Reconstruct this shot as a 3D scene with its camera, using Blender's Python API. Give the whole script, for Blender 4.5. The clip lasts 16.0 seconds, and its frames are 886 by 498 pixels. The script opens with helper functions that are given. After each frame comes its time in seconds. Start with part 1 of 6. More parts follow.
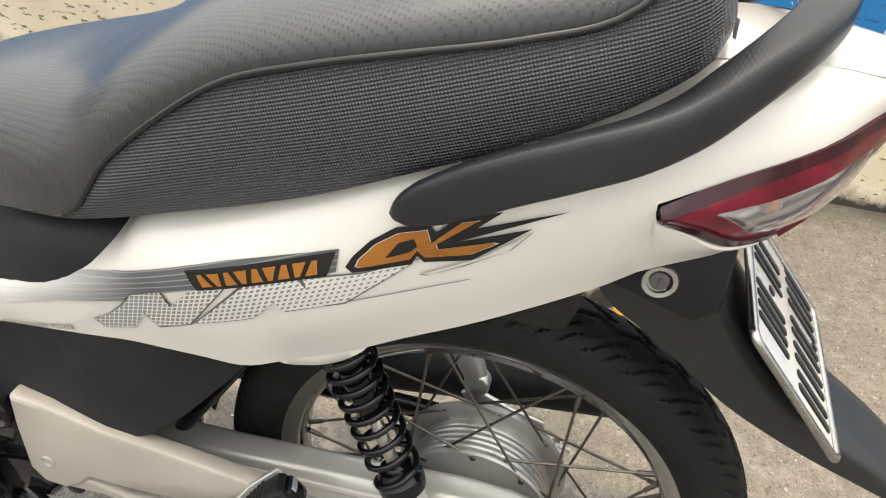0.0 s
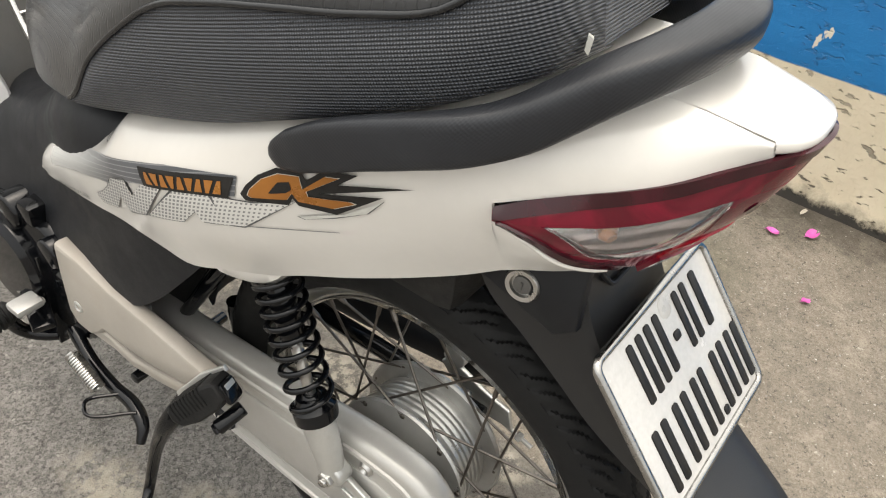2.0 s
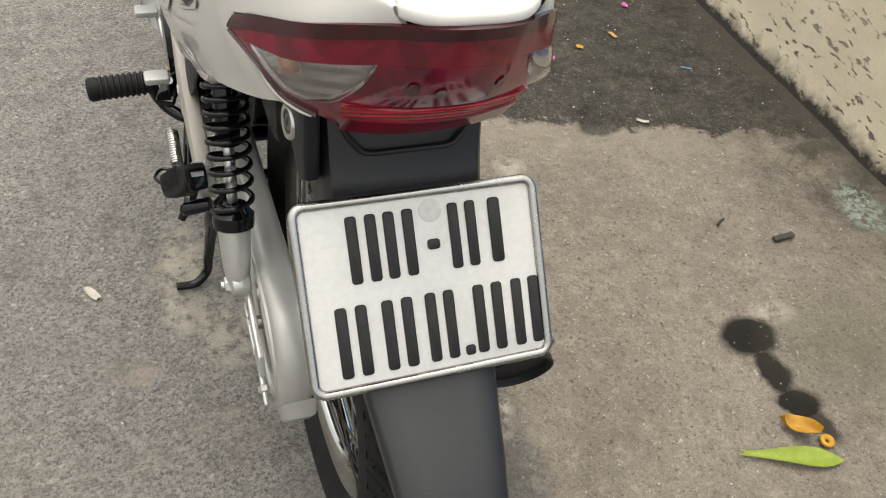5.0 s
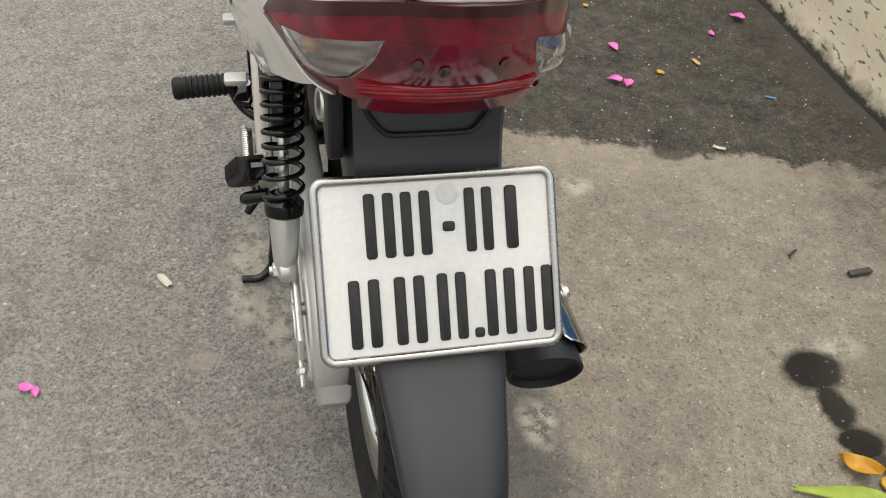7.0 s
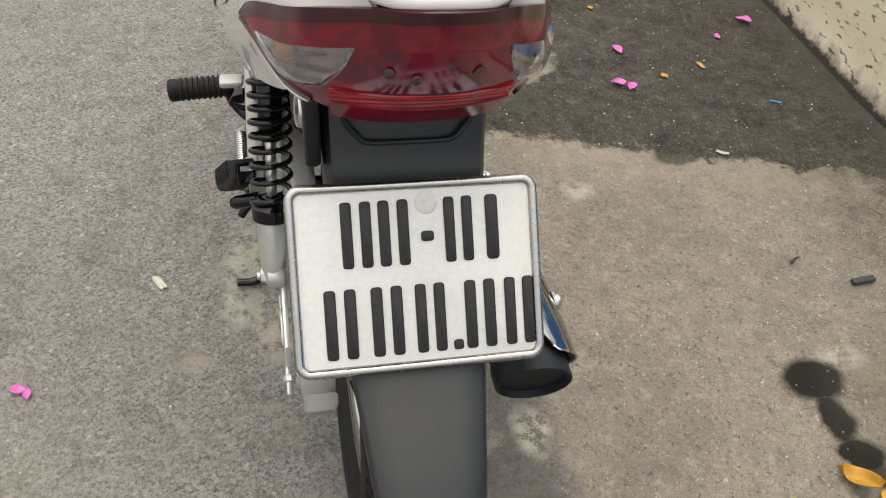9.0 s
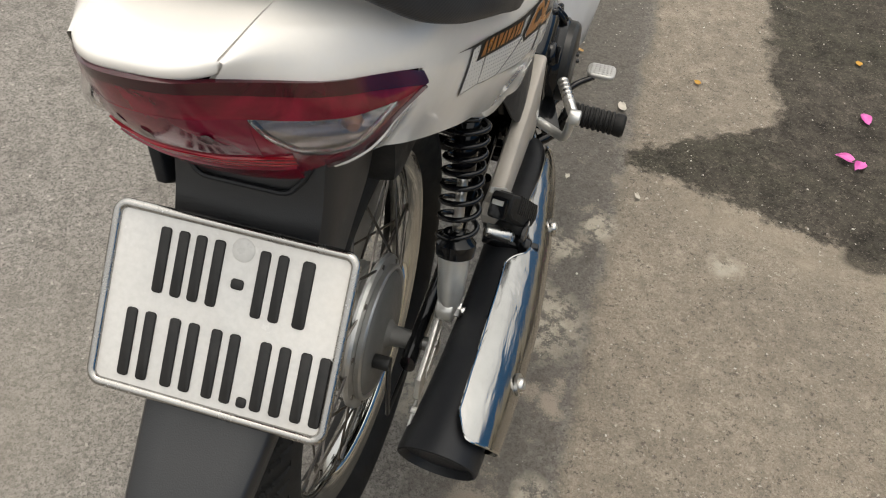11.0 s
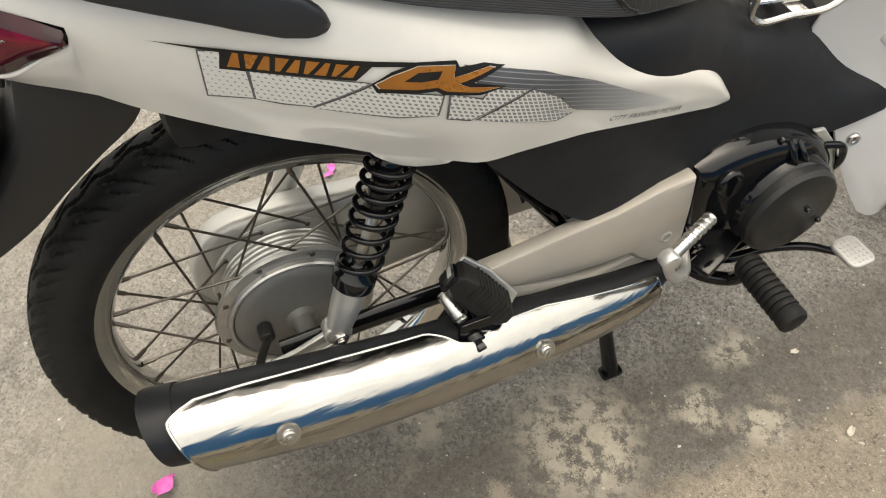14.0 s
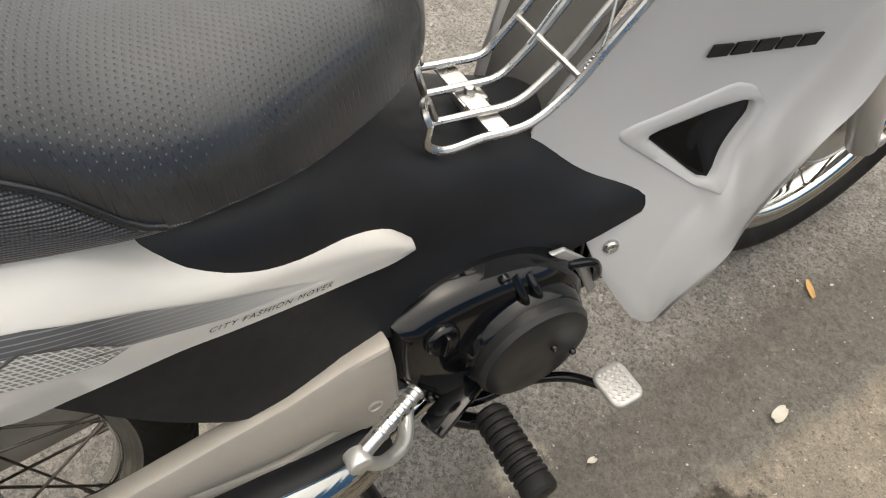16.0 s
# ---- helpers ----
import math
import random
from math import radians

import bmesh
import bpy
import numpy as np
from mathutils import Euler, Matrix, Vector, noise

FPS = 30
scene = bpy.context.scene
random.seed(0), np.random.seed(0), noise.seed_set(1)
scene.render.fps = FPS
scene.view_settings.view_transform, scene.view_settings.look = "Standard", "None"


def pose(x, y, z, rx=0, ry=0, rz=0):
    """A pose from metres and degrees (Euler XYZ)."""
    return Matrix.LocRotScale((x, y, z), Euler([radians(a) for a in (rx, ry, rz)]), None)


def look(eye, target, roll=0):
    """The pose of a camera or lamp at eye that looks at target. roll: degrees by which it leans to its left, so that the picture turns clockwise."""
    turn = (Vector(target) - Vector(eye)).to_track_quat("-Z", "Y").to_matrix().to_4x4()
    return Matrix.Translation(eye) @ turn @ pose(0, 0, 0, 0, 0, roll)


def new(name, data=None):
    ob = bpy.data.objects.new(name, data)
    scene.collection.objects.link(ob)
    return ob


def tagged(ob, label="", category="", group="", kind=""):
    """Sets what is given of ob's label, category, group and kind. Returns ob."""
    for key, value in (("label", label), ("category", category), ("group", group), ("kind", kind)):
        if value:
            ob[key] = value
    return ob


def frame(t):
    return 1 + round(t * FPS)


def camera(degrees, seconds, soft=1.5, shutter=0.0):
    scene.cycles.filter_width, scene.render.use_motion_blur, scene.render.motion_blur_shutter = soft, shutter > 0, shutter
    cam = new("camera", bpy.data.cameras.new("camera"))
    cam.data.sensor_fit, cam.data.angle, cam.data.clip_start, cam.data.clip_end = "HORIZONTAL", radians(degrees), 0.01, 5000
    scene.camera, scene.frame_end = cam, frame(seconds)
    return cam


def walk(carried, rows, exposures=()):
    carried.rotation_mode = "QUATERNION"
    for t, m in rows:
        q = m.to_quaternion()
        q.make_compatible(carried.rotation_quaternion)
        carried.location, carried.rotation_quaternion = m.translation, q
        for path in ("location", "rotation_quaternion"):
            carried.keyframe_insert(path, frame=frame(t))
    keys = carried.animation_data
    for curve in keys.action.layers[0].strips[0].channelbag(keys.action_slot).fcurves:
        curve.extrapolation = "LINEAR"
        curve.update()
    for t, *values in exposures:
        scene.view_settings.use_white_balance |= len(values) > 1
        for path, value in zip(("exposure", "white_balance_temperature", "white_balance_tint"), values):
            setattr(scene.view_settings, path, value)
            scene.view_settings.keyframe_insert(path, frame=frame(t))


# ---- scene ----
cam = camera(57.5, 16.0, soft=1.1)
EXPOSURE = 1.30
PATH = [
    (0, (-0.568, -0.066, 1.077), (0.997, 0.276, -0.121), 4.6),
    (0.5, (-0.572, -0.114, 1.102), (0.969, 0.267, -0.116), 4.8),
    (1, (-0.529, -0.172, 1.112), (0.956, 0.3, -0.142), 6.3),
    (1.5, (-0.517, -0.205, 1.134), (0.895, 0.424, -0.135), 7.4),
    (2, (-0.48, -0.309, 1.111), (0.81, 0.508, -0.18), 7.1),
    (2.5, (-0.433, -0.436, 1.114), (0.746, 0.527, -0.183), 6.9),
    (3, (-0.412, -0.497, 1.117), (0.659, 0.566, -0.195), 6.5),
    (3.5, (-0.347, -0.519, 1.112), (0.64, 0.58, -0.236), 7.6),
    (4, (-0.27, -0.548, 1.106), (0.624, 0.59, -0.274), 9.1),
    (4.5, (-0.226, -0.573, 1.127), (0.54, 0.628, -0.276), 9.3),
    (5, (-0.162, -0.623, 1.095), (0.441, 0.649, -0.325), 9.4),
    (5.2, (-0.141, -0.644, 1.09), (0.399, 0.651, -0.335), 9.2),
    (7.3, (-0.114, -0.679, 1.089), (0.281, 0.709, -0.296), 6.3),
    (7.5, (-0.116, -0.676, 1.082), (0.284, 0.713, -0.3), 6.5),
    (8, (-0.112, -0.679, 1.085), (0.288, 0.714, -0.294), 6.4),
    (8.5, (-0.109, -0.679, 1.087), (0.285, 0.715, -0.292), 6.0),
    (8.7, (-0.105, -0.676, 1.085), (0.284, 0.717, -0.297), 6.0),
    (10.8, (0.215, -0.579, 1.136), (0.016, 0.754, -0.342), 3.5),
    (11, (0.258, -0.557, 1.12), (-0.072, 0.757, -0.351), 2.6),
    (11.5, (0.416, -0.492, 1.118), (-0.208, 0.723, -0.343), 1.6),
    (12, (0.479, -0.426, 1.109), (-0.321, 0.696, -0.341), 1.9),
    (12.5, (0.501, -0.281, 1.118), (-0.442, 0.739, -0.321), 1.3),
    (13, (0.512, -0.189, 1.148), (-0.608, 0.665, -0.271), -0.2),
    (13.5, (0.594, -0.116, 1.107), (-0.627, 0.48, -0.361), -1.6),
    (14, (0.652, -0.045, 1.093), (-0.575, 0.423, -0.416), -2.8),
    (14.5, (0.661, 0.036, 1.11), (-0.549, 0.614, -0.373), -1.0),
    (15, (0.599, 0.154, 1.103), (-0.57, 0.837, -0.369), 0.2),
    (15.5, (0.498, 0.261, 1.078), (-0.613, 0.952, -0.435), -0.5),
    (16, (0.496, 0.322, 1.057), (-0.584, 0.922, -0.515), -1.2),
]
walk(cam, [(t, look(eye, target, roll)) for t, eye, target, roll in PATH], [(0, EXPOSURE + 0.26, 6550, 5), (0.5, EXPOSURE + 0.20, 6550, 5), (2, EXPOSURE + 0.08, 6500, 5), (3.5, EXPOSURE - 0.22, 6450, 4), (8.7, EXPOSURE - 0.22, 6350, 4), (11, EXPOSURE - 0.31, 6500, 5), (12.2, EXPOSURE + 0.01, 6550, 5), (14, EXPOSURE + 0.15, 6900, 4), (16, EXPOSURE + 0.03, 6650, 5)])

# ---- sky and sun ----
world = bpy.data.worlds.new("overcast_sky")
scene.world = world
world.use_nodes = True
wt = world.node_tree
sky = wt.nodes.new("ShaderNodeTexSky")
sky.sky_type, sky.sun_disc = "NISHITA", False
sky.sun_elevation, sky.sun_rotation = radians(84), radians(0)
sky.air_density, sky.dust_density, sky.ozone_density = 0.35, 8.0, 0.0
wt.links.new(sky.outputs[0], wt.nodes["Background"].inputs[0])
wt.nodes["Background"].inputs[1].default_value = 0.055
cloud, both = wt.nodes.new("ShaderNodeBackground"), wt.nodes.new("ShaderNodeAddShader")  # a deck of cloud over the whole sky
cloud.inputs[0].default_value = (1.0, 0.955, 0.91, 1)
way, up, climb = wt.nodes.new("ShaderNodeTexCoord"), wt.nodes.new("ShaderNodeSeparateXYZ"), wt.nodes.new("ShaderNodeMapRange")
wt.links.new(way.outputs["Generated"], up.inputs[0])
wt.links.new(up.outputs[2], climb.inputs[0])
climb.inputs[3].default_value, climb.inputs[4].default_value = 0.42, 0.64  # brighter overhead than at the horizon
wt.links.new(climb.outputs[0], cloud.inputs[1])
wt.links.new(wt.nodes["Background"].outputs[0], both.inputs[0])
wt.links.new(cloud.outputs[0], both.inputs[1])
wt.links.new(both.outputs[0], wt.nodes["World Output"].inputs[0])
sun = new("sun", bpy.data.lights.new("sun", "SUN"))
sun.data.energy, sun.data.angle, sun.data.color = 0.5, radians(120), (1.0, 0.96, 0.9)
sun.matrix_world = look((0, 0.3, 3.0), (0, 0, 0))


# ---- materials ----
class Nodes:
    """A small builder of node materials."""

    def __init__(self, name):
        self.m = bpy.data.materials.new(name)
        self.m.use_nodes = True
        self.t = self.m.node_tree
        self.b = self.t.nodes["Principled BSDF"]
        self.co = self.add("ShaderNodeTexCoord").outputs["Object"]

    def add(self, kind):
        return self.t.nodes.new(kind)

    def put(self, socket, value):
        if isinstance(value, bpy.types.NodeSocket):
            self.t.links.new(value, socket)
        elif isinstance(value, tuple) and len(value) == 3 and socket.type == "RGBA":
            socket.default_value = (*value, 1)
        else:
            socket.default_value = value

    def noise(self, scale, detail=4.0, rough=0.55, co=None, distort=0.0):
        n = self.add("ShaderNodeTexNoise")
        self.put(n.inputs["Vector"], co or self.co)
        n.inputs["Scale"].default_value, n.inputs["Detail"].default_value = scale, detail
        n.inputs["Roughness"].default_value, n.inputs["Distortion"].default_value = rough, distort
        return n.outputs["Fac"]

    def ramp(self, fac, lo, hi, a=0.0, b=1.0):
        n = self.add("ShaderNodeMapRange")
        n.clamp = True
        for i, v in enumerate((fac, lo, hi, a, b)):
            self.put(n.inputs[i], v)
        return n.outputs[0]

    def mix(self, fac, a, b, kind="MIX"):
        n = self.add("ShaderNodeMix")
        n.data_type, n.blend_type = "RGBA", kind
        self.put(n.inputs[0], fac)
        self.put(n.inputs[6], a)
        self.put(n.inputs[7], b)
        return n.outputs[2]

    def math(self, op, a, b=0.0, c=0.0):
        n = self.add("ShaderNodeMath")
        n.operation = op
        for i, v in enumerate((a, b, c)):
            self.put(n.inputs[i], v)
        return n.outputs[0]

    def axes(self, co=None):
        n = self.add("ShaderNodeSeparateXYZ")
        self.put(n.inputs[0], co or self.co)
        return n.outputs

    def bump(self, height, strength, distance=0.001):
        n = self.add("ShaderNodeBump")
        n.inputs["Strength"].default_value, n.inputs["Distance"].default_value = strength, distance
        self.put(n.inputs["Height"], height)
        return n.outputs[0]

    def done(self, color, rough=0.5, metal=0.0, normal=None, coat=0.0, **more):
        for key, value in dict({"Base Color": color, "Roughness": rough, "Metallic": metal, "Coat Weight": coat}, **more).items():
            self.put(self.b.inputs[key], value)
        if normal is not None:
            self.t.links.new(normal, self.b.inputs["Normal"])
        return self.m


def plain(name, a, b, rough=0.5, metal=0.0, scale=25.0, spread=0.08, bump=0.15, grain=350.0, coat=0.0, dirt=None, speck=0.35):
    """A surface of two near colours, with grain, uneven gloss and a little dust."""
    k = Nodes(name)
    wide, fine = k.noise(scale, 5), k.noise(grain, 3)
    color = k.mix(k.ramp(wide, 0.3, 0.7), a, b)
    color = k.mix(k.ramp(fine, 0.35, 0.75, 0, speck), color, tuple(v * 0.7 for v in a))
    if dirt:
        color = k.mix(k.ramp(k.noise(scale * 0.4, 8, 0.7), 0.5, 0.75, 0, 0.55), color, dirt)
    r = k.ramp(k.noise(scale * 2.3, 6, 0.65), 0.3, 0.7, max(0.02, rough - spread), rough + spread)
    return k.done(color, r, metal, k.bump(fine, bump, 0.0006), coat)


WHITE = plain("white_paint", (0.635, 0.612, 0.572), (0.605, 0.582, 0.545), 0.20, 0, 6, 0.05, 0.0, 90, 0.6, (0.74, 0.71, 0.65), 0.06)
SILVER_PAINT = plain("silver_white_paint", (0.50, 0.495, 0.495), (0.46, 0.455, 0.455), 0.36, 0.0, 3, 0.02, 0.0, 500, 0.0, None, 0.0)
MATT_BLACK = plain("matt_black_plastic", (0.0070, 0.0078, 0.0098), (0.0105, 0.0115, 0.0138), 0.50, 0, 12, 0.08, 0.3, 900, 0, (0.018, 0.018, 0.019))
GLOSS_BLACK = plain("gloss_black_paint", (0.0030, 0.0034, 0.0045), (0.0048, 0.0052, 0.0062), 0.09, 0, 20, 0.03, 0.02, 200, 0.0, (0.008, 0.008, 0.0085))
DARK_COVER = plain("dark_grey_cover", (0.016, 0.017, 0.017), (0.024, 0.024, 0.024), 0.36, 0.2, 15, 0.08, 0.2, 500)
DRUM_GREY = plain("dark_drum_alloy", (0.17, 0.168, 0.16), (0.13, 0.128, 0.122), 0.52, 0.35, 15, 0.08, 0.2, 500)
RUBBER = plain("black_rubber", (0.007, 0.007, 0.007), (0.012, 0.012, 0.012), 0.58, 0, 30, 0.1, 0.4, 500, 0, (0.036, 0.034, 0.030))
TYRE = plain("tyre_rubber", (0.008, 0.008, 0.0085), (0.013, 0.013, 0.0125), 0.62, 0, 14, 0.1, 0.3, 420, 0, (0.026, 0.024, 0.021))
CHROME = plain("chrome", (0.55, 0.55, 0.53), (0.50, 0.50, 0.48), 0.08, 1, 10, 0.03, 0.02, 60)


def rippled_chrome():
    """Chrome on thin pressed sheet: long shallow waves along the silencer bend what it mirrors."""
    k = Nodes("rippled_chrome")
    turn = k.add("ShaderNodeMapping")
    k.put(turn.inputs[0], k.co)
    turn.inputs["Rotation"].default_value, turn.inputs["Scale"].default_value = (radians(-10), 0, 0), (30, 5, 42)
    wave = k.noise(1.0, 3, 0.55, turn.outputs[0], 0.6)
    color = k.mix(k.ramp(k.noise(14, 5), 0.3, 0.7), (0.40, 0.395, 0.38), (0.33, 0.325, 0.31))
    return k.done(color, k.ramp(k.noise(30, 6, 0.65), 0.3, 0.7, 0.12, 0.20), 1.0, k.bump(wave, 0.32, 0.006))


SHIELD_CHROME = rippled_chrome()
STEEL = plain("brushed_steel", (0.58, 0.57, 0.55), (0.48, 0.47, 0.45), 0.30, 1, 20, 0.08, 0.1, 400)
BORDER_STEEL = plain("border_steel", (0.42, 0.41, 0.39), (0.34, 0.33, 0.315), 0.24, 1, 20, 0.08, 0.1, 400)
PAD_METAL = plain("sanded_aluminium", (0.47, 0.465, 0.45), (0.40, 0.395, 0.38), 0.5, 0.6, 30, 0.05, 0.1, 500)
SPOKE_STEEL = plain("tarnished_spoke_steel", (0.20, 0.18, 0.16), (0.11, 0.10, 0.09), 0.38, 1, 40, 0.1, 0.2, 600)
ALLOY = plain("cast_alloy", (0.62, 0.62, 0.60), (0.52, 0.52, 0.50), 0.36, 0.75, 18, 0.08, 0.2, 700, 0, (0.36, 0.33, 0.29), 0.2)
DULL_ALLOY = plain("dull_hub_alloy", (0.50, 0.495, 0.475), (0.40, 0.395, 0.38), 0.34, 0.8, 18, 0.08, 0.2, 700, 0, (0.20, 0.18, 0.16), 0.2)
GREY_CASE = plain("silver_grey_case", (0.47, 0.46, 0.435), (0.41, 0.40, 0.38), 0.34, 0.40, 14, 0.06, 0.1, 800, 0.1, (0.38, 0.36, 0.32), 0.15)
BEIGE_ALLOY = plain("champagne_silver_casting", (0.37, 0.34, 0.30), (0.32, 0.295, 0.26), 0.54, 0.20, 14, 0.06, 0.3, 800, 0.0, (0.35, 0.30, 0.24))
PLATE_WHITE = plain("plate_white", (0.55, 0.54, 0.52), (0.51, 0.50, 0.48), 0.22, 0, 12, 0.06, 0.05, 200, 0.3, (0.6, 0.56, 0.5))
SEAL = plain("stamped_seal", (0.47, 0.46, 0.44), (0.53, 0.52, 0.50), 0.3, 0, 60, 0.06, 0.3, 200)
MUD_BLACK = plain("dusty_satin_plastic", (0.0080, 0.0085, 0.0100), (0.0112, 0.0118, 0.0132), 0.40, 0, 9, 0.06, 0.3, 800, 0.0, (0.016, 0.016, 0.0165), 0.25)
GREY_PLASTIC = plain("dusty_grey_plastic", (0.060, 0.058, 0.055), (0.085, 0.082, 0.076), 0.45, 0, 12, 0.08, 0.3, 700, 0, (0.12, 0.11, 0.10))
INK = plain("black_ink", (0.007, 0.007, 0.007), (0.016, 0.015, 0.014), 0.42, 0, 60, 0.08, 0.1, 300)
BRASS_ORANGE = plain("orange_gold_foil", (0.40, 0.165, 0.030), (0.26, 0.095, 0.014), 0.3, 0.25, 14, 0.06, 0.05, 300)
FOIL_SILVER = plain("pale_silver_foil", (0.62, 0.62, 0.58), (0.55, 0.55, 0.51), 0.3, 0.2, 20, 0.05, 0.05, 300)
INK_GREY = plain("dark_grey_print", (0.075, 0.075, 0.078), (0.11, 0.11, 0.11), 0.3, 0.0, 12, 0.05, 0.05, 300)
FOIL_GREY = plain("grey_foil", (0.13, 0.135, 0.145), (0.22, 0.22, 0.225), 0.3, 0.3, 12, 0.05, 0.05, 300)

for m, level in ((MATT_BLACK, 0.28), (RUBBER, 0.22), (TYRE, 0.2), (GLOSS_BLACK, 0.32), (DARK_COVER, 0.3), (INK, 0.3), (MUD_BLACK, 0.52)):
    m.node_tree.nodes["Principled BSDF"].inputs["Specular IOR Level"].default_value = level


def glass(name, color, rough, weight, coat=0.5):
    k = Nodes(name)
    return k.done(color, k.ramp(k.noise(40, 4), 0.3, 0.7, rough, rough + 0.05), 0, None, coat, **{"Transmission Weight": weight, "IOR": 1.49})




def lens(name, a, b):
    """Coloured plastic over an uneven bright backing."""
    k = Nodes(name)
    blur = k.noise(26, 3, 0.5, None, 1.2)
    return k.done(k.mix(k.ramp(blur, 0.35, 0.62), a, b), k.ramp(k.noise(60, 4), 0.3, 0.7, 0.09, 0.18), 0, k.bump(k.noise(18, 2), 0.08, 0.004), 0.0)


RED_LENS = lens("red_lens", (0.170, 0.005, 0.020), (0.085, 0.0025, 0.010))
RED_DEEP = lens("deep_red_lens", (0.15, 0.007, 0.024), (0.07, 0.003, 0.012))
MAROON = lens("maroon_recess", (0.045, 0.004, 0.009), (0.025, 0.002, 0.005))
CLEAR_LENS = glass("clear_lens", (0.90, 0.87, 0.86), 0.03, 0.97, 0.0)


def reflector(name, color, pitch, metal):
    k = Nodes(name)
    ax = k.axes()
    wave = k.math("SINE", k.math("MULTIPLY", k.math("ADD", ax[2], k.math("MULTIPLY", ax[1], 0.45)), 6.283 / pitch))
    return k.done(k.mix(k.ramp(k.noise(35, 3), 0.35, 0.65), color, tuple(v * 0.55 for v in color)), 0.24, metal, k.bump(wave, 0.5 if metal else 0.25, 0.003))


REFLECTOR = reflector("ribbed_reflector", (0.36, 0.31, 0.29), 0.011, 0.5)
RED_GRID = reflector("red_prism_reflector", (0.30, 0.004, 0.014), 0.004, 0.0)


def leather(name, side):
    """Black vinyl: rows of small pits on the top, a woven rib on the flanks."""
    k = Nodes(name)
    ax = k.axes()
    fine = k.noise(700, 3)
    if side:
        u = k.math("ADD", ax[2], k.math("MULTIPLY", ax[1], 0.34))
        v = k.math("SUBTRACT", ax[1], k.math("MULTIPLY", ax[2], 0.34))
        a = k.math("SINE", k.math("MULTIPLY", u, 6.283 / 0.0026))
        b = k.math("SINE", k.math("MULTIPLY", v, 6.283 / 0.0023))
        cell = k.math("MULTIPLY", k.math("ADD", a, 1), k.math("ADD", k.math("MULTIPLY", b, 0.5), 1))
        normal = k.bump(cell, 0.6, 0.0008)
        # relief put into the colour as well: grooves shaded dark, rib crests pale
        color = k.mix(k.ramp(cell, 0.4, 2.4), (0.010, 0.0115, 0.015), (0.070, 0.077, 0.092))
        rough = k.ramp(k.noise(14, 5), 0.3, 0.7, 0.36, 0.50)
    else:
        a = k.math("SINE", k.math("MULTIPLY", k.math("ADD", ax[0], k.math("MULTIPLY", ax[1], 0.5)), 6.283 / 0.0060))
        b = k.math("SINE", k.math("MULTIPLY", k.math("SUBTRACT", ax[1], k.math("MULTIPLY", ax[0], 0.5)), 6.283 / 0.0060))
        pit = k.ramp(k.math("MULTIPLY", a, b), 0.40, 0.80)
        pit = k.math("MULTIPLY", pit, k.ramp(k.noise(9, 2), 0.30, 0.45))
        crease = k.noise(16, 6, 0.6, None, 1.5)
        normal = k.bump(k.math("ADD", k.math("MULTIPLY", pit, -1.0), k.math("ADD", k.math("MULTIPLY", fine, 0.25), k.math("MULTIPLY", crease, 1.2))), 0.6, 0.0012)
        color = k.mix(k.ramp(crease, 0.35, 0.7), (0.010, 0.011, 0.0130), (0.016, 0.0175, 0.0200))
        rough = k.ramp(k.noise(10, 6), 0.3, 0.7, 0.36, 0.48)
    return k.done(color, rough, 0, normal, 0.1 if side else 0.52, **{"Coat Roughness": 0.20, "Specular IOR Level": 0.5 if side else 0.62})


PIPING = plain("glossy_vinyl_piping", (0.008, 0.0085, 0.0095), (0.012, 0.0125, 0.014), 0.24, 0, 30, 0.05, 0.1, 300)
SEAT_TOP, SEAT_SIDE = leather("black_vinyl_pitted", False), leather("black_vinyl_ribbed", True)


def grip_material():
    k = Nodes("black_grip_plastic")
    ax = k.axes()
    a = k.math("SINE", k.math("MULTIPLY", k.math("ADD", ax[2], k.math("MULTIPLY", ax[1], 0.4)), 6.283 / 0.003))
    b = k.math("SINE", k.math("MULTIPLY", ax[1], 6.283 / 0.003))
    n = k.bump(k.math("MULTIPLY", a, b), 0.12, 0.0004)
    color = k.mix(k.ramp(k.noise(14, 6), 0.35, 0.7), (0.011, 0.012, 0.015), (0.019, 0.021, 0.025))
    return k.done(color, k.ramp(k.noise(22, 6), 0.3, 0.7, 0.34, 0.48), 0, n, 0.0, **{"Specular IOR Level": 0.42})


GRIP = grip_material()


def halftone():
    """Silver foil printed with a grid of pale dots."""
    k = Nodes("halftone_foil")
    ax = k.axes()
    a = k.math("SINE", k.math("MULTIPLY", k.math("ADD", ax[1], k.math("MULTIPLY", ax[2], 0.35)), 6.283 / 0.0044))
    b = k.math("SINE", k.math("MULTIPLY", k.math("SUBTRACT", ax[2], k.math("MULTIPLY", ax[1], -0.38)), 6.283 / 0.0044))
    size = k.ramp(ax[1], -0.03, 0.27, 0.75, -0.75)
    dot = k.ramp(k.math("SUBTRACT", k.math("MINIMUM", a, b), size), -0.1, 0.1)
    return k.done(k.mix(dot, (0.62, 0.61, 0.58), (0.20, 0.20, 0.20)), 0.3, 0.1)


HALFTONE = halftone()


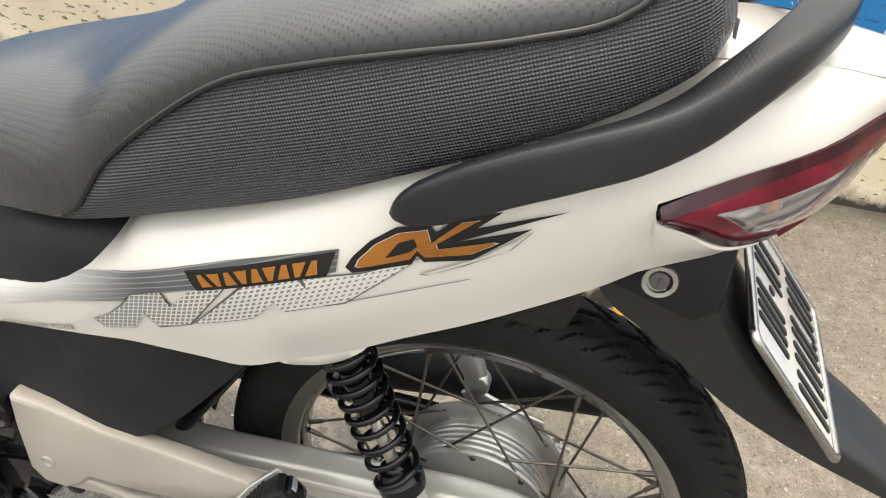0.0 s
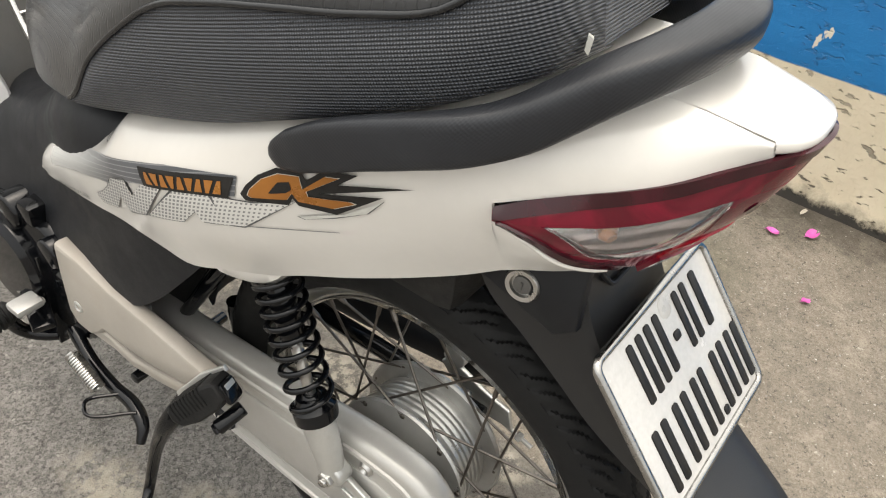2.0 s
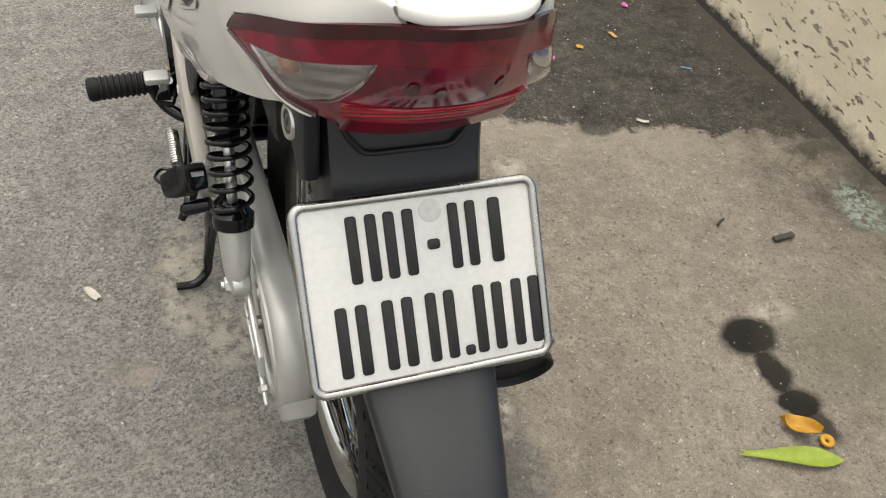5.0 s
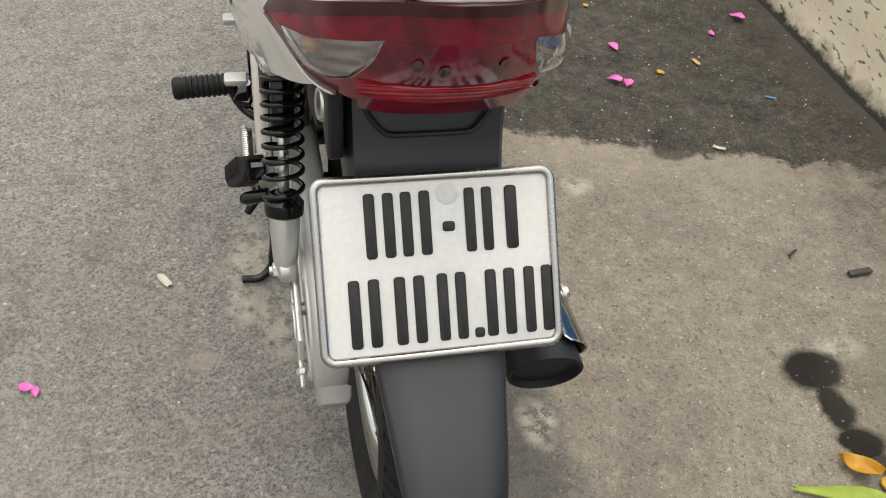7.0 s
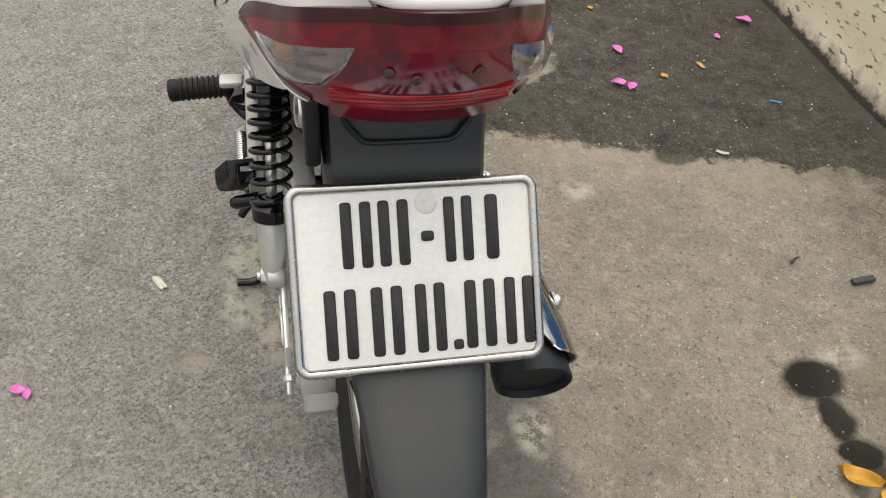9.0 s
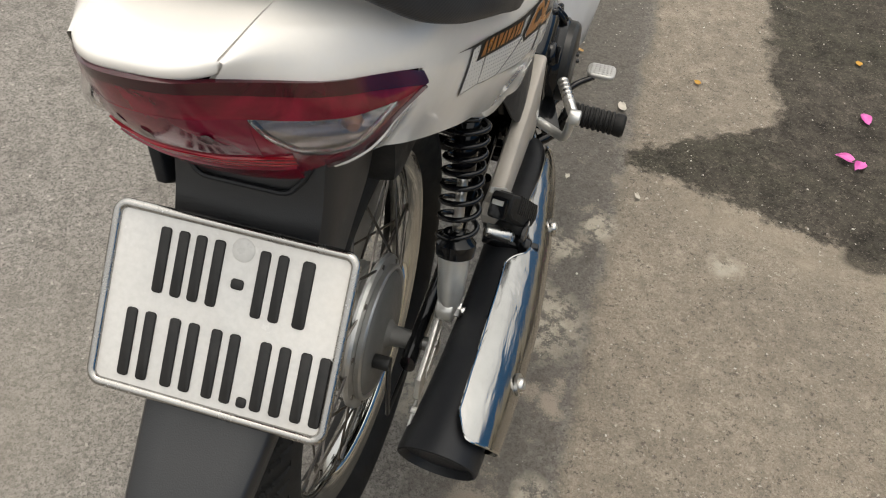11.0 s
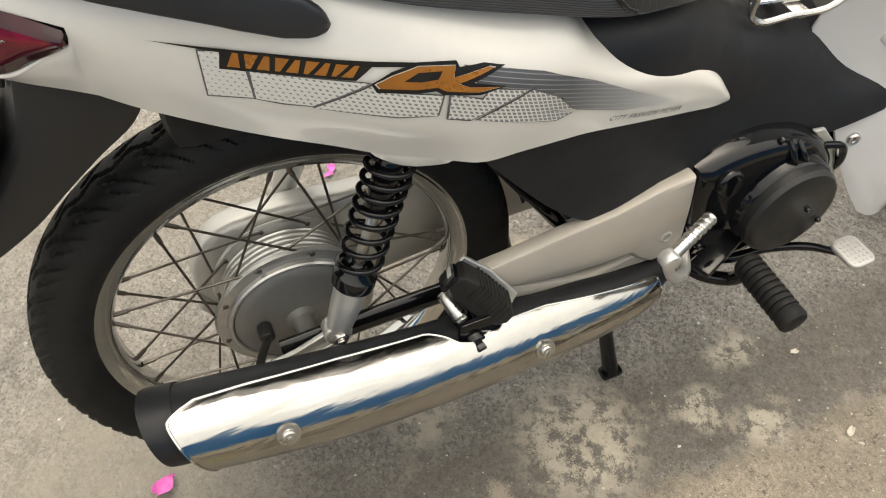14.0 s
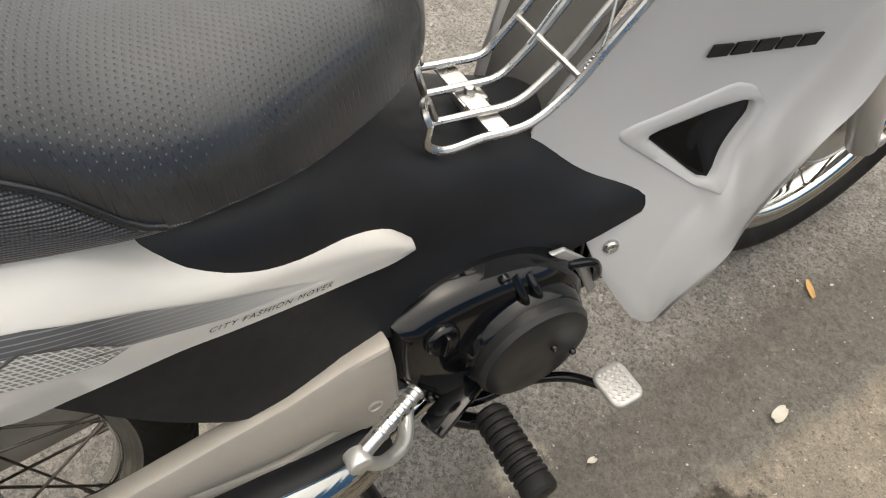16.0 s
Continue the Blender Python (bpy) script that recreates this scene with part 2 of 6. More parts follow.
def swoosh():
    """Grey print with fine light lines that run along it."""
    k = Nodes("lined_grey_foil")
    ax = k.axes()
    u = k.math("ADD", ax[2], k.math("MULTIPLY", ax[1], 0.42))
    line = k.ramp(k.math("SINE", k.math("MULTIPLY", u, 6.283 / 0.0052)), 0.7, 0.95)
    fade = k.ramp(ax[1], 0.27, 0.43)
    dark = k.mix(fade, (0.085, 0.09, 0.10), (0.60, 0.60, 0.58))
    return k.done(k.mix(k.math("MULTIPLY", line, 0.45), dark, (0.42, 0.42, 0.42)), 0.3, 0.1)


SWOOSH = swoosh()


# ---- mesh tools ----
def cat(pts, n):
    """n places along a smooth curve through pts."""
    p = np.array(pts, float)
    s = np.r_[0, np.cumsum(np.linalg.norm(np.diff(p, axis=0), axis=1) + 1e-9)]
    m = np.gradient(p, s, axis=0) if len(p) > 2 else np.repeat((p[1:] - p[:1]) / s[-1], 2, 0)
    x = np.linspace(0, s[-1], n)
    i = np.clip(np.searchsorted(s, x, "right") - 1, 0, len(s) - 2)
    h = (s[i + 1] - s[i])[:, None]
    u = ((x - s[i])[:, None]) / h
    return (2 * u**3 - 3 * u**2 + 1) * p[i] + (u**3 - 2 * u**2 + u) * h * m[i] + (-2 * u**3 + 3 * u**2) * p[i + 1] + (u**3 - u**2) * h * m[i + 1]


def data(name, verts, faces, mat, angle=40):
    me = bpy.data.meshes.new(name)
    me.from_pydata([tuple(map(float, v)) for v in verts], [], faces)
    me.materials.append(mat)
    bm = bmesh.new()
    bm.from_mesh(me)
    bmesh.ops.remove_doubles(bm, verts=bm.verts, dist=1e-6)
    bmesh.ops.recalc_face_normals(bm, faces=bm.faces)
    bm.to_mesh(me)
    bm.free()
    me.shade_smooth()
    me.set_sharp_from_angle(angle=radians(angle))
    return me


def part(name, me, parent, label=""):
    ob = new(name, me)
    ob.parent = parent
    return tagged(ob, label)


def join(*pieces):
    """One list of corners and faces from several."""
    verts, faces = [], []
    for v, f in pieces:
        faces += [tuple(i + len(verts) for i in q) for q in f]
        verts += [tuple(p) for p in v]
    return verts, faces


def grid(rows, around=False, ends=False):
    """Quads over rows of places; around: each row is a ring; ends: rings are closed by fans."""
    n, m = len(rows), len(rows[0])
    verts = [tuple(p) for r in rows for p in r]
    faces = [(i * m + j, i * m + (j + 1) % m, (i + 1) * m + (j + 1) % m, (i + 1) * m + j) for i in range(n - 1) for j in range(m if around else m - 1)]
    if ends:
        for i in (0, n - 1):
            verts.append(tuple(np.mean(rows[i], axis=0)))
            faces += [(i * m + j, i * m + (j + 1) % m, len(verts) - 1) for j in range(m)]
    return verts, faces


def shell(rows, thick):
    """A sheet with thickness: the rows, and the same rows moved in along their normals, closed at the rim."""
    r = np.array(rows, float)
    du, dv = np.gradient(r, axis=0), np.gradient(r, axis=1)
    nrm = np.cross(du, dv)
    nrm /= np.linalg.norm(nrm, axis=2, keepdims=True) + 1e-12
    low = r - nrm * thick
    n, m = r.shape[:2]
    verts = [tuple(p) for q in (r, low) for row in q for p in row]
    at = lambda k, i, j: k * n * m + i * m + j
    faces = [(at(k, i, j), at(k, i, j + 1), at(k, i + 1, j + 1), at(k, i + 1, j)) for k in (0, 1) for i in range(n - 1) for j in range(m - 1)]
    for i in range(n - 1):
        for j in (0, m - 1):
            faces.append((at(0, i, j), at(0, i + 1, j), at(1, i + 1, j), at(1, i, j)))
    for j in range(m - 1):
        for i in (0, n - 1):
            faces.append((at(0, i, j), at(0, i, j + 1), at(1, i, j + 1), at(1, i, j)))
    return verts, faces


def tube(pts, radius, sides=10, n=0, flat=1.0, closed=False):
    """A round bar along a smooth curve; radius may be a list, flat squeezes it across."""
    p = cat(pts, n) if n else np.array(pts, float)
    rad = np.interp(np.linspace(0, 1, len(p)), np.linspace(0, 1, len(radius)), radius) if np.ndim(radius) else np.full(len(p), radius)
    t = np.gradient(p, axis=0)
    if closed:
        t = np.roll(p, -1, 0) - np.roll(p, 1, 0)
    t /= np.linalg.norm(t, axis=1, keepdims=True)
    up = np.array((0, 0, 1.0)) if abs(t[0][2]) < 0.9 else np.array((1.0, 0, 0))
    rows = []
    for q, d, r in zip(p, t, rad):
        up = up - d * (up @ d)
        up /= np.linalg.norm(up)
        side = np.cross(d, up)
        rows.append([q + r * (flat * side * np.cos(a) + up * np.sin(a)) for a in np.linspace(0, 2 * np.pi, sides, endpoint=False)])
    if closed:
        return grid(rows + [rows[0]], True)
    return grid(rows, True, True)


def rod(a, b, r, sides=14, edge=0.0):
    """A straight round bar with slightly rounded ends."""
    a, b = np.array(a, float), np.array(b, float)
    far, e = np.linalg.norm(b - a), edge or r * 0.18
    return turned([(0, r - e), (e * 0.4, r - 0.3 * e), (e, r), (far - e, r), (far - e * 0.4, r - 0.3 * e), (far, r - e)], a, b - a, sides)


def turned(profile, base, axis, sides):
    """A turned form: profile of (along, radius) round an axis."""
    axis = np.array(axis, float) / np.linalg.norm(axis)
    u = np.cross(axis, (0, 0, 1.0) if abs(axis[2]) < 0.9 else (0, 1.0, 0))
    u /= np.linalg.norm(u)
    w = np.cross(axis, u)
    rows = [[np.array(base) + axis * h + r * (u * np.cos(a) + w * np.sin(a)) for a in np.linspace(0, 2 * np.pi, sides, endpoint=False)] for h, r in profile]
    return grid(rows, True, True)


def slab(outline, x0, x1, edge=0.003, hole=None):
    """A plate cut to an outline of (y, z), from x0 to x1, with rounded rims."""
    o = np.array(outline, float)
    c = o.mean(0)
    area = 0.5 * np.sum(o[:, 0] * np.roll(o[:, 1], -1) - np.roll(o[:, 0], -1) * o[:, 1])
    e1, e2 = o - np.roll(o, 1, 0), np.roll(o, -1, 0) - o
    nrm = lambda e: np.stack([e[:, 1], -e[:, 0]], 1) / (np.linalg.norm(e, axis=1, keepdims=True) + 1e-9) * np.sign(area)
    n = nrm(e1) + nrm(e2)
    n /= np.linalg.norm(n, axis=1, keepdims=True) + 1e-9
    s = np.sign(x1 - x0)
    rows = []
    for x, inset in ((x0, edge), (x0 + s * edge * 0.4, edge * 0.3), (x0 + s * edge, 0), (x1 - s * edge, 0), (x1 - s * edge * 0.4, edge * 0.3), (x1, edge)):
        rows.append([(x, *(q - k * inset)) for q, k in zip(o, n)])
    v, f = grid(rows, True)
    m = len(o)
    f += [tuple(range(m)), tuple(range(5 * m, 6 * m))]
    return v, f


def block(center, size, edge=0.004, turn=(0, 0, 0)):
    """A box with rounded edges, as corners and faces."""
    bm = bmesh.new()
    bmesh.ops.create_cube(bm, size=1, matrix=Matrix.Diagonal((*size, 1)))
    bmesh.ops.bevel(bm, geom=list(bm.edges), offset=edge, segments=2, profile=0.6, affect="EDGES")
    bmesh.ops.transform(bm, matrix=pose(*center, *turn), verts=bm.verts)
    bm.verts.index_update()
    out = [tuple(v.co) for v in bm.verts], [tuple(v.index for v in f.verts) for f in bm.faces]
    bm.free()
    return out


def mirrored(piece):
    v, f = piece
    return [(-p[0], p[1], p[2]) for p in v], [tuple(reversed(q)) for q in f]


def coil(a, b, radius, wire, turns, sides=6, per=14, ease=1.0):
    """A spring from a to b."""
    a, b = np.array(a, float), np.array(b, float)
    d = b - a
    u = np.cross(d, (1.0, 0, 0))
    u /= np.linalg.norm(u)
    w = np.cross(d / np.linalg.norm(d), u)
    k = np.linspace(0, 1, int(turns * per))
    return tube([a + d * s**ease + radius * (u * np.cos(2 * np.pi * turns * s) + w * np.sin(2 * np.pi * turns * s)) for s in k], wire, sides)


# ---- motorcycle: large covers ----
bike = new("motorcycle")
bike.location = (0.0035, 0, 0)
bike.rotation_euler = (0, radians(0.45), 0)  # it leans a touch to its right on the stand
tagged(bike, "white and black underbone motorcycle propped on its centre stand", "motorcycle")

# flank of the rear cover: y, (x, z) of the tucked rim, upper edge, ridge, belly, lower edge
FLANK = [
    (-0.105, (0.060, 0.872), (0.098, 0.842), (0.1145, 0.793), (0.103, 0.755), (0.085, 0.716)),
    (-0.085, (0.065, 0.873), (0.1045, 0.841), (0.1205, 0.786), (0.112, 0.749), (0.092, 0.704)),
    (-0.060, (0.070, 0.872), (0.108, 0.840), (0.1255, 0.782), (0.118, 0.741), (0.098, 0.690)),
    (0.010, (0.085, 0.845), (0.128, 0.812), (0.1385, 0.767), (0.133, 0.715), (0.115, 0.656)),
    (0.060, (0.095, 0.810), (0.134, 0.788), (0.147, 0.748), (0.142, 0.692), (0.1205, 0.631)),
    (0.100, (0.100, 0.785), (0.137, 0.769), (0.1515, 0.733), (0.148, 0.672), (0.124, 0.609)),
    (0.150, (0.102, 0.765), (0.136, 0.748), (0.156, 0.715), (0.153, 0.652), (0.131, 0.590)),
    (0.190, (0.103, 0.748), (0.135, 0.731), (0.1585, 0.700), (0.156, 0.640), (0.141, 0.578)),
    (0.230, (0.103, 0.733), (0.134, 0.715), (0.1575, 0.685), (0.155, 0.630), (0.142, 0.577)),
    (0.276, (0.102, 0.712), (0.132, 0.698), (0.153, 0.668), (0.150, 0.622), (0.140, 0.573)),
    (0.300, (0.102, 0.684), (0.131, 0.671), (0.149, 0.652), (0.147, 0.614), (0.138, 0.570)),
    (0.345, (0.102, 0.648), (0.1285, 0.636), (0.142, 0.624), (0.141, 0.598), (0.135, 0.561)),
    (0.400, (0.098, 0.620), (0.125, 0.608), (0.131, 0.600), (0.131, 0.578), (0.127, 0.546)),
    (0.450, (0.090, 0.591), (0.117, 0.580), (0.121, 0.572), (0.121, 0.556), (0.117, 0.530)),
    (0.485, (0.085, 0.562), (0.110, 0.553), (0.1135, 0.547), (0.1135, 0.537), (0.111, 0.520)),
    (0.508, (0.085, 0.528), (0.104, 0.523), (0.106, 0.520), (0.106, 0.518), (0.104, 0.514)),
]
NF, KF = 64, 25


def flank_rows():
    ctl = np.array([[(x, y, z) for x, z in pts] for y, *pts in FLANK])
    lines = [cat(ctl[:, k], NF) for k in range(5)]
    ys = np.linspace(FLANK[0][0], FLANK[-1][0], NF)
    fixed = []
    for line in lines:
        line = line[np.argsort(line[:, 1])]
        fixed.append(np.stack([np.interp(ys, line[:, 1], line[:, 0]), ys, np.interp(ys, line[:, 1], line[:, 2])], 1))
    return [cat([fixed[k][i] for k in range(5)], KF) for i in range(NF)]


ROWS_F = flank_rows()
FLANK_Y = np.array([r[0][1] for r in ROWS_F])


def flank_x(y, z):
    """How far out the flank lies at a height, on the visible side of its ridge."""
    i = int(np.clip(np.searchsorted(FLANK_Y, y), 1, NF - 1))
    u = np.clip((y - FLANK_Y[i - 1]) / (FLANK_Y[i] - FLANK_Y[i - 1]), 0, 1)
    row = (1 - u) * ROWS_F[i - 1] + u * ROWS_F[i]
    return float(np.interp(z, row[::-1, 2], row[::-1, 0]))


NOTCH = int(np.argmin(np.abs(ROWS_F[0][:, 2] - 0.793)))  # the lamp's front corner sits on the ridge
TOP_EDGE = [(0.1145, -0.105, 0.793), (0.106, -0.131, 0.8065), (0.096, -0.156, 0.818), (0.0875, -0.181, 0.8295), (0.077, -0.204, 0.841), (0.059, -0.224, 0.851), (0.04, -0.2455, 0.8615)]
SEAM = [(0.060, -0.105, 0.872), (0.056, -0.150, 0.878), (0.050, -0.200, 0.8785), (0.0435, -0.243, 0.872)]
LOW_NOTCH = [(0.1145, -0.105, 0.793), (0.1130, -0.1068, 0.7795), (0.1085, -0.1190, 0.7737), (0.1037, -0.1325, 0.7687), (0.0982, -0.1445, 0.7620), (0.0922, -0.1545, 0.7577), (0.0855, -0.1660, 0.7570), (0.0770, -0.1800, 0.7590)]
LOW_EDGE = [(0.085, -0.105, 0.716), (0.0835, -0.1187, 0.7235), (0.0825, -0.1510, 0.7415), (0.0795, -0.1713, 0.7530), (0.0765, -0.1815, 0.7575)]


def rear_strip(a_line, b_line, first, n=14):
    """Between two edges that run back from the flank's last section, whose shape fades out on the way."""
    a, b = cat([first[0]] + a_line[1:], n), cat([first[-1]] + b_line[1:], n)
    m = len(first)
    s = np.linspace(0, 1, m)
    chord = first - ((1 - s)[:, None] * first[0] + s[:, None] * first[-1])
    rows = []
    for i in range(n):
        fade = (1 - i / (n - 1)) ** 1.3
        rows.append((1 - s)[:, None] * a[i] + s[:, None] * b[i] + chord * fade + np.array((0.004, 0, 0.004)) * (np.sin(np.pi * s) * (1 - fade))[:, None])
    return rows


def side_cover(sign):
    upper = rear_strip(SEAM, TOP_EDGE, ROWS_F[0][: NOTCH + 1])
    lower = rear_strip(LOW_NOTCH, LOW_EDGE, ROWS_F[0][NOTCH:])
    sheet = join(grid(ROWS_F), grid(list(reversed(upper))), grid(list(reversed(lower))))
    lip = cat([(x - 0.0008, y, z - 0.0020) for x, y, z in LOW_NOTCH[2:]], 30)
    pieces = [sheet, tube([tuple(p) for p in lip], [0.0006, 0.0010, 0.0014, 0.0018, 0.0022] + [0.0025] * 5 + [0.0018], 8), ([(x - 0.003, y, z) for x, y, z in sheet[0]], sheet[1])]
    # the lobe over the spring's upper end
    lobe = []
    for y in np.linspace(0.088, 0.166, 14):
        k = (y - 0.088) / 0.078
        drop = 0.023 * abs(np.sin(np.pi * k)) ** 0.6
        z = np.interp(y, [r[0][1] for r in ROWS_F], [r[-1][2] for r in ROWS_F])
        x = flank_x(y, z)
        lobe.append([(x - 0.001, y, z + 0.004), (x - 0.002, y, z - drop * 0.55), (x - 0.012, y, z - drop), (x - 0.045, y, z - drop), (x - 0.05, y, z + 0.004)])
    pieces.append(grid(lobe))
    v, f = join(*pieces)
    return (v, f) if sign > 0 else mirrored((v, f))


covers = {}
for sign in (1, -1):
    covers[sign] = part("side_cover", data("side_cover", *side_cover(sign), WHITE, 50), bike, "glossy white side cover with a printed decal")

# tail lid between the two seams
rows = []
for y in np.linspace(-0.095, -0.243, 22):
    w = float(np.interp(-y, [0.095, 0.105, 0.15, 0.20, 0.243], [0.0605, 0.0595, 0.0555, 0.0495, 0.0428]))
    z = float(np.interp(-y, [0.095, 0.105, 0.15, 0.20, 0.243], [0.873, 0.8735, 0.8785, 0.8790, 0.8735]))
    bow = 0.019 * ((-y - 0.095) / 0.148) ** 2
    rows.append([(w * s, y - bow * (1 - abs(s) ** 3), z + 0.003 * (1 - s * s)) for s in np.linspace(-1, 1, 25)])
lid_rim = [[(p[0] * 0.99, p[1] + 0.003, p[2] - 0.0105) for p in rows[-1]], [(p[0] * 1.0, p[1] - 0.0008, p[2] - 0.0085) for p in rows[-1]], [(p[0] * 1.006, p[1] - 0.0022, p[2] - 0.0055) for p in rows[-1]], [(p[0] * 1.004, p[1] - 0.0016, p[2] - 0.0020) for p in rows[-1]], rows[-1]]
part("tail_cover", data("tail_cover", *join(grid(rows), grid([[(x, y, z - 0.003) for x, y, z in r] for r in rows]), grid(lid_rim)), WHITE, 60), bike, "glossy white tail lid")

# ---- tail lamp ----
UP = [(-0.1145, -0.106, 0.792), (-0.106, -0.132, 0.8055), (-0.096, -0.157, 0.817), (-0.0875, -0.182, 0.8285), (-0.077, -0.205, 0.84), (-0.059, -0.225, 0.85), (-0.04, -0.2465, 0.8605), (-0.026, -0.2585, 0.865), (0, -0.264, 0.867), (0.026, -0.2585, 0.865), (0.04, -0.2465, 0.8605), (0.059, -0.225, 0.85), (0.077, -0.205, 0.84), (0.0875, -0.182, 0.8285), (0.096, -0.157, 0.817), (0.106, -0.132, 0.8055), (0.1145, -0.106, 0.792)]
DOWN = [(-0.1125, -0.1070, 0.7810), (-0.1070, -0.1200, 0.7755), (-0.1020, -0.1335, 0.7705), (-0.0965, -0.1455, 0.7640), (-0.0910, -0.1550, 0.7597), (-0.0845, -0.1665, 0.7590), (-0.0760, -0.1800, 0.7605), (-0.060, -0.192, 0.758), (-0.034, -0.199, 0.756), (0, -0.201, 0.755)]
DOWN += [(-x, y, z) for x, y, z in reversed(DOWN[:-1])]
UPC, DOWNC = cat(UP, 201), cat(DOWN, 201)


def lamp_at(p, v, out=0.0):
    """A place on the lamp: p from -1 (its left front corner) to 1, v from 0 (top) to 1; out: metres proud."""
    i = (p + 1) * 100
    lo = int(np.clip(np.floor(i), 0, 199))
    u = i - lo
    a, b = (1 - u) * UPC[lo] + u * UPC[lo + 1], (1 - u) * DOWNC[lo] + u * DOWNC[lo + 1]
    side = np.array((np.sign(p) * abs(p) ** 1.5 * 0.9, -1 + 0.6 * abs(p) ** 2, -0.1))
    side /= np.linalg.norm(side)
    return a + (b - a) * v + side * (0.010 * np.sin(np.pi * v) * (1 - 0.5 * abs(p) ** 3) + out)


def lamp_patch(left, right, v0, v1, out=0.0, n=26, m=12, curve=None):
    rows = []
    for v in np.linspace(v0, v1, m):
        a, b = left(v), right(v)
        rows.append([lamp_at(p, v, out + (curve or 0) * np.sin(np.pi * (v - v0) / (v1 - v0)) * np.sin(np.pi * (p - a) / (b - a + 1e-9))) for p in np.linspace(a, b, n)])
    return rows


def lamp_high(p):
    return max(0.004, float(np.linalg.norm(lamp_at(p, 1) - lamp_at(p, 0))))


def lamp_band(p0, p1, high, low, out=0.0, n=40, m=8, bulge=0.0):
    """A piece of the lamp's face between two edges, each given as a height v for every p."""
    ps = np.linspace(p0, p1, n)
    return [[lamp_at(p, high(p) + (low(p) - high(p)) * s, out + bulge * np.sin(np.pi * s) * np.sin(np.pi * i / (n - 1)) ** 0.5) for i, p in enumerate(ps)] for s in np.linspace(0, 1, m)]


lamp = part("tail_lamp", data("lamp_housing", *grid(lamp_patch(lambda v: -1, lambda v: 1, 0, 1, -0.016, 60)), MATT_BLACK), bike, "red and clear wrap-around tail lamp")
lens_top = lambda p: float(np.interp(abs(p), [0.0, 0.27, 0.50, 0.72, 0.82, 1.0], [0.25, 0.25, 0.30, 0.36, 0.42, 0.50]))
lens_low = lambda p: max(lens_top(p) + 0.002, float(np.interp(abs(p), [0.27, 0.31, 0.40, 0.50, 0.585, 0.63, 0.83], [0.25, 0.44, 0.68, 0.80, 0.83, 0.79, 0.43])))
rim_top = lambda p: min(0.45, 0.0068 / lamp_high(p))
rim_low = lambda p: max(0.55, 1 - 0.0070 / lamp_high(p))
part("red_lens", data("top_band", *shell(lamp_band(-1, 1, lambda p: 0.004, lens_top, 0.002, 110, 7), 0.003), RED_LENS), lamp, "glossy dark red upper lens")
part("red_lens", data("middle_lens", *shell(lamp_band(-0.272, 0.272, lens_top, lambda p: 0.66, 0.0022, 40, 10), 0.003), RED_DEEP), lamp, "deep red middle lens")
part("red_reflector", data("low_reflector", *shell(lamp_patch(lambda v: -0.37, lambda v: 0.37, 0.66, 0.81, 0.004, 40, 6), 0.003), RED_GRID), lamp, "bright red prism reflector strip")
part("red_lens", data("bottom_strip", *shell(lamp_patch(lambda v: -0.365, lambda v: 0.365, 0.81, 1.03, 0.006, 40, 6), 0.004), RED_LENS), lamp)
part("dark_rim", data("dark_rim", *shell(lamp_band(-0.998, 0.998, lambda p: -min(0.10, 0.003 / lamp_high(p)), rim_top, 0.0030, 110, 5), 0.003), MAROON), lamp, "near-black maroon upper rim")
for p, v in ((-0.15, 0.42), (-0.06, 0.47), (0.14, 0.42)):
    spot = [lamp_at(p + 0.019 * np.cos(a), v + 0.048 * np.sin(a), 0.0034) for a in np.linspace(0, 2 * np.pi, 24, endpoint=False)]
    part("bulb_recess", data("bulb_recess", *grid([spot, [lamp_at(p, v, 0.0030)] * 24], True), MAROON), lamp)
for sign in (1, -1):
    flip = (lambda piece: piece) if sign > 0 else mirrored
    part("clear_lens", data("clear_lens", *flip(shell(lamp_band(0.27, 0.82, lens_top, lens_low, 0.002, 40, 14, 0.007), 0.0015)), CLEAR_LENS), lamp, "clear indicator lens")
    part("reflector", data("reflector", *flip(grid(lamp_band(0.265, 0.825, lens_top, lens_low, -0.003, 40, 14, -0.009))), REFLECTOR), lamp, "ribbed silver reflector")
    part("bulb", data("bulb", *flip(tube([lamp_at(0.60, 0.46, -0.010), lamp_at(0.60, 0.47, -0.004), lamp_at(0.60, 0.48, 0.001)], [0.006, 0.0075, 0.004], 12)), BRASS_ORANGE), lamp, "amber bulb")
    part("red_lens", data("outer_rim", *flip(shell(lamp_band(0.272, 1.0, lens_low, lambda p: 0.985, 0.002, 50, 8), 0.003)), RED_LENS), lamp)
    part("dark_rim", data("dark_rim", *flip(shell(lamp_band(0.46, 0.985, rim_low, lambda p: 1.01, 0.0044, 50, 5), 0.003)), MAROON), lamp, "near-black maroon front rim")

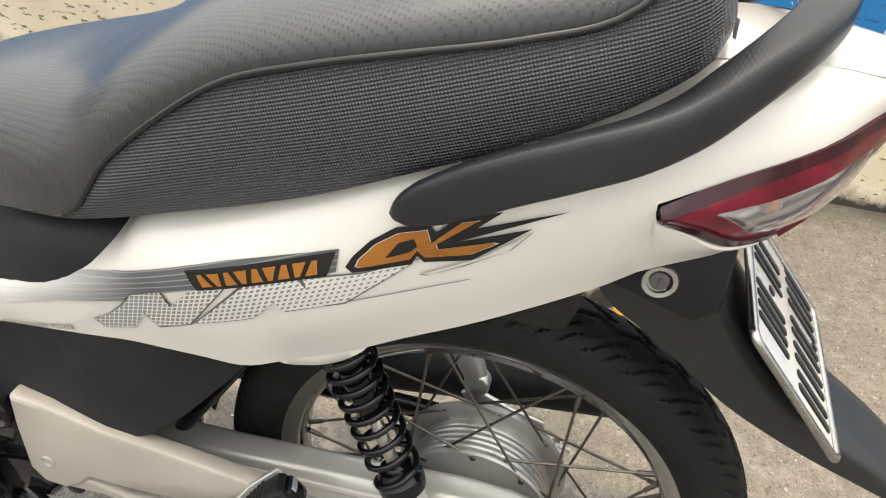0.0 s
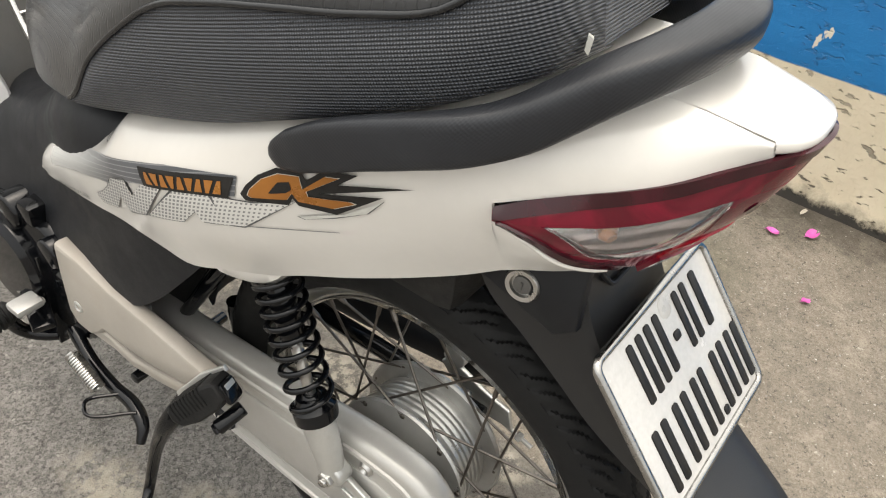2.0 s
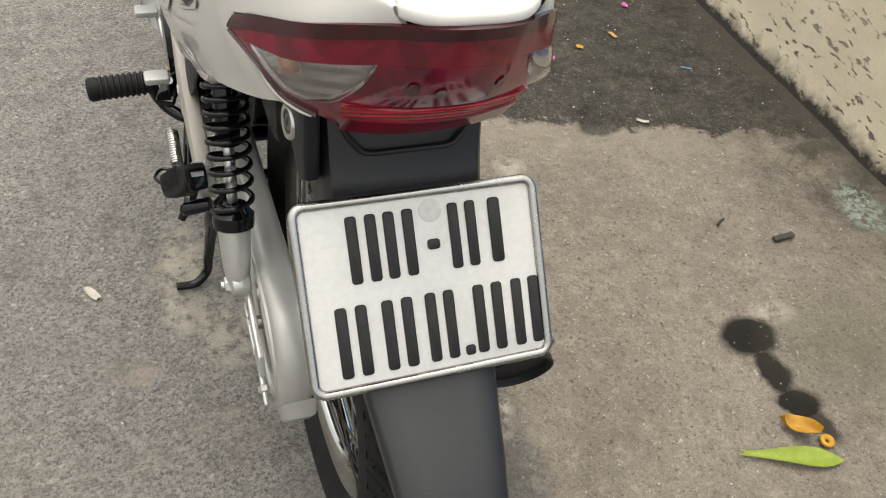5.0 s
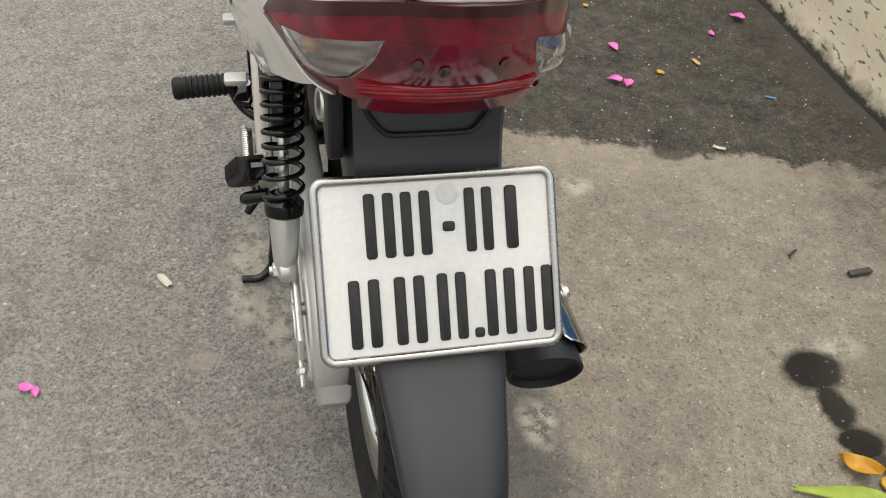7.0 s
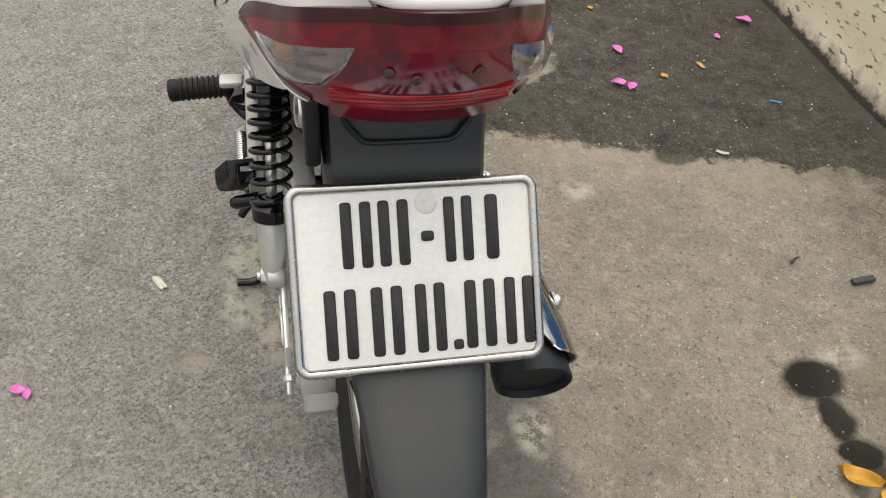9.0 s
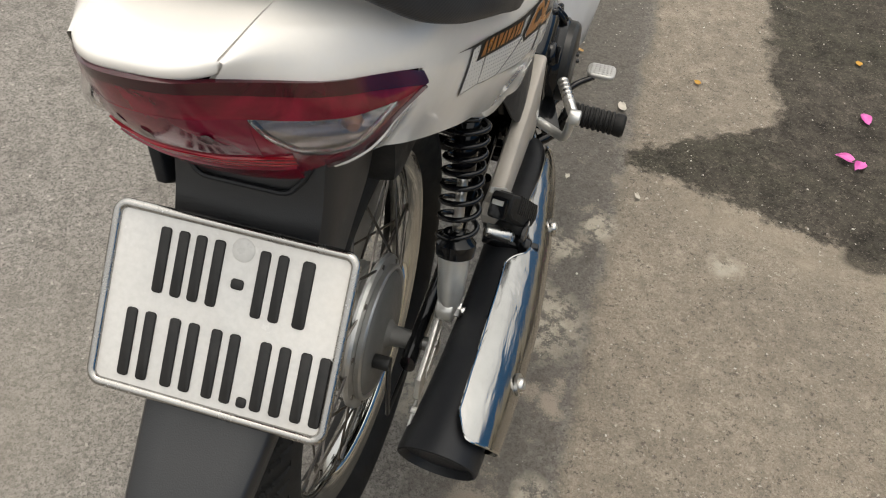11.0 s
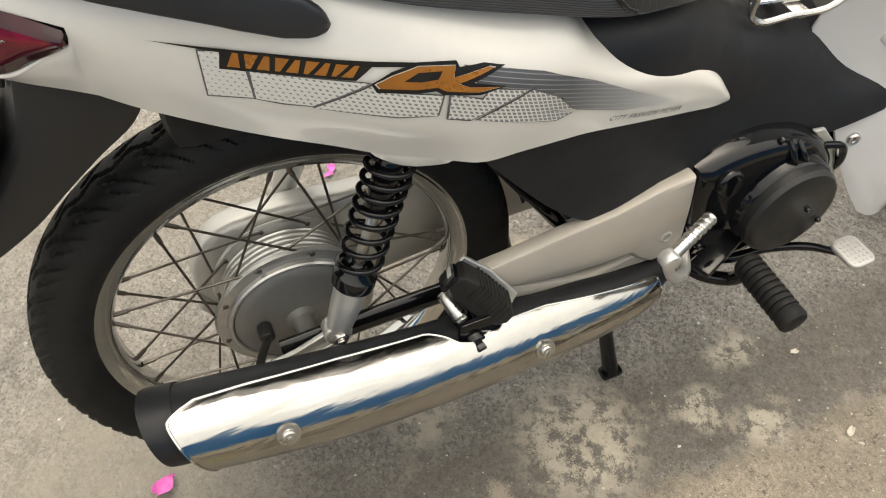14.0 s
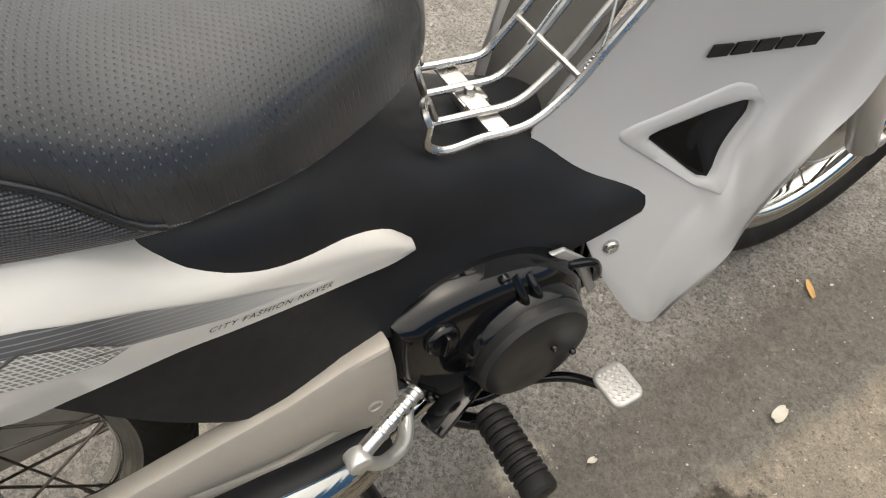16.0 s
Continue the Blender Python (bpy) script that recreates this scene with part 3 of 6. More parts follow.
# ---- seat ----
# y, bottom edge (x, z), piping (x, z), crown z
SEAT = [
    (-0.128, (0.048, 0.892), (0.040, 0.936), 0.941),
    (-0.122, (0.080, 0.888), (0.070, 0.944), 0.950),
    (-0.108, (0.102, 0.880), (0.097, 0.950), 0.959),
    (-0.088, (0.115, 0.868), (0.1145, 0.940), 0.961),
    (-0.060, (0.126, 0.852), (0.126, 0.915), 0.953),
    (-0.010, (0.137, 0.829), (0.137, 0.898), 0.940),
    (0.060, (0.146, 0.797), (0.146, 0.881), 0.922),
    (0.120, (0.149, 0.770), (0.150, 0.865), 0.907),
    (0.180, (0.149, 0.747), (0.150, 0.843), 0.889),
    (0.230, (0.149, 0.730), (0.150, 0.808), 0.868),
    (0.280, (0.149, 0.713), (0.150, 0.763), 0.838),
    (0.328, (0.148, 0.700), (0.149, 0.704), 0.806),
    (0.370, (0.141, 0.692), (0.142, 0.695), 0.788),
    (0.420, (0.126, 0.680), (0.127, 0.683), 0.775),
    (0.470, (0.103, 0.672), (0.104, 0.675), 0.762),
    (0.520, (0.075, 0.668), (0.076, 0.671), 0.745),
    (0.555, (0.045, 0.670), (0.046, 0.673), 0.722),
    (0.572, (0.015, 0.676), (0.016, 0.679), 0.695),
]
NS = 70
SC = [cat([(x, y, z) for x, y, z in zip(*c)], NS) for c in (
    ([s[1][0] for s in SEAT], [s[0] for s in SEAT], [s[1][1] for s in SEAT]),
    ([s[2][0] for s in SEAT], [s[0] for s in SEAT], [s[2][1] for s in SEAT]),
    ([0.0] * len(SEAT), [s[0] for s in SEAT], [s[3] for s in SEAT]),
)]
ys = np.linspace(-0.128, 0.572, NS)
SB, SP, SCROWN = [np.stack([np.interp(ys, c[:, 1], c[:, 0]), ys, np.interp(ys, c[:, 1], c[:, 2])], 1) for c in SC]
SP[:, 1] += 0.014 * np.clip((-0.100 - SP[:, 1]) / 0.028, 0, 1)  # the seat's back leans forward at the top
SCROWN[:, 1] = SP[:, 1]
top_rows = []
for p, c in zip(SP, SCROWN):
    half = []
    for a in np.linspace(0, np.pi / 2, 16):
        half.append((p[0] * np.cos(a) ** 0.62, p[1], p[2] + (c[2] - p[2]) * np.sin(a) ** 0.78))
    top_rows.append(half + [(-x, y, z) for x, y, z in reversed(half[:-1])])
seat = part("seat", data("seat_top", *grid(top_rows), SEAT_TOP, 60), bike, "black vinyl dual seat with ribbed flanks")
for sign in (1, -1):
    side_rows = []
    for b, p in zip(SB, SP):
        side_rows.append([(sign * (b[0] + (p[0] - b[0]) * k + 0.007 * np.sin(np.pi * k) * min(1, (p[2] - b[2]) / 0.05)), b[1] + (p[1] - b[1]) * k * k, b[2] + (p[2] - b[2]) * k) for k in np.linspace(0, 1, 9)] )
        side_rows[-1].insert(0, (sign * (b[0] - 0.015), b[1], b[2] - 0.004))
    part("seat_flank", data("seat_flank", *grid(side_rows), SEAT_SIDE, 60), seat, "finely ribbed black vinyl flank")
    line = [(sign * (p[0] + 0.001), p[1], p[2] + 0.001) for p in SP if -0.124 < p[1] < 0.332]
    part("piping", data("piping", *tube(line, 0.0027, 10), PIPING), seat, "shiny black piping")
    stitch = [tube([np.array((sign * (a[0] - 0.0045), a[1], a[2] + 0.0058)), np.array((sign * (b[0] - 0.0045), b[1], b[2] + 0.0058))], 0.0009, 5) for a, b in zip(cat(line, 140)[2:-2:2] * (sign, 1, 1), cat(line, 140)[3:-1:2] * (sign, 1, 1))]
    part("stitching", data("stitching", *join(*stitch), RUBBER), seat)
rear_cap = [[(b[0] * s, b[1], b[2]) for s in np.linspace(-1, 1, 9)] for b in (SB[0],)] + [[(p[0] * s, p[1], p[2] + 0.006 * (1 - s * s)) for s in np.linspace(-1, 1, 9)] for p in (SP[0],)]
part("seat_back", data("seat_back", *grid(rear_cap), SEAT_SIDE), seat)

scuff = [(-0.066, -0.1262, 0.893), (-0.071, -0.1252, 0.898), (-0.0695, -0.1250, 0.907), (-0.063, -0.1262, 0.903)]
part("scuff", data("scuff", [(x - 0.004, y - 0.002, z) for x, y, z in scuff] + scuff, [(0, 1, 2, 3), (7, 6, 5, 4), (0, 4, 5, 1), (1, 5, 6, 2), (2, 6, 7, 3), (3, 7, 4, 0)], FOIL_SILVER), seat, "pale scuff in the vinyl")

# ---- grab rail ----
arm = [(0.149, 0.064, 0.767), (0.148, 0.045, 0.780), (0.145, 0.0, 0.806), (0.138, -0.050, 0.829), (0.127, -0.085, 0.843), (0.112, -0.112, 0.857), (0.097, -0.134, 0.875), (0.082, -0.153, 0.891), (0.062, -0.169, 0.902), (0.034, -0.181, 0.909), (0.0, -0.186, 0.912)]
curve = cat(arm + [(-x, y, z) for x, y, z in reversed(arm[:-1])], 120)
rows = []
for i, p in enumerate(curve):
    k = min(i, len(curve) - 1 - i) / (len(curve) - 1)
    tall = float(np.interp(k, [0, 0.012, 0.04, 0.09, 0.22, 0.30, 0.40, 0.5], [0.004, 0.011, 0.0165, 0.019, 0.019, 0.0175, 0.0150, 0.0135]))
    wide = float(np.interp(k, [0, 0.012, 0.05, 0.2, 0.32, 0.5], [0.003, 0.007, 0.008, 0.0095, 0.0145, 0.0185]))
    d = curve[min(i + 1, len(curve) - 1)] - curve[max(i - 1, 0)]
    d /= np.linalg.norm(d)
    side = np.cross(d, (0, 0, 1.0))
    side /= np.linalg.norm(side)
    up = np.cross(side, d)
    ring = []
    for a in np.linspace(0, 2 * np.pi, 20, endpoint=False):
        c, s = np.cos(a), np.sin(a)
        ring.append(p - side * float(np.interp(k, [0, 0.05, 0.2, 0.32, 0.5], [0, 0.003, 0.004, 0.002, 0])) + side * wide * np.sign(c) * abs(c) ** (0.75 if c > 0 else 0.5) + up * tall * np.sign(s) * abs(s) ** 0.6)
    rows.append(ring)
part("grab_rail", data("grab_rail", *grid(rows, True, True), GRIP, 60), bike, "black plastic grab rail looping behind the seat")

# ---- rear mudguard and number plate ----
MUD = [  # rear y, z, half width, front edge y, z
    (-0.150, 0.765, 0.066, -0.060, 0.735), (-0.163, 0.735, 0.066, -0.070, 0.705), (-0.176, 0.695, 0.0655, -0.088, 0.672), (-0.200, 0.655, 0.064, -0.125, 0.645),
    (-0.230, 0.618, 0.062, -0.160, 0.618), (-0.263, 0.588, 0.059, -0.200, 0.585), (-0.300, 0.562, 0.055, -0.245, 0.557), (-0.335, 0.541, 0.050, -0.290, 0.533), (-0.368, 0.519, 0.046, -0.335, 0.513), (-0.392, 0.499, 0.041, -0.370, 0.496), (-0.404, 0.482, 0.030, -0.392, 0.480),
]
m = cat(MUD, 40)
rows = [[(-w, fy, fz), (-w, (y + fy) / 2, (z + fz) / 2), (-w + 0.001, y + 0.012, z), (-w + 0.006, y + 0.003, z), (-w * 0.5, y - 0.001, z), (0, y - 0.002, z), (w * 0.5, y - 0.001, z), (w - 0.006, y + 0.003, z), (w - 0.001, y + 0.012, z), (w, (y + fy) / 2, (z + fz) / 2), (w, fy, fz)] for y, z, w, fy, fz in m]
mud = part("rear_mudguard", data("rear_mudguard", *shell(rows, 0.003), MUD_BLACK, 50), bike, "matt black plastic rear mudguard")
part("recess_lip", data("recess_lip", *tube([(-0.054, -0.165, 0.740), (-0.047, -0.1700, 0.7255), (-0.038, -0.1735, 0.7150), (-0.034, -0.1742, 0.7125), (-0.028, -0.1745, 0.7115), (0.028, -0.1745, 0.7115), (0.034, -0.1742, 0.7125), (0.038, -0.1735, 0.7150), (0.047, -0.1700, 0.7255), (0.054, -0.165, 0.740)], 0.0022, 8), MATT_BLACK), mud)
arc = [(0.306 * np.cos(a), 0.322 + 0.306 * np.sin(a)) for a in np.linspace(radians(15), radians(72), 30)]
rows = [[(-0.052, y * 0.97, 0.322 + (z - 0.322) * 0.93), (-0.05, y, z), (-0.02, y * 1.01, z + 0.003), (0.02, y * 1.01, z + 0.003), (0.05, y, z), (0.052, y * 0.97, 0.322 + (z - 0.322) * 0.93)] for y, z in arc]
part("inner_mudguard", data("inner_mudguard", *shell(rows, 0.003), MATT_BLACK, 50), bike)
part("lock_bracket", data("lock_bracket", *slab([(-0.075, 0.700), (-0.155, 0.676), (-0.172, 0.690), (-0.170, 0.750), (-0.09, 0.752)], -0.079, -0.067, 0.003), MATT_BLACK), bike)
lock = part("seat_lock", data("seat_lock", *turned([(0, 0.0145), (0.003, 0.0145), (0.005, 0.0132), (0.0045, 0.0098), (0.001, 0.0094)], (-0.078, -0.123, 0.709), (-1, -0.1, 0.1), 28), STEEL), bike, "round steel seat lock")
part("key_slot", data("key_slot", *join(turned([(0, 0.0078), (0.003, 0.0074), (0.0035, 0.005)], (-0.0785, -0.123, 0.709), (-1, -0.1, 0.1), 20), block((-0.0825, -0.1234, 0.7093), (0.002, 0.002, 0.0075), 0.0006)), GREY_PLASTIC), lock)

PC, PW, PH = Vector((0.0010, -0.243, 0.634)), 0.198, 0.148
PLATE = Matrix.Translation(PC) @ pose(0, 0, 0, 48.6, 0, 0)  # local x across, y up the plate, z out of it


def on_plate(piece):
    v, f = piece
    return [tuple(PLATE @ Vector(p)) for p in v], f


def rounded(w, h, r, n=6):
    out = []
    for cx, cy, a0 in ((w / 2 - r, h / 2 - r, 0), (-w / 2 + r, h / 2 - r, 90), (-w / 2 + r, -h / 2 + r, 180), (w / 2 - r, -h / 2 + r, 270)):
        out += [(cx + r * np.cos(radians(a0 + 90 * k / n)), cy + r * np.sin(radians(a0 + 90 * k / n))) for k in range(n + 1)]
    return out


def flat_slab(outline, z0, z1, edge=0.0006):
    v, f = slab(outline, z0, z1, edge)
    return [(y, z, x) for x, y, z in v], f


plate = part("number_plate", data("number_plate", *on_plate(flat_slab(rounded(PW - 0.006, PH - 0.006, 0.008), -0.001, 0.0012)), PLATE_WHITE), bike, "white number plate in a steel border, its characters left as bars")
ring = [(x, y, 0.001) for x, y in rounded(PW - 0.007, PH - 0.007, 0.009, 8)]
part("plate_border", data("plate_border", *on_plate(tube(ring, 0.0038, 10, closed=True)), BORDER_STEEL), plate, "rounded stainless steel border")
BARS = [(-0.046, 0.034, 0.024, 0.051), (-0.017, 0.034, 0.024, 0.051), (0.009, 0.030, 0.010, 0.008), (0.034, 0.034, 0.023, 0.051), (0.061, 0.034, 0.010, 0.051),
        (-0.062, -0.034, 0.025, 0.054), (-0.026, -0.034, 0.025, 0.054), (0.008, -0.034, 0.024, 0.054), (0.029, -0.057, 0.008, 0.008), (0.048, -0.034, 0.025, 0.054), (0.080, -0.034, 0.024, 0.054)]
STROKES = []
for bx, by, bw, bh in BARS:
    STROKES += [(bx - bw * 0.31, by, bw * 0.36, bh), (bx + bw * 0.31, by, bw * 0.36, bh)] if bw > 0.015 else [(bx, by, bw, bh)]
for bx, by, bw, bh in STROKES:
    part("bar", data("bar", *on_plate(flat_slab([(bx + x, by + y) for x, y in rounded(bw, bh, min(bw, bh) * 0.3, 4)], 0.0005, 0.0028, 0.0007)), INK), plate)
part("seal", data("seal", *on_plate(flat_slab([(0.009 + x, 0.056 + y) for x, y in rounded(0.018, 0.018, 0.0089, 6)], 0.0009, 0.0016, 0.0003)), SEAL), plate, "faint round stamped seal")
for bx, by in ((-0.07, 0.0), (0.07, 0.0)):
    part("bracket", data("plate_bracket", *on_plate(block((bx * 0.5, by, -0.008), (0.02, 0.09, 0.014), 0.003)), MATT_BLACK), plate)

# ---- black centre cover ----
# y, lower edge (x, z), flank (x, z), shoulder (x, z), top z
MAIN = [
    (0.190, (0.118, 0.572), (0.122, 0.590), (0.100, 0.680), 0.690),
    (0.215, (0.121, 0.540), (0.125, 0.580), (0.100, 0.680), 0.690),
    (0.245, (0.125, 0.503), (0.129, 0.560), (0.100, 0.680), 0.690),
    (0.285, (0.128, 0.458), (0.131, 0.540), (0.104, 0.678), 0.690),
    (0.330, (0.130, 0.424), (0.129, 0.520), (0.112, 0.676), 0.688),
    (0.375, (0.130, 0.423), (0.126, 0.510), (0.116, 0.668), 0.684),
    (0.420, (0.128, 0.430), (0.118, 0.505), (0.108, 0.655), 0.680),
    (0.460, (0.123, 0.434), (0.110, 0.500), (0.098, 0.630), 0.668),
    (0.500, (0.117, 0.412), (0.103, 0.490), (0.086, 0.600), 0.640),
    (0.550, (0.112, 0.415), (0.098, 0.480), (0.074, 0.570), 0.592),
    (0.610, (0.110, 0.410), (0.094, 0.470), (0.062, 0.545), 0.562),
    (0.665, (0.109, 0.405), (0.096, 0.455), (0.056, 0.522), 0.545),
    (0.715, (0.110, 0.408), (0.103, 0.440), (0.060, 0.490), 0.530),
    (0.775, (0.110, 0.415), (0.109, 0.425), (0.075, 0.470), 0.500),
]
ctl = np.array([[(a[0], y, a[1]), (b[0], y, b[1]), (c[0], y, c[1]), (c[0] * 0.45, y, d - 0.2 * abs(d - c[1])), (0, y, d)] for y, a, b, c, d in MAIN])
lines = [cat(ctl[:, k], 50) for k in range(5)]
rows = []
for i in range(50):
    half = cat([lines[k][i] for k in range(5)], 16)
    rows.append(list(half) + [(-x, y, z) for x, y, z in reversed(half[:-1])])
part("centre_cover", data("centre_cover", *shell(rows, 0.003), MATT_BLACK, 60), bike, "matt black plastic centre cover")
part("frame_box", data("frame_box", *block((0, 0.18, 0.70), (0.17, 0.50, 0.13), 0.02), RUBBER), bike, "black under-seat tray")
part("tail_tray", data("tail_tray", *block((0, -0.06, 0.80), (0.12, 0.16, 0.07), 0.02), RUBBER), bike)

for sign in (1, -1):
    part("frame_plate", data("frame_plate", *join(slab([(0.232, 0.520), (0.250, 0.505), (0.345, 0.345), (0.420, 0.340), (0.420, 0.470), (0.330, 0.540)], sign * 0.045, sign * 0.060, 0.004), rod((sign * 0.066, 0.238, 0.500), (sign * 0.066, 0.335, 0.350), 0.009, 12)), GLOSS_BLACK), bike, "black frame plate behind the centre cover")

# ---- leg shields ----
# rows from the top down; inner rim to outer rim
LEG = [
    [(0.118, 0.800, 0.860), (0.150, 0.880, 0.860), (0.185, 0.955, 0.860), (0.215, 0.990, 0.860), (0.222, 1.000, 0.855)],
    [(0.098, 0.765, 0.760), (0.132, 0.850, 0.760), (0.168, 0.944, 0.755), (0.200, 0.965, 0.745), (0.210, 0.975, 0.740)],
    [(0.078, 0.722, 0.660), (0.110, 0.815, 0.655), (0.152, 0.944, 0.657), (0.186, 0.945, 0.650), (0.197, 0.945, 0.645)],
    [(0.060, 0.682, 0.580), (0.094, 0.790, 0.575), (0.140, 0.927, 0.577), (0.178, 0.924, 0.562), (0.192, 0.926, 0.550)],
    [(0.051, 0.660, 0.522), (0.086, 0.772, 0.510), (0.131, 0.911, 0.520), (0.172, 0.903, 0.514), (0.190, 0.890, 0.512)],
    [(0.084, 0.708, 0.474), (0.100, 0.780, 0.460), (0.127, 0.876, 0.461), (0.170, 0.870, 0.470), (0.190, 0.858, 0.480)],
    [(0.111, 0.764, 0.418), (0.114, 0.785, 0.415), (0.126, 0.828, 0.410), (0.168, 0.836, 0.420), (0.190, 0.832, 0.438)],
    [(0.108, 0.712, 0.400), (0.112, 0.748, 0.380), (0.126, 0.790, 0.370), (0.166, 0.815, 0.375), (0.189, 0.830, 0.394)],
    [(0.112, 0.716, 0.372), (0.118, 0.745, 0.345), (0.132, 0.780, 0.330), (0.160, 0.800, 0.330), (0.182, 0.806, 0.352)],
    [(0.126, 0.742, 0.305), (0.132, 0.756, 0.290), (0.144, 0.774, 0.280), (0.160, 0.788, 0.285), (0.174, 0.790, 0.318)],
    [(0.143, 0.764, 0.262), (0.147, 0.770, 0.258), (0.153, 0.777, 0.255), (0.161, 0.782, 0.262), (0.168, 0.782, 0.290)],
]
PANEL = lambda y, z: 0.1747 + 0.3229 * y -1.2129 * z +1.0880 * z * z  # the main panel, bent a little from top to bottom
LEG = [[(PANEL(y, z), y, z) if i < 8 and k < 3 or i == 8 and k < 2 else (x, y, z) for k, (x, y, z) in enumerate(r)] for i, r in enumerate(LEG)]


def folded(r, n=33):
    """Across the shield: flat to the crease, then flat again, with a small round between."""
    p = np.array(r, float)
    s = np.r_[0, np.cumsum(np.linalg.norm(np.diff(p, axis=0), axis=1))]
    u = np.linspace(0, s[-1], n)
    soft = lambda q: np.stack([np.interp(q, s, p[:, c]) for c in range(3)], 1)
    return (soft(np.clip(u - 0.006, 0, s[-1])) + 2 * soft(u) + soft(np.clip(u + 0.006, 0, s[-1]))) / 4


LEG = np.array(LEG)
for _ in range(3):  # ease the inner lines; the rims stay as they are
    LEG[1:-1, 1:4] = 0.5 * LEG[1:-1, 1:4] + 0.25 * (LEG[:-2, 1:4] + LEG[2:, 1:4])
lines = [folded(r) for r in LEG]
LEG_ROWS = [cat([lines[i][j] for i in range(len(LEG))], 90) for j in range(33)]
LEG_GRID = np.array(LEG_ROWS).transpose(1, 0, 2)  # 90 down, 33 across
VENT_HOLE = [(0.7726, 0.504), (0.775, 0.511), (0.8575, 0.5375), (0.870, 0.534), (0.871, 0.516), (0.841, 0.442), (0.831, 0.443)]
VENT_FRAME = [(0.7420, 0.511), (0.7425, 0.521), (0.842, 0.563), (0.862, 0.556), (0.880, 0.531), (0.846, 0.432), (0.826, 0.436)]


def inside(y, z, poly):
    c, j = False, len(poly) - 1
    for i in range(len(poly)):
        (y0, z0), (y1, z1) = poly[i], poly[j]
        if (z0 > z) != (z1 > z) and y < (y1 - y0) * (z - z0) / (z1 - z0) + y0:
            c = not c
        j = i
    return c


def leg_x(y, z):
    g = LEG_GRID[:, :27].reshape(-1, 3)
    d = np.hypot(g[:, 1] - y, g[:, 2] - z)
    near = np.argsort(d)[:8]
    flat = np.c_[np.ones(8), g[near, 1] - y, g[near, 2] - z]
    return float(np.linalg.lstsq(flat, g[near, 0], rcond=None)[0][0])


def ring_of(poly, n=48):
    """n places round a polygon at even angles about the vent's middle, its corners a little rounded."""
    mid = np.array((0.822, 0.510))
    fine = []
    for a in np.linspace(0, 2 * np.pi, n * 4, endpoint=False):
        d, best = np.array((np.cos(a), np.sin(a))), 1.0
        for p, q in zip(poly, poly[1:] + poly[:1]):
            p, e = np.array(p) - mid, np.array(q) - np.array(p)
            det = d[0] * -e[1] + e[0] * d[1]
            if abs(det) > 1e-9:
                k, u = (p[0] * -e[1] + e[0] * p[1]) / det, (d[0] * p[1] - d[1] * p[0]) / det
                if k > 0 and -1e-6 <= u <= 1 + 1e-6:
                    best = min(best, k)
        fine.append(best)
    fine = np.array(fine)
    for _ in range(3):
        fine = (np.roll(fine, 1) + 2 * fine + np.roll(fine, -1)) / 4
    return np.array([mid + fine[i * 4] * np.array((np.cos(2 * np.pi * i / n), np.sin(2 * np.pi * i / n))) for i in range(n)])


def tri_rim(k):
    """From the vent's hole (0) out to the edge of its raised frame (1)."""
    return ring_of(VENT_HOLE) * (1 - k) + ring_of(VENT_FRAME) * k


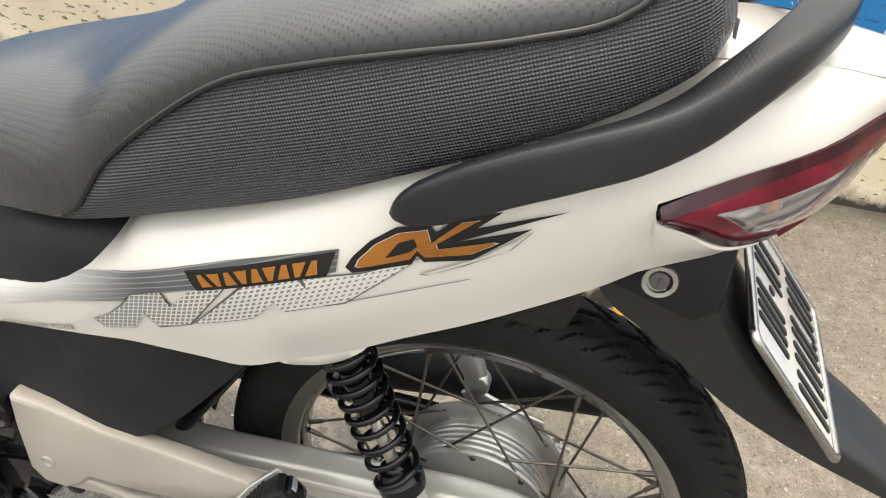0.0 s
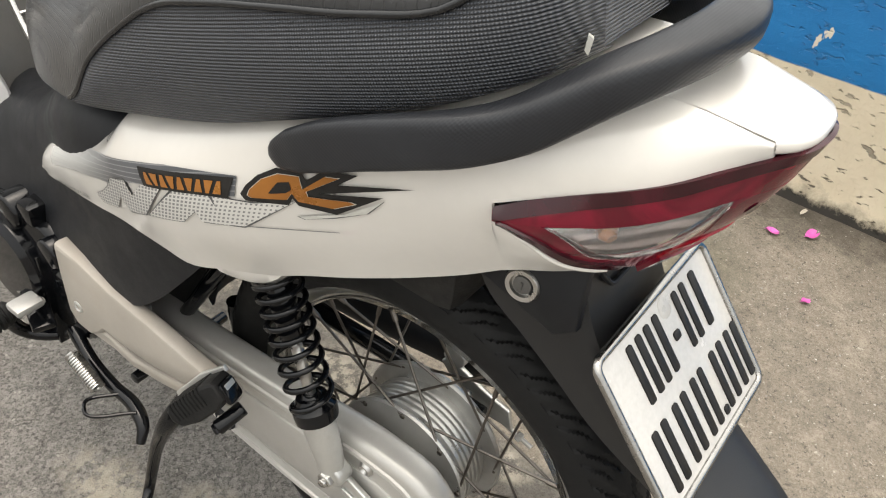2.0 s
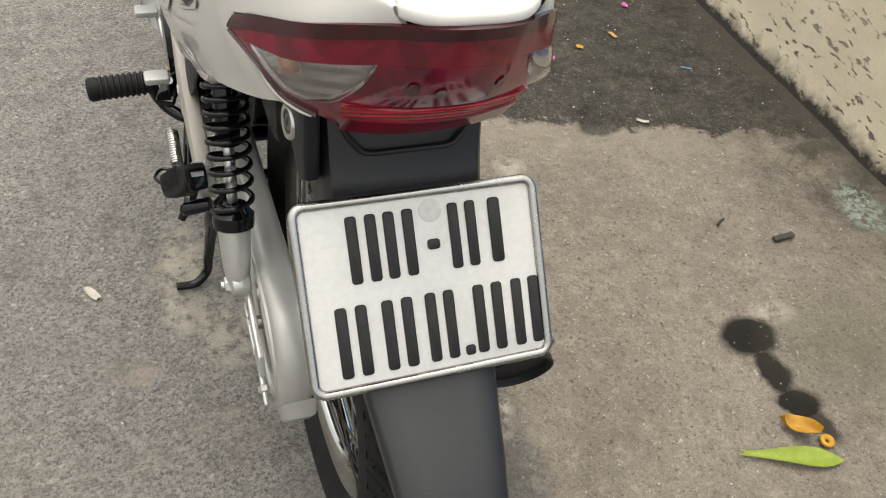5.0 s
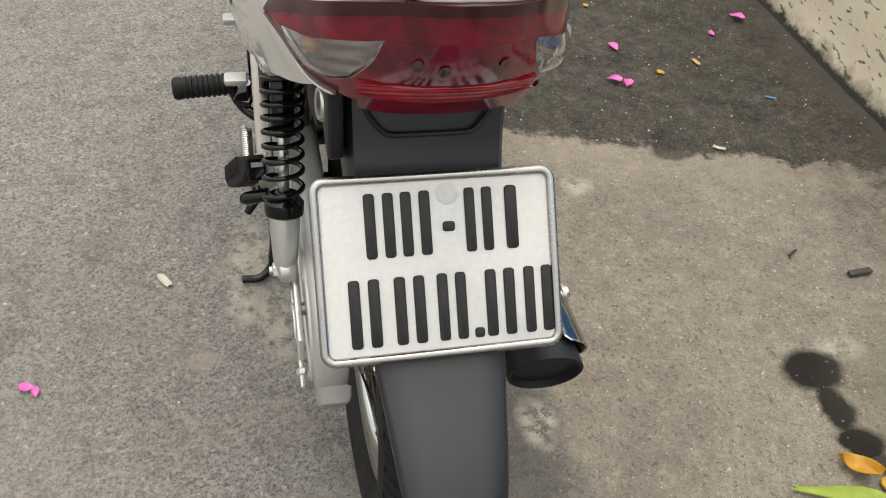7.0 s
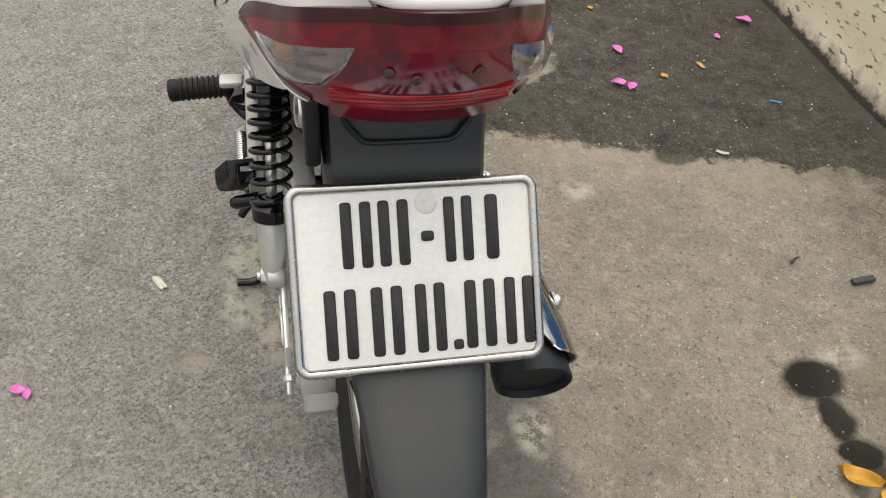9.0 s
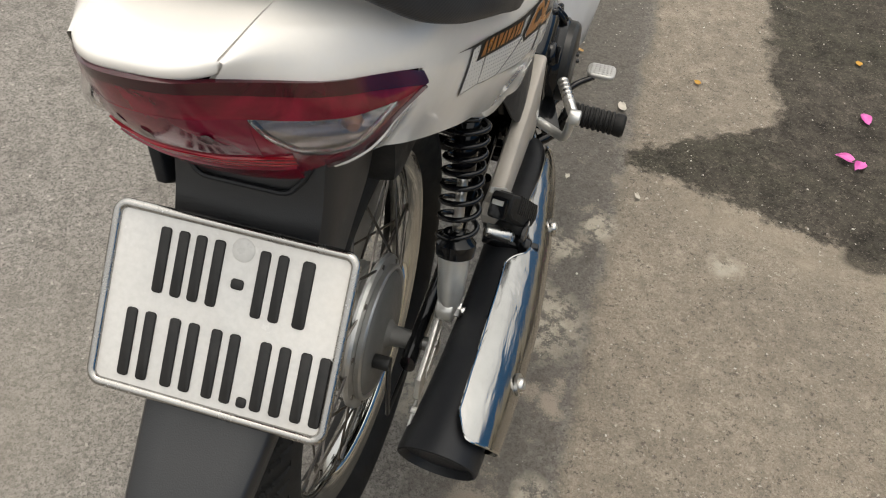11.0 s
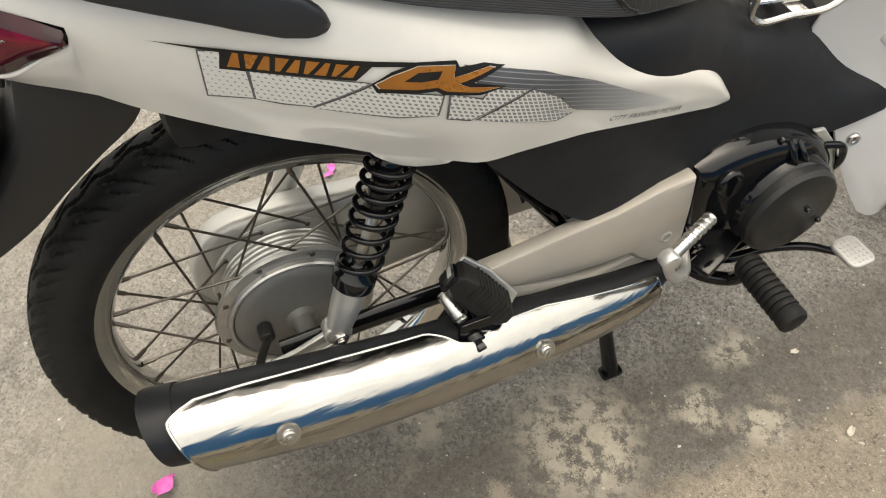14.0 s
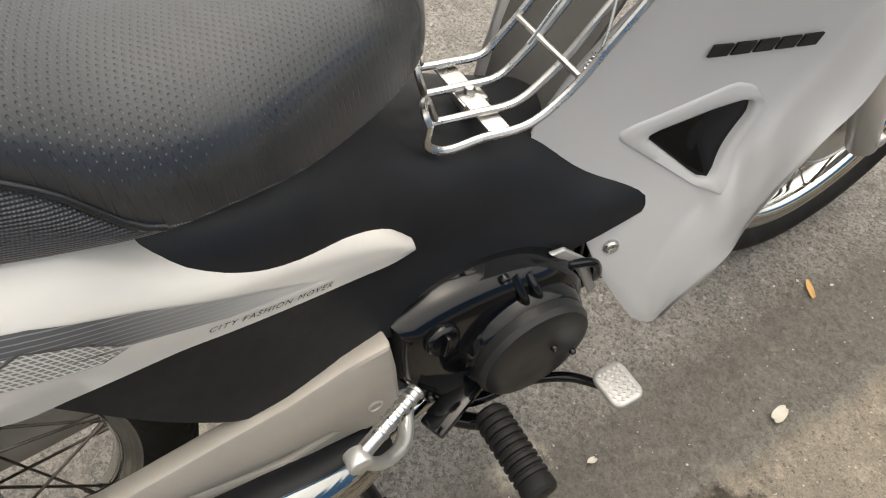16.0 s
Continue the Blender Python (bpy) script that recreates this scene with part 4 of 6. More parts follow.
for sign in (1, -1):
    n, mm = LEG_GRID.shape[:2]
    cut = [tuple(p) for p in tri_rim(0.55)]
    verts = [tuple(p) for r in LEG_GRID for p in r]
    faces = []
    for i in range(n - 1):
        for j in range(mm - 1):
            q = (i * mm + j, i * mm + j + 1, (i + 1) * mm + j + 1, (i + 1) * mm + j)
            c = np.mean([verts[k] for k in q], axis=0)
            if not (j < 28 and inside(c[1], c[2], cut)):
                faces.append(q)
    # raised frame of the vent, which also closes its rim
    rim = []
    for grow, out in ((1.06, -0.0020), (1.0, 0.0012), (0.90, 0.0030), (0.30, 0.0010), (0.10, -0.0005), (0.03, -0.003), (0.0, -0.008)):
        rim.append([(leg_x(y, z) + out, y, z) for y, z in tri_rim(grow)])
    piece = join((verts, faces), grid(rim, True))
    nrm = np.cross(np.gradient(LEG_GRID, axis=0), np.gradient(LEG_GRID, axis=1))
    nrm /= np.linalg.norm(nrm, axis=2, keepdims=True) + 1e-12
    nrm *= np.sign(nrm[45, 10, 0])
    under = ([tuple(p) for p in (LEG_GRID - 0.0035 * nrm).reshape(-1, 3)], faces)
    piece = join(piece, under)
    piece = piece if sign > 0 else mirrored(piece)
    leg = part("leg_shield", data("leg_shield", *piece, SILVER_PAINT, 60), bike, "pearl white leg shield with a triangular vent")
    dark = [(sign * (leg_x(y, z) - 0.0085), y, z) for y, z in tri_rim(0.10)]
    part("vent_back", data("vent_back", dark + [tuple(np.mean(dark, axis=0))], [(k, (k + 1) % 48, 48) for k in range(48)], GLOSS_BLACK), leg, "dark vent interior")
    part("screw", data("screw", *turned([(-0.004, 0.009), (0.001, 0.009), (0.003, 0.007), (0.002, 0.0045), (0.0, 0.004)], (sign * (leg_x(0.738, 0.377) + 0.002), 0.738, 0.377), (sign, -0.35, 0.1), 18), STEEL), leg, "recessed steel screw")
    # lettering kept as plain bars
    for k in range(5):
        y0, z0 = 0.799 + 0.0205 * k, 0.6120 - 0.0008 * k
        pts = [(0.0, -0.0070), (0.0170, -0.0078), (0.0190, 0.0062), (0.0020, 0.0070)]
        quad = [(sign * (leg_x(y0 + a, z0 + b) + 0.004), y0 + a, z0 + b) for a, b in pts]
        back = [(x - sign * 0.002, y, z) for x, y, z in quad]
        part("bar", data("bar", quad + back, [(0, 1, 2, 3), (4, 5, 6, 7), (0, 1, 5, 4), (1, 2, 6, 5), (2, 3, 7, 6), (3, 0, 4, 7)], INK), leg)

# ---- wire rack over the step-through ----
rack = part("wire_rack", data("rack_wire", *tube([(0.068, 0.545, 0.612), (0.068, 0.543, 0.590), (0.070, 0.550, 0.584), (0.078, 0.590, 0.585), (0.086, 0.632, 0.588), (0.088, 0.664, 0.606), (0.094, 0.705, 0.655), (0.112, 0.775, 0.760), (0.12, 0.80, 0.80)], 0.0038, 8, 60), STEEL), bike, "stainless steel wire luggage rack")
RAIL = [(0.070, 0.550, 0.584), (0.078, 0.590, 0.585), (0.086, 0.632, 0.588), (0.088, 0.664, 0.606), (0.094, 0.705, 0.655), (0.112, 0.775, 0.760), (0.120, 0.800, 0.800)]
for dx0, dx1, dy in ((-0.029, -0.024, 0.012), (-0.064, -0.062, 0.024), (-0.098, -0.094, 0.036)):
    part("wire", data("wire", *tube([(x + dx0 + (dx1 - dx0) * k / 6, y + dy * max(0, 1 - k / 3), z + 0.001) for k, (x, y, z) in enumerate(RAIL)], 0.0036, 8, 50), STEEL), rack)
part("wire", data("wire", *tube([(0.068, 0.545, 0.612), (0.064, 0.544, 0.620), (0.054, 0.548, 0.622), (0.045, 0.556, 0.616), (0.041, 0.562, 0.598), (0.041, 0.566, 0.586)], 0.0036, 8, 30), STEEL), rack)
part("wire", data("wire", *tube([(0.006, 0.574, 0.586), (0.003, 0.570, 0.610), (-0.008, 0.574, 0.620), (-0.022, 0.582, 0.618), (-0.028, 0.588, 0.600), (-0.028, 0.590, 0.586)], 0.0036, 8, 30), STEEL), rack)
part("cross_bar", data("cross_bar", *block((0.026, 0.610, 0.580), (0.108, 0.018, 0.003), 0.001, (4, 0, 0)), STEEL), rack)
part("wire", data("wire", *rod((0.088, 0.676, 0.621), (-0.004, 0.676, 0.622), 0.0032, 8), STEEL), rack)
part("wire", data("wire", *rod((0.100, 0.735, 0.700), (0.004, 0.735, 0.700), 0.0032, 8), STEEL), rack)
part("clamp", data("clamp", *join(block((0.020, 0.612, 0.574), (0.026, 0.026, 0.012), 0.003), rod((0.020, 0.612, 0.578), (0.020, 0.612, 0.588), 0.005, 6)), STEEL), rack)
part("strap_hook", data("strap_hook", *join(tube([(0.035, 0.66, 0.625), (0.045, 0.70, 0.675), (0.070, 0.715, 0.690), (0.082, 0.706, 0.662), (0.088, 0.692, 0.630)], 0.0014, 6, 40), coil((0.086, 0.694, 0.634), (0.089, 0.682, 0.622), 0.004, 0.0011, 5)), STEEL), rack, "bent wire hook with a small spring")
rows = [[(w * s, y + 0.018 * (1 - s * s), z) for s in np.linspace(-1, 1, 13)] for w, y, z in ((0.051, 0.674, 0.516), (0.055, 0.696, 0.580), (0.064, 0.738, 0.660), (0.074, 0.785, 0.760), (0.084, 0.824, 0.860))]
part("inner_cover", data("inner_cover", *shell(rows, 0.003), GREY_PLASTIC), bike, "dark cover between the leg shields")

# ---- engine ----
engine = part("engine", data("crankcase", *slab([(0.440, 0.300), (0.470, 0.255), (0.560, 0.245), (0.650, 0.262), (0.690, 0.310), (0.695, 0.370), (0.672, 0.412), (0.600, 0.430), (0.520, 0.430), (0.465, 0.405)], -0.125, 0.122, 0.012), GLOSS_BLACK, 35), bike, "gloss black horizontal engine")
part("clutch_cover", data("clutch_cover", *join(turned([(-0.05, 0.078), (-0.01, 0.077), (0.0, 0.073), (0.020, 0.070), (0.024, 0.067)], (0.128, 0.608, 0.347), (1, 0, 0), 40)), GLOSS_BLACK, 30), engine)
part("round_cover", data("round_cover", *turned([(0.0, 0.0665), (0.012, 0.066), (0.018, 0.062), (0.020, 0.056), (0.0205, 0.030), (0.0205, 0.010)], (0.150, 0.608, 0.347), (1, 0, 0), 44), DARK_COVER, 30), engine, "dark grey round clutch cover")
SIDE = cat([(0.469, 0.444), (0.521, 0.456), (0.594, 0.450), (0.655, 0.424), (0.690, 0.385), (0.695, 0.330), (0.660, 0.275), (0.577, 0.242), (0.532, 0.252), (0.491, 0.300), (0.463, 0.373), (0.469, 0.444)], 61)[:-1]
cen = np.array((0.572, 0.352))
rows = [[(x, *(cen + (p - cen) * k)) for p in SIDE] for x, k in ((0.060, 1.0), (0.105, 0.995), (0.120, 0.975), (0.130, 0.93), (0.1365, 0.85), (0.1395, 0.72), (0.141, 0.5), (0.1415, 0.2))]
part("side_case", data("side_case", *grid(rows, True, True), GLOSS_BLACK, 60), engine, "gloss black engine side case")
for a, b in (((0.598, 0.442), (0.606, 0.402)), ((0.614, 0.436), (0.621, 0.404))):
    part("rib", data("rib", *tube([(0.128, *a), (0.143, (a[0] + b[0]) / 2, (a[1] + b[1]) / 2), (0.146, *b)], 0.0045, 10, 10), GLOSS_BLACK), engine)
part("oil_cap", data("oil_cap", *join(turned([(0, 0.0185), (0.004, 0.0185), (0.007, 0.017), (0.009, 0.0145), (0.0085, 0.012)], (0.139, 0.512, 0.418), (1, 0, 0.15), 28), block((0.149, 0.512, 0.4185), (0.008, 0.0045, 0.027), 0.0015, (-12, 0, 0))), GLOSS_BLACK), engine, "black oil filler cap")
for y, z, r, x in ((0.548, 0.346, 0.0065, 0.141), (0.625, 0.352, 0.0038, 0.168), (0.652, 0.322, 0.0038, 0.168), (0.587, 0.446, 0.0055, 0.126), (0.500, 0.305, 0.0055, 0.133)):
    part("bolt", data("bolt", *turned([(0, r), (0.005, r), (0.007, r * 0.75), (0.005, r * 0.5)], (x, y, z), (1, 0, 0), 10), STEEL if r > 0.006 else GLOSS_BLACK), engine)
part("bracket", data("bracket", *join(slab([(0.650, 0.428), (0.668, 0.426), (0.700, 0.388), (0.724, 0.322), (0.714, 0.316), (0.690, 0.378)], 0.112, 0.118, 0.002)), ALLOY), engine, "bare metal engine bracket")
part("cylinder_head", data("cylinder_head", *join(block((0, 0.74, 0.335), (0.13, 0.10, 0.12), 0.02), *[block((0, 0.70 + 0.014 * k, 0.335), (0.16, 0.006, 0.15), 0.002) for k in range(6)]), GLOSS_BLACK), engine)
part("intake_pipe", data("intake_pipe", *tube([(0.118, 0.672, 0.398), (0.125, 0.700, 0.392), (0.122, 0.715, 0.360), (0.11, 0.72, 0.33)], 0.005, 12, 20), GLOSS_BLACK), engine)
part("generator_cover", data("generator_cover", *join(turned([(0, 0.075), (0.02, 0.072), (0.028, 0.062), (0.030, 0.03)], (-0.118, 0.60, 0.335), (-1, 0, 0), 36)), GLOSS_BLACK, 30), engine)
part("starter_motor", data("starter_motor", *join(rod((-0.05, 0.58, 0.425), (-0.135, 0.58, 0.425), 0.026, 20), rod((-0.10, 0.50, 0.40), (-0.135, 0.50, 0.40), 0.022, 18), block((-0.11, 0.54, 0.44), (0.04, 0.03, 0.03), 0.006), *[block((-0.125, 0.53 + 0.02 * k, 0.30), (0.02, 0.006, 0.16), 0.002) for k in range(5)]), GLOSS_BLACK), engine)

# kick starter
kick = part("kick_lever", data("kick_lever", *join(rod((0.190, 0.395, 0.398), (0.208, 0.395, 0.398), 0.0115, 18), tube([(0.195, 0.398, 0.390), (0.192, 0.408, 0.360), (0.186, 0.425, 0.335), (0.172, 0.450, 0.320), (0.14, 0.47, 0.32)], [0.007, 0.0065, 0.007, 0.008, 0.008], 12, 24)), ALLOY), bike, "grey metal kick-start lever folded in")
part("lever_grip", data("lever_grip", *join(rod((0.196, 0.400, 0.399), (0.168, 0.470, 0.402), 0.0078, 14), *[rod(np.array((0.196, 0.400, 0.399)) + np.array((-0.028, 0.070, 0.003)) * k, np.array((0.196, 0.400, 0.399)) + np.array((-0.028, 0.070, 0.003)) * (k + 0.07), 0.0088, 14) for k in np.arange(0.30, 0.98, 0.13)]), STEEL), kick, "ribbed steel grip")

# foot pegs, pedals
for sign, y, z in ((1, 0.548, 0.290), (-1, 0.562, 0.290)):
    peg = part("foot_peg", data("foot_peg", *turned([(0, 0.014), (0.003, 0.0165), (0.085, 0.0175), (0.089, 0.0192), (0.099, 0.0196), (0.103, 0.017), (0.104, 0.010)], (sign * 0.172, y, z), (sign, 0, -0.06), 20), RUBBER, 30), bike, "ribbed black rubber foot peg")
    rib = data("peg_rib", *turned([(0, 0.0165), (0.0012, 0.0196), (0.0052, 0.0196), (0.0064, 0.0165)], (sign * 0.178, y, z), (sign, 0, -0.06), 20), RUBBER, 30)
    for k in range(9):
        part("rib", rib, peg).location = (sign * 0.0090 * k, 0, -0.00054 * k)
    part("peg_bar", data("peg_bar", *tube([(sign * 0.178, y, z), (sign * 0.172, y + 0.006, z - 0.030), (sign * 0.160, y + 0.004, z - 0.052), (sign * 0.135, y - 0.02, z - 0.060), (sign * 0.09, y - 0.04, z - 0.060), (0, y - 0.05, z - 0.060)], 0.010, 12, 20), GLOSS_BLACK), peg)
    part("peg_bracket", data("peg_bracket", *block((sign * 0.150, y - 0.03, z + 0.006), (0.03, 0.07, 0.012), 0.004, (10, 0, sign * 20)), GLOSS_BLACK), peg)
pedal = part("brake_pedal", data("brake_pedal", *tube([(0.205, 0.670, 0.284), (0.18, 0.655, 0.275), (0.150, 0.61, 0.262), (0.142, 0.55, 0.262), (0.135, 0.52, 0.275)], [0.005, 0.006, 0.006, 0.007, 0.008], 10, 30), GLOSS_BLACK), bike, "black rear brake pedal arm with a bright pad")
pad = [(0.216 + x, 0.684 + y) for x, y in rounded(0.050, 0.040, 0.012, 5)]
v, f = slab(pad, 0.284, 0.293, 0.003)
part("pedal_pad", data("pedal_pad", *join(([(y, z, x) for x, y, z in v], f), *[block((0.199 + 0.007 * i, 0.671 + 0.0065 * j, 0.2935), (0.0042, 0.0042, 0.0012), 0.0005, (0, 0, 45)) for i in range(6) for j in range(5)]), PAD_METAL), pedal, "bright knurled pedal pad")
shift = part("gear_pedal", data("gear_pedal", *tube([(-0.150, 0.515, 0.322), (-0.145, 0.56, 0.30), (-0.140, 0.60, 0.29), (-0.145, 0.68, 0.31), (-0.15, 0.72, 0.325)], 0.006, 10, 30), STEEL), bike, "steel heel-and-toe gear pedal")
for y, z in ((0.520, 0.326), (0.715, 0.330)):
    part("pedal_pad", data("pedal_pad", *block((-0.168, y, z), (0.038, 0.030, 0.012), 0.0055), PAD_METAL), shift, "bright pedal pad")

# pillion step brackets
STEP = [(0.462, 0.446), (0.466, 0.400), (0.466, 0.335), (0.452, 0.316), (0.425, 0.314), (0.402, 0.330), (0.390, 0.345), (0.350, 0.344), (0.304, 0.347), (0.243, 0.361), (0.180, 0.376), (0.160, 0.386), (0.156, 0.402), (0.166, 0.416), (0.193, 0.410), (0.227, 0.413), (0.297, 0.422), (0.361, 0.428), (0.420, 0.443)]
STRUT = [(0.430, 0.340), (0.430, 0.313), (0.381, 0.316), (0.343, 0.310), (0.287, 0.321), (0.240, 0.336), (0.200, 0.352), (0.215, 0.368), (0.250, 0.353), (0.300, 0.338), (0.345, 0.327), (0.390, 0.336)]
for sign in (1, -1):
    step = part("step_bracket", data("step_bracket", *slab(STEP, sign * 0.118, sign * 0.140, 0.005), BEIGE_ALLOY, 30), bike, "champagne-silver cast pillion step bracket")
    part("strut", data("strut", *slab(STRUT, sign * 0.121, sign * 0.137, 0.004), BEIGE_ALLOY, 30), step)
    part("screw", data("screw", *turned([(0, 0.0085), (0.002, 0.0085), (0.003, 0.0065), (-0.001, 0.006), (-0.001, 0.003)], (sign * 0.139, 0.438, 0.356), (sign, 0, 0), 14), ALLOY), step)
    # folded pillion peg
    base = np.array((sign * 0.156, 0.180, 0.398))
    d = np.array((sign * 0.30, 0.62, -0.72))
    d /= np.linalg.norm(d)
    turn = pose(*base, -40, sign * -12, sign * -18)
    placed = lambda piece: ([tuple(turn @ (Vector(p) * (0.9 if sign > 0 else 0.88))) for p in piece[0]], piece[1])
    shape = [(-0.045, 0.017), (-0.040, 0.023), (-0.018, 0.0235), (0.040, 0.014), (0.048, 0.008), (0.049, -0.006), (0.040, -0.018), (0.010, -0.020), (-0.030, -0.013), (-0.044, -0.003)]
    peg = part("pillion_peg", data("pillion_peg", *placed(slab(shape, -0.017, 0.017, 0.004)), RUBBER, 30), bike, "folded black rubber pillion peg")
    for k in range(9):
        y = -0.016 + 0.0066 * k
        part("rib", data("rib", *placed(join(block((0, y, 0.0215 - 0.164 * (y + 0.018)), (0.036, 0.0036, 0.006), 0.0009, (-9, 0, 0)), block((sign * 0.0165, y, 0.010 - 0.14 * (y + 0.018)), (0.004, 0.0036, 0.022), 0.0009, (-5, 0, 0)))), RUBBER), peg)
    part("mount_plate", data("mount_plate", *placed(slab([(-0.040, 0.026), (0.0, 0.028), (0.052, 0.017), (0.058, -0.004), (0.050, -0.022), (0.043, -0.010), (0.040, 0.010), (0.0, 0.020), (-0.040, 0.018)], sign * -0.024, sign * -0.018, 0.0015)), ALLOY, 30), peg, "bright metal plate behind the rubber")
    part("end_plate", data("end_plate", *placed(block((0, -0.046, 0.001), (0.028, 0.010, 0.030), 0.006)), GLOSS_BLACK, 30), peg, "glossy black end of the peg")
    part("end_slot", data("end_slot", *placed(block((0, -0.0505, 0.008), (0.018, 0.003, 0.007), 0.001)), ALLOY), peg, "bright slot in the peg's end")
    part("pivot", data("pivot", *join(rod((sign * 0.128, 0.150, 0.385), (sign * 0.160, 0.158, 0.372), 0.009, 14), rod((sign * 0.158, 0.157, 0.373), (sign * 0.164, 0.159, 0.371), 0.007, 6)), STEEL if sign > 0 else GLOSS_BLACK), peg)

# ---- exhaust ----
EX = [(0.159, -0.166, 0.371), (0.163, -0.10, 0.360), (0.166, 0.05, 0.334), (0.161, 0.20, 0.312), (0.156, 0.32, 0.298), (0.148, 0.40, 0.292), (0.138, 0.44, 0.290)]
ax = cat(EX, 40)
er = np.interp(np.linspace(0, 1, 40), [0, 0.05, 0.3, 0.6, 0.8, 0.92, 1], [0.0405, 0.0415, 0.0420, 0.0395, 0.0355, 0.028, 0.019])
def slant(piece):
    """The silencer's end is cut at a slant: its top reaches further back than its foot."""
    v, f = piece
    return [(x, y - 0.42 * (z - np.interp(y, ax[:, 1], ax[:, 2])) * min(1.0, max(0.0, (-0.095 - y) / 0.06)), z) for x, y, z in v], f


silencer = part("silencer", data("silencer", *slant(tube(ax, list(er), 36)), MATT_BLACK, 50), bike, "matt black silencer with a chrome heat shield")
d0 = (ax[0] - ax[1]) / np.linalg.norm(ax[0] - ax[1])
part("end_cap", data("end_cap", *slant(turned([(-0.02, 0.0433), (0.004, 0.0432), (0.008, 0.0425), (0.009, 0.0405), (0.006, 0.038), (-0.006, 0.033), (-0.016, 0.026), (-0.018, 0.0165), (-0.012, 0.0155), (-0.012, 0.0135), (-0.05, 0.013)], ax[0], d0, 48)), MATT_BLACK, 50), silencer, "dark dished outlet")
def on_silencer(i, a, off=0.0075):
    """A point over the silencer's skin at station i and angle a, and the way out of it there."""
    at = lambda q: np.array([np.interp(q, range(40), ax[:, c]) for c in range(3)])
    t = at(min(i + 1, 39)) - at(i - 1)
    t /= np.linalg.norm(t)
    side = np.cross(t, (0, 0, 1.0))
    side /= np.linalg.norm(side)
    up = np.cross(side, t)
    wide = np.interp(i, [0, 14, 24, 30, 39], [1.16, 1.16, 1.10, 1.0, 1.0])
    r = np.interp(i, range(40), er) + off
    out = side * np.cos(a) * wide + up * np.sin(a)
    return at(i) + r * out, out / np.linalg.norm(out)


rows = []
for k in np.linspace(0, 1, 80):
    row = []
    for u in np.linspace(-1, 1, 30):
        start = 0.9 + 2.0 * ((1 - u) / 2) ** 1.5 + 1.5 * (max(0, abs(u) - 0.72) / 0.28) ** 2.2
        i = start + (37.2 - start) * k
        # the upper edge dips where the pillion step's bolt stands
        top = np.interp(i, [0, 5, 11, 17.6, 18.6, 19.6, 20.6, 21.6, 22.8, 27, 31, 36, 38], [80, 86, 90, 91, 82, 67, 62, 67, 76, 80, 70, 60, 46])
        low = np.interp(i, [0, 4, 12, 38], [-70, -76, -78, -80])
        row.append(on_silencer(i, radians(low + (top - low) * (u + 1) / 2))[0])
    rows.append(row)
shield = part("heat_shield", data("heat_shield", *slant(shell(rows, 0.002)), SHIELD_CHROME, 60), silencer, "mirror-bright chrome heat shield")
rim = [p for p in rows[0]] + [r[-1] for r in rows[1:]] + list(reversed(rows[-1]))[1:] + [r[0] for r in reversed(rows[1:-1])]
part("rolled_edge", data("rolled_edge", *slant(tube(rim, 0.0013, 6, closed=True)), CHROME), silencer)
for i, a in ((7.0, 22), (26.0, 20)):
    p, out = on_silencer(i, radians(a), 0.0090)
    part("screw", data("screw", *turned([(-0.003, 0.0125), (0.0008, 0.0125), (0.0010, 0.0078), (0.004, 0.0075), (0.0055, 0.006), (0.0055, 0.0035), (0.002, 0.003), (0.002, 0.0005)], p, out, 20), STEEL), silencer, "steel cap screw on a washer")
part("hanger", data("hanger", *join(rod((0.125, 0.160, 0.366), (0.186, 0.166, 0.352), 0.012, 16), rod((0.184, 0.165, 0.353), (0.196, 0.167, 0.350), 0.0085, 6), block((0.176, 0.172, 0.360), (0.008, 0.05, 0.05), 0.006)), GLOSS_BLACK), silencer)
part("header_pipe", data("header_pipe", *tube([ax[-1], (0.120, 0.50, 0.282), (0.100, 0.58, 0.245), (0.07, 0.68, 0.225), (0.03, 0.76, 0.25), (0.0, 0.79, 0.30)], 0.014, 14, 40), CHROME, 50), silencer, "chrome header pipe")

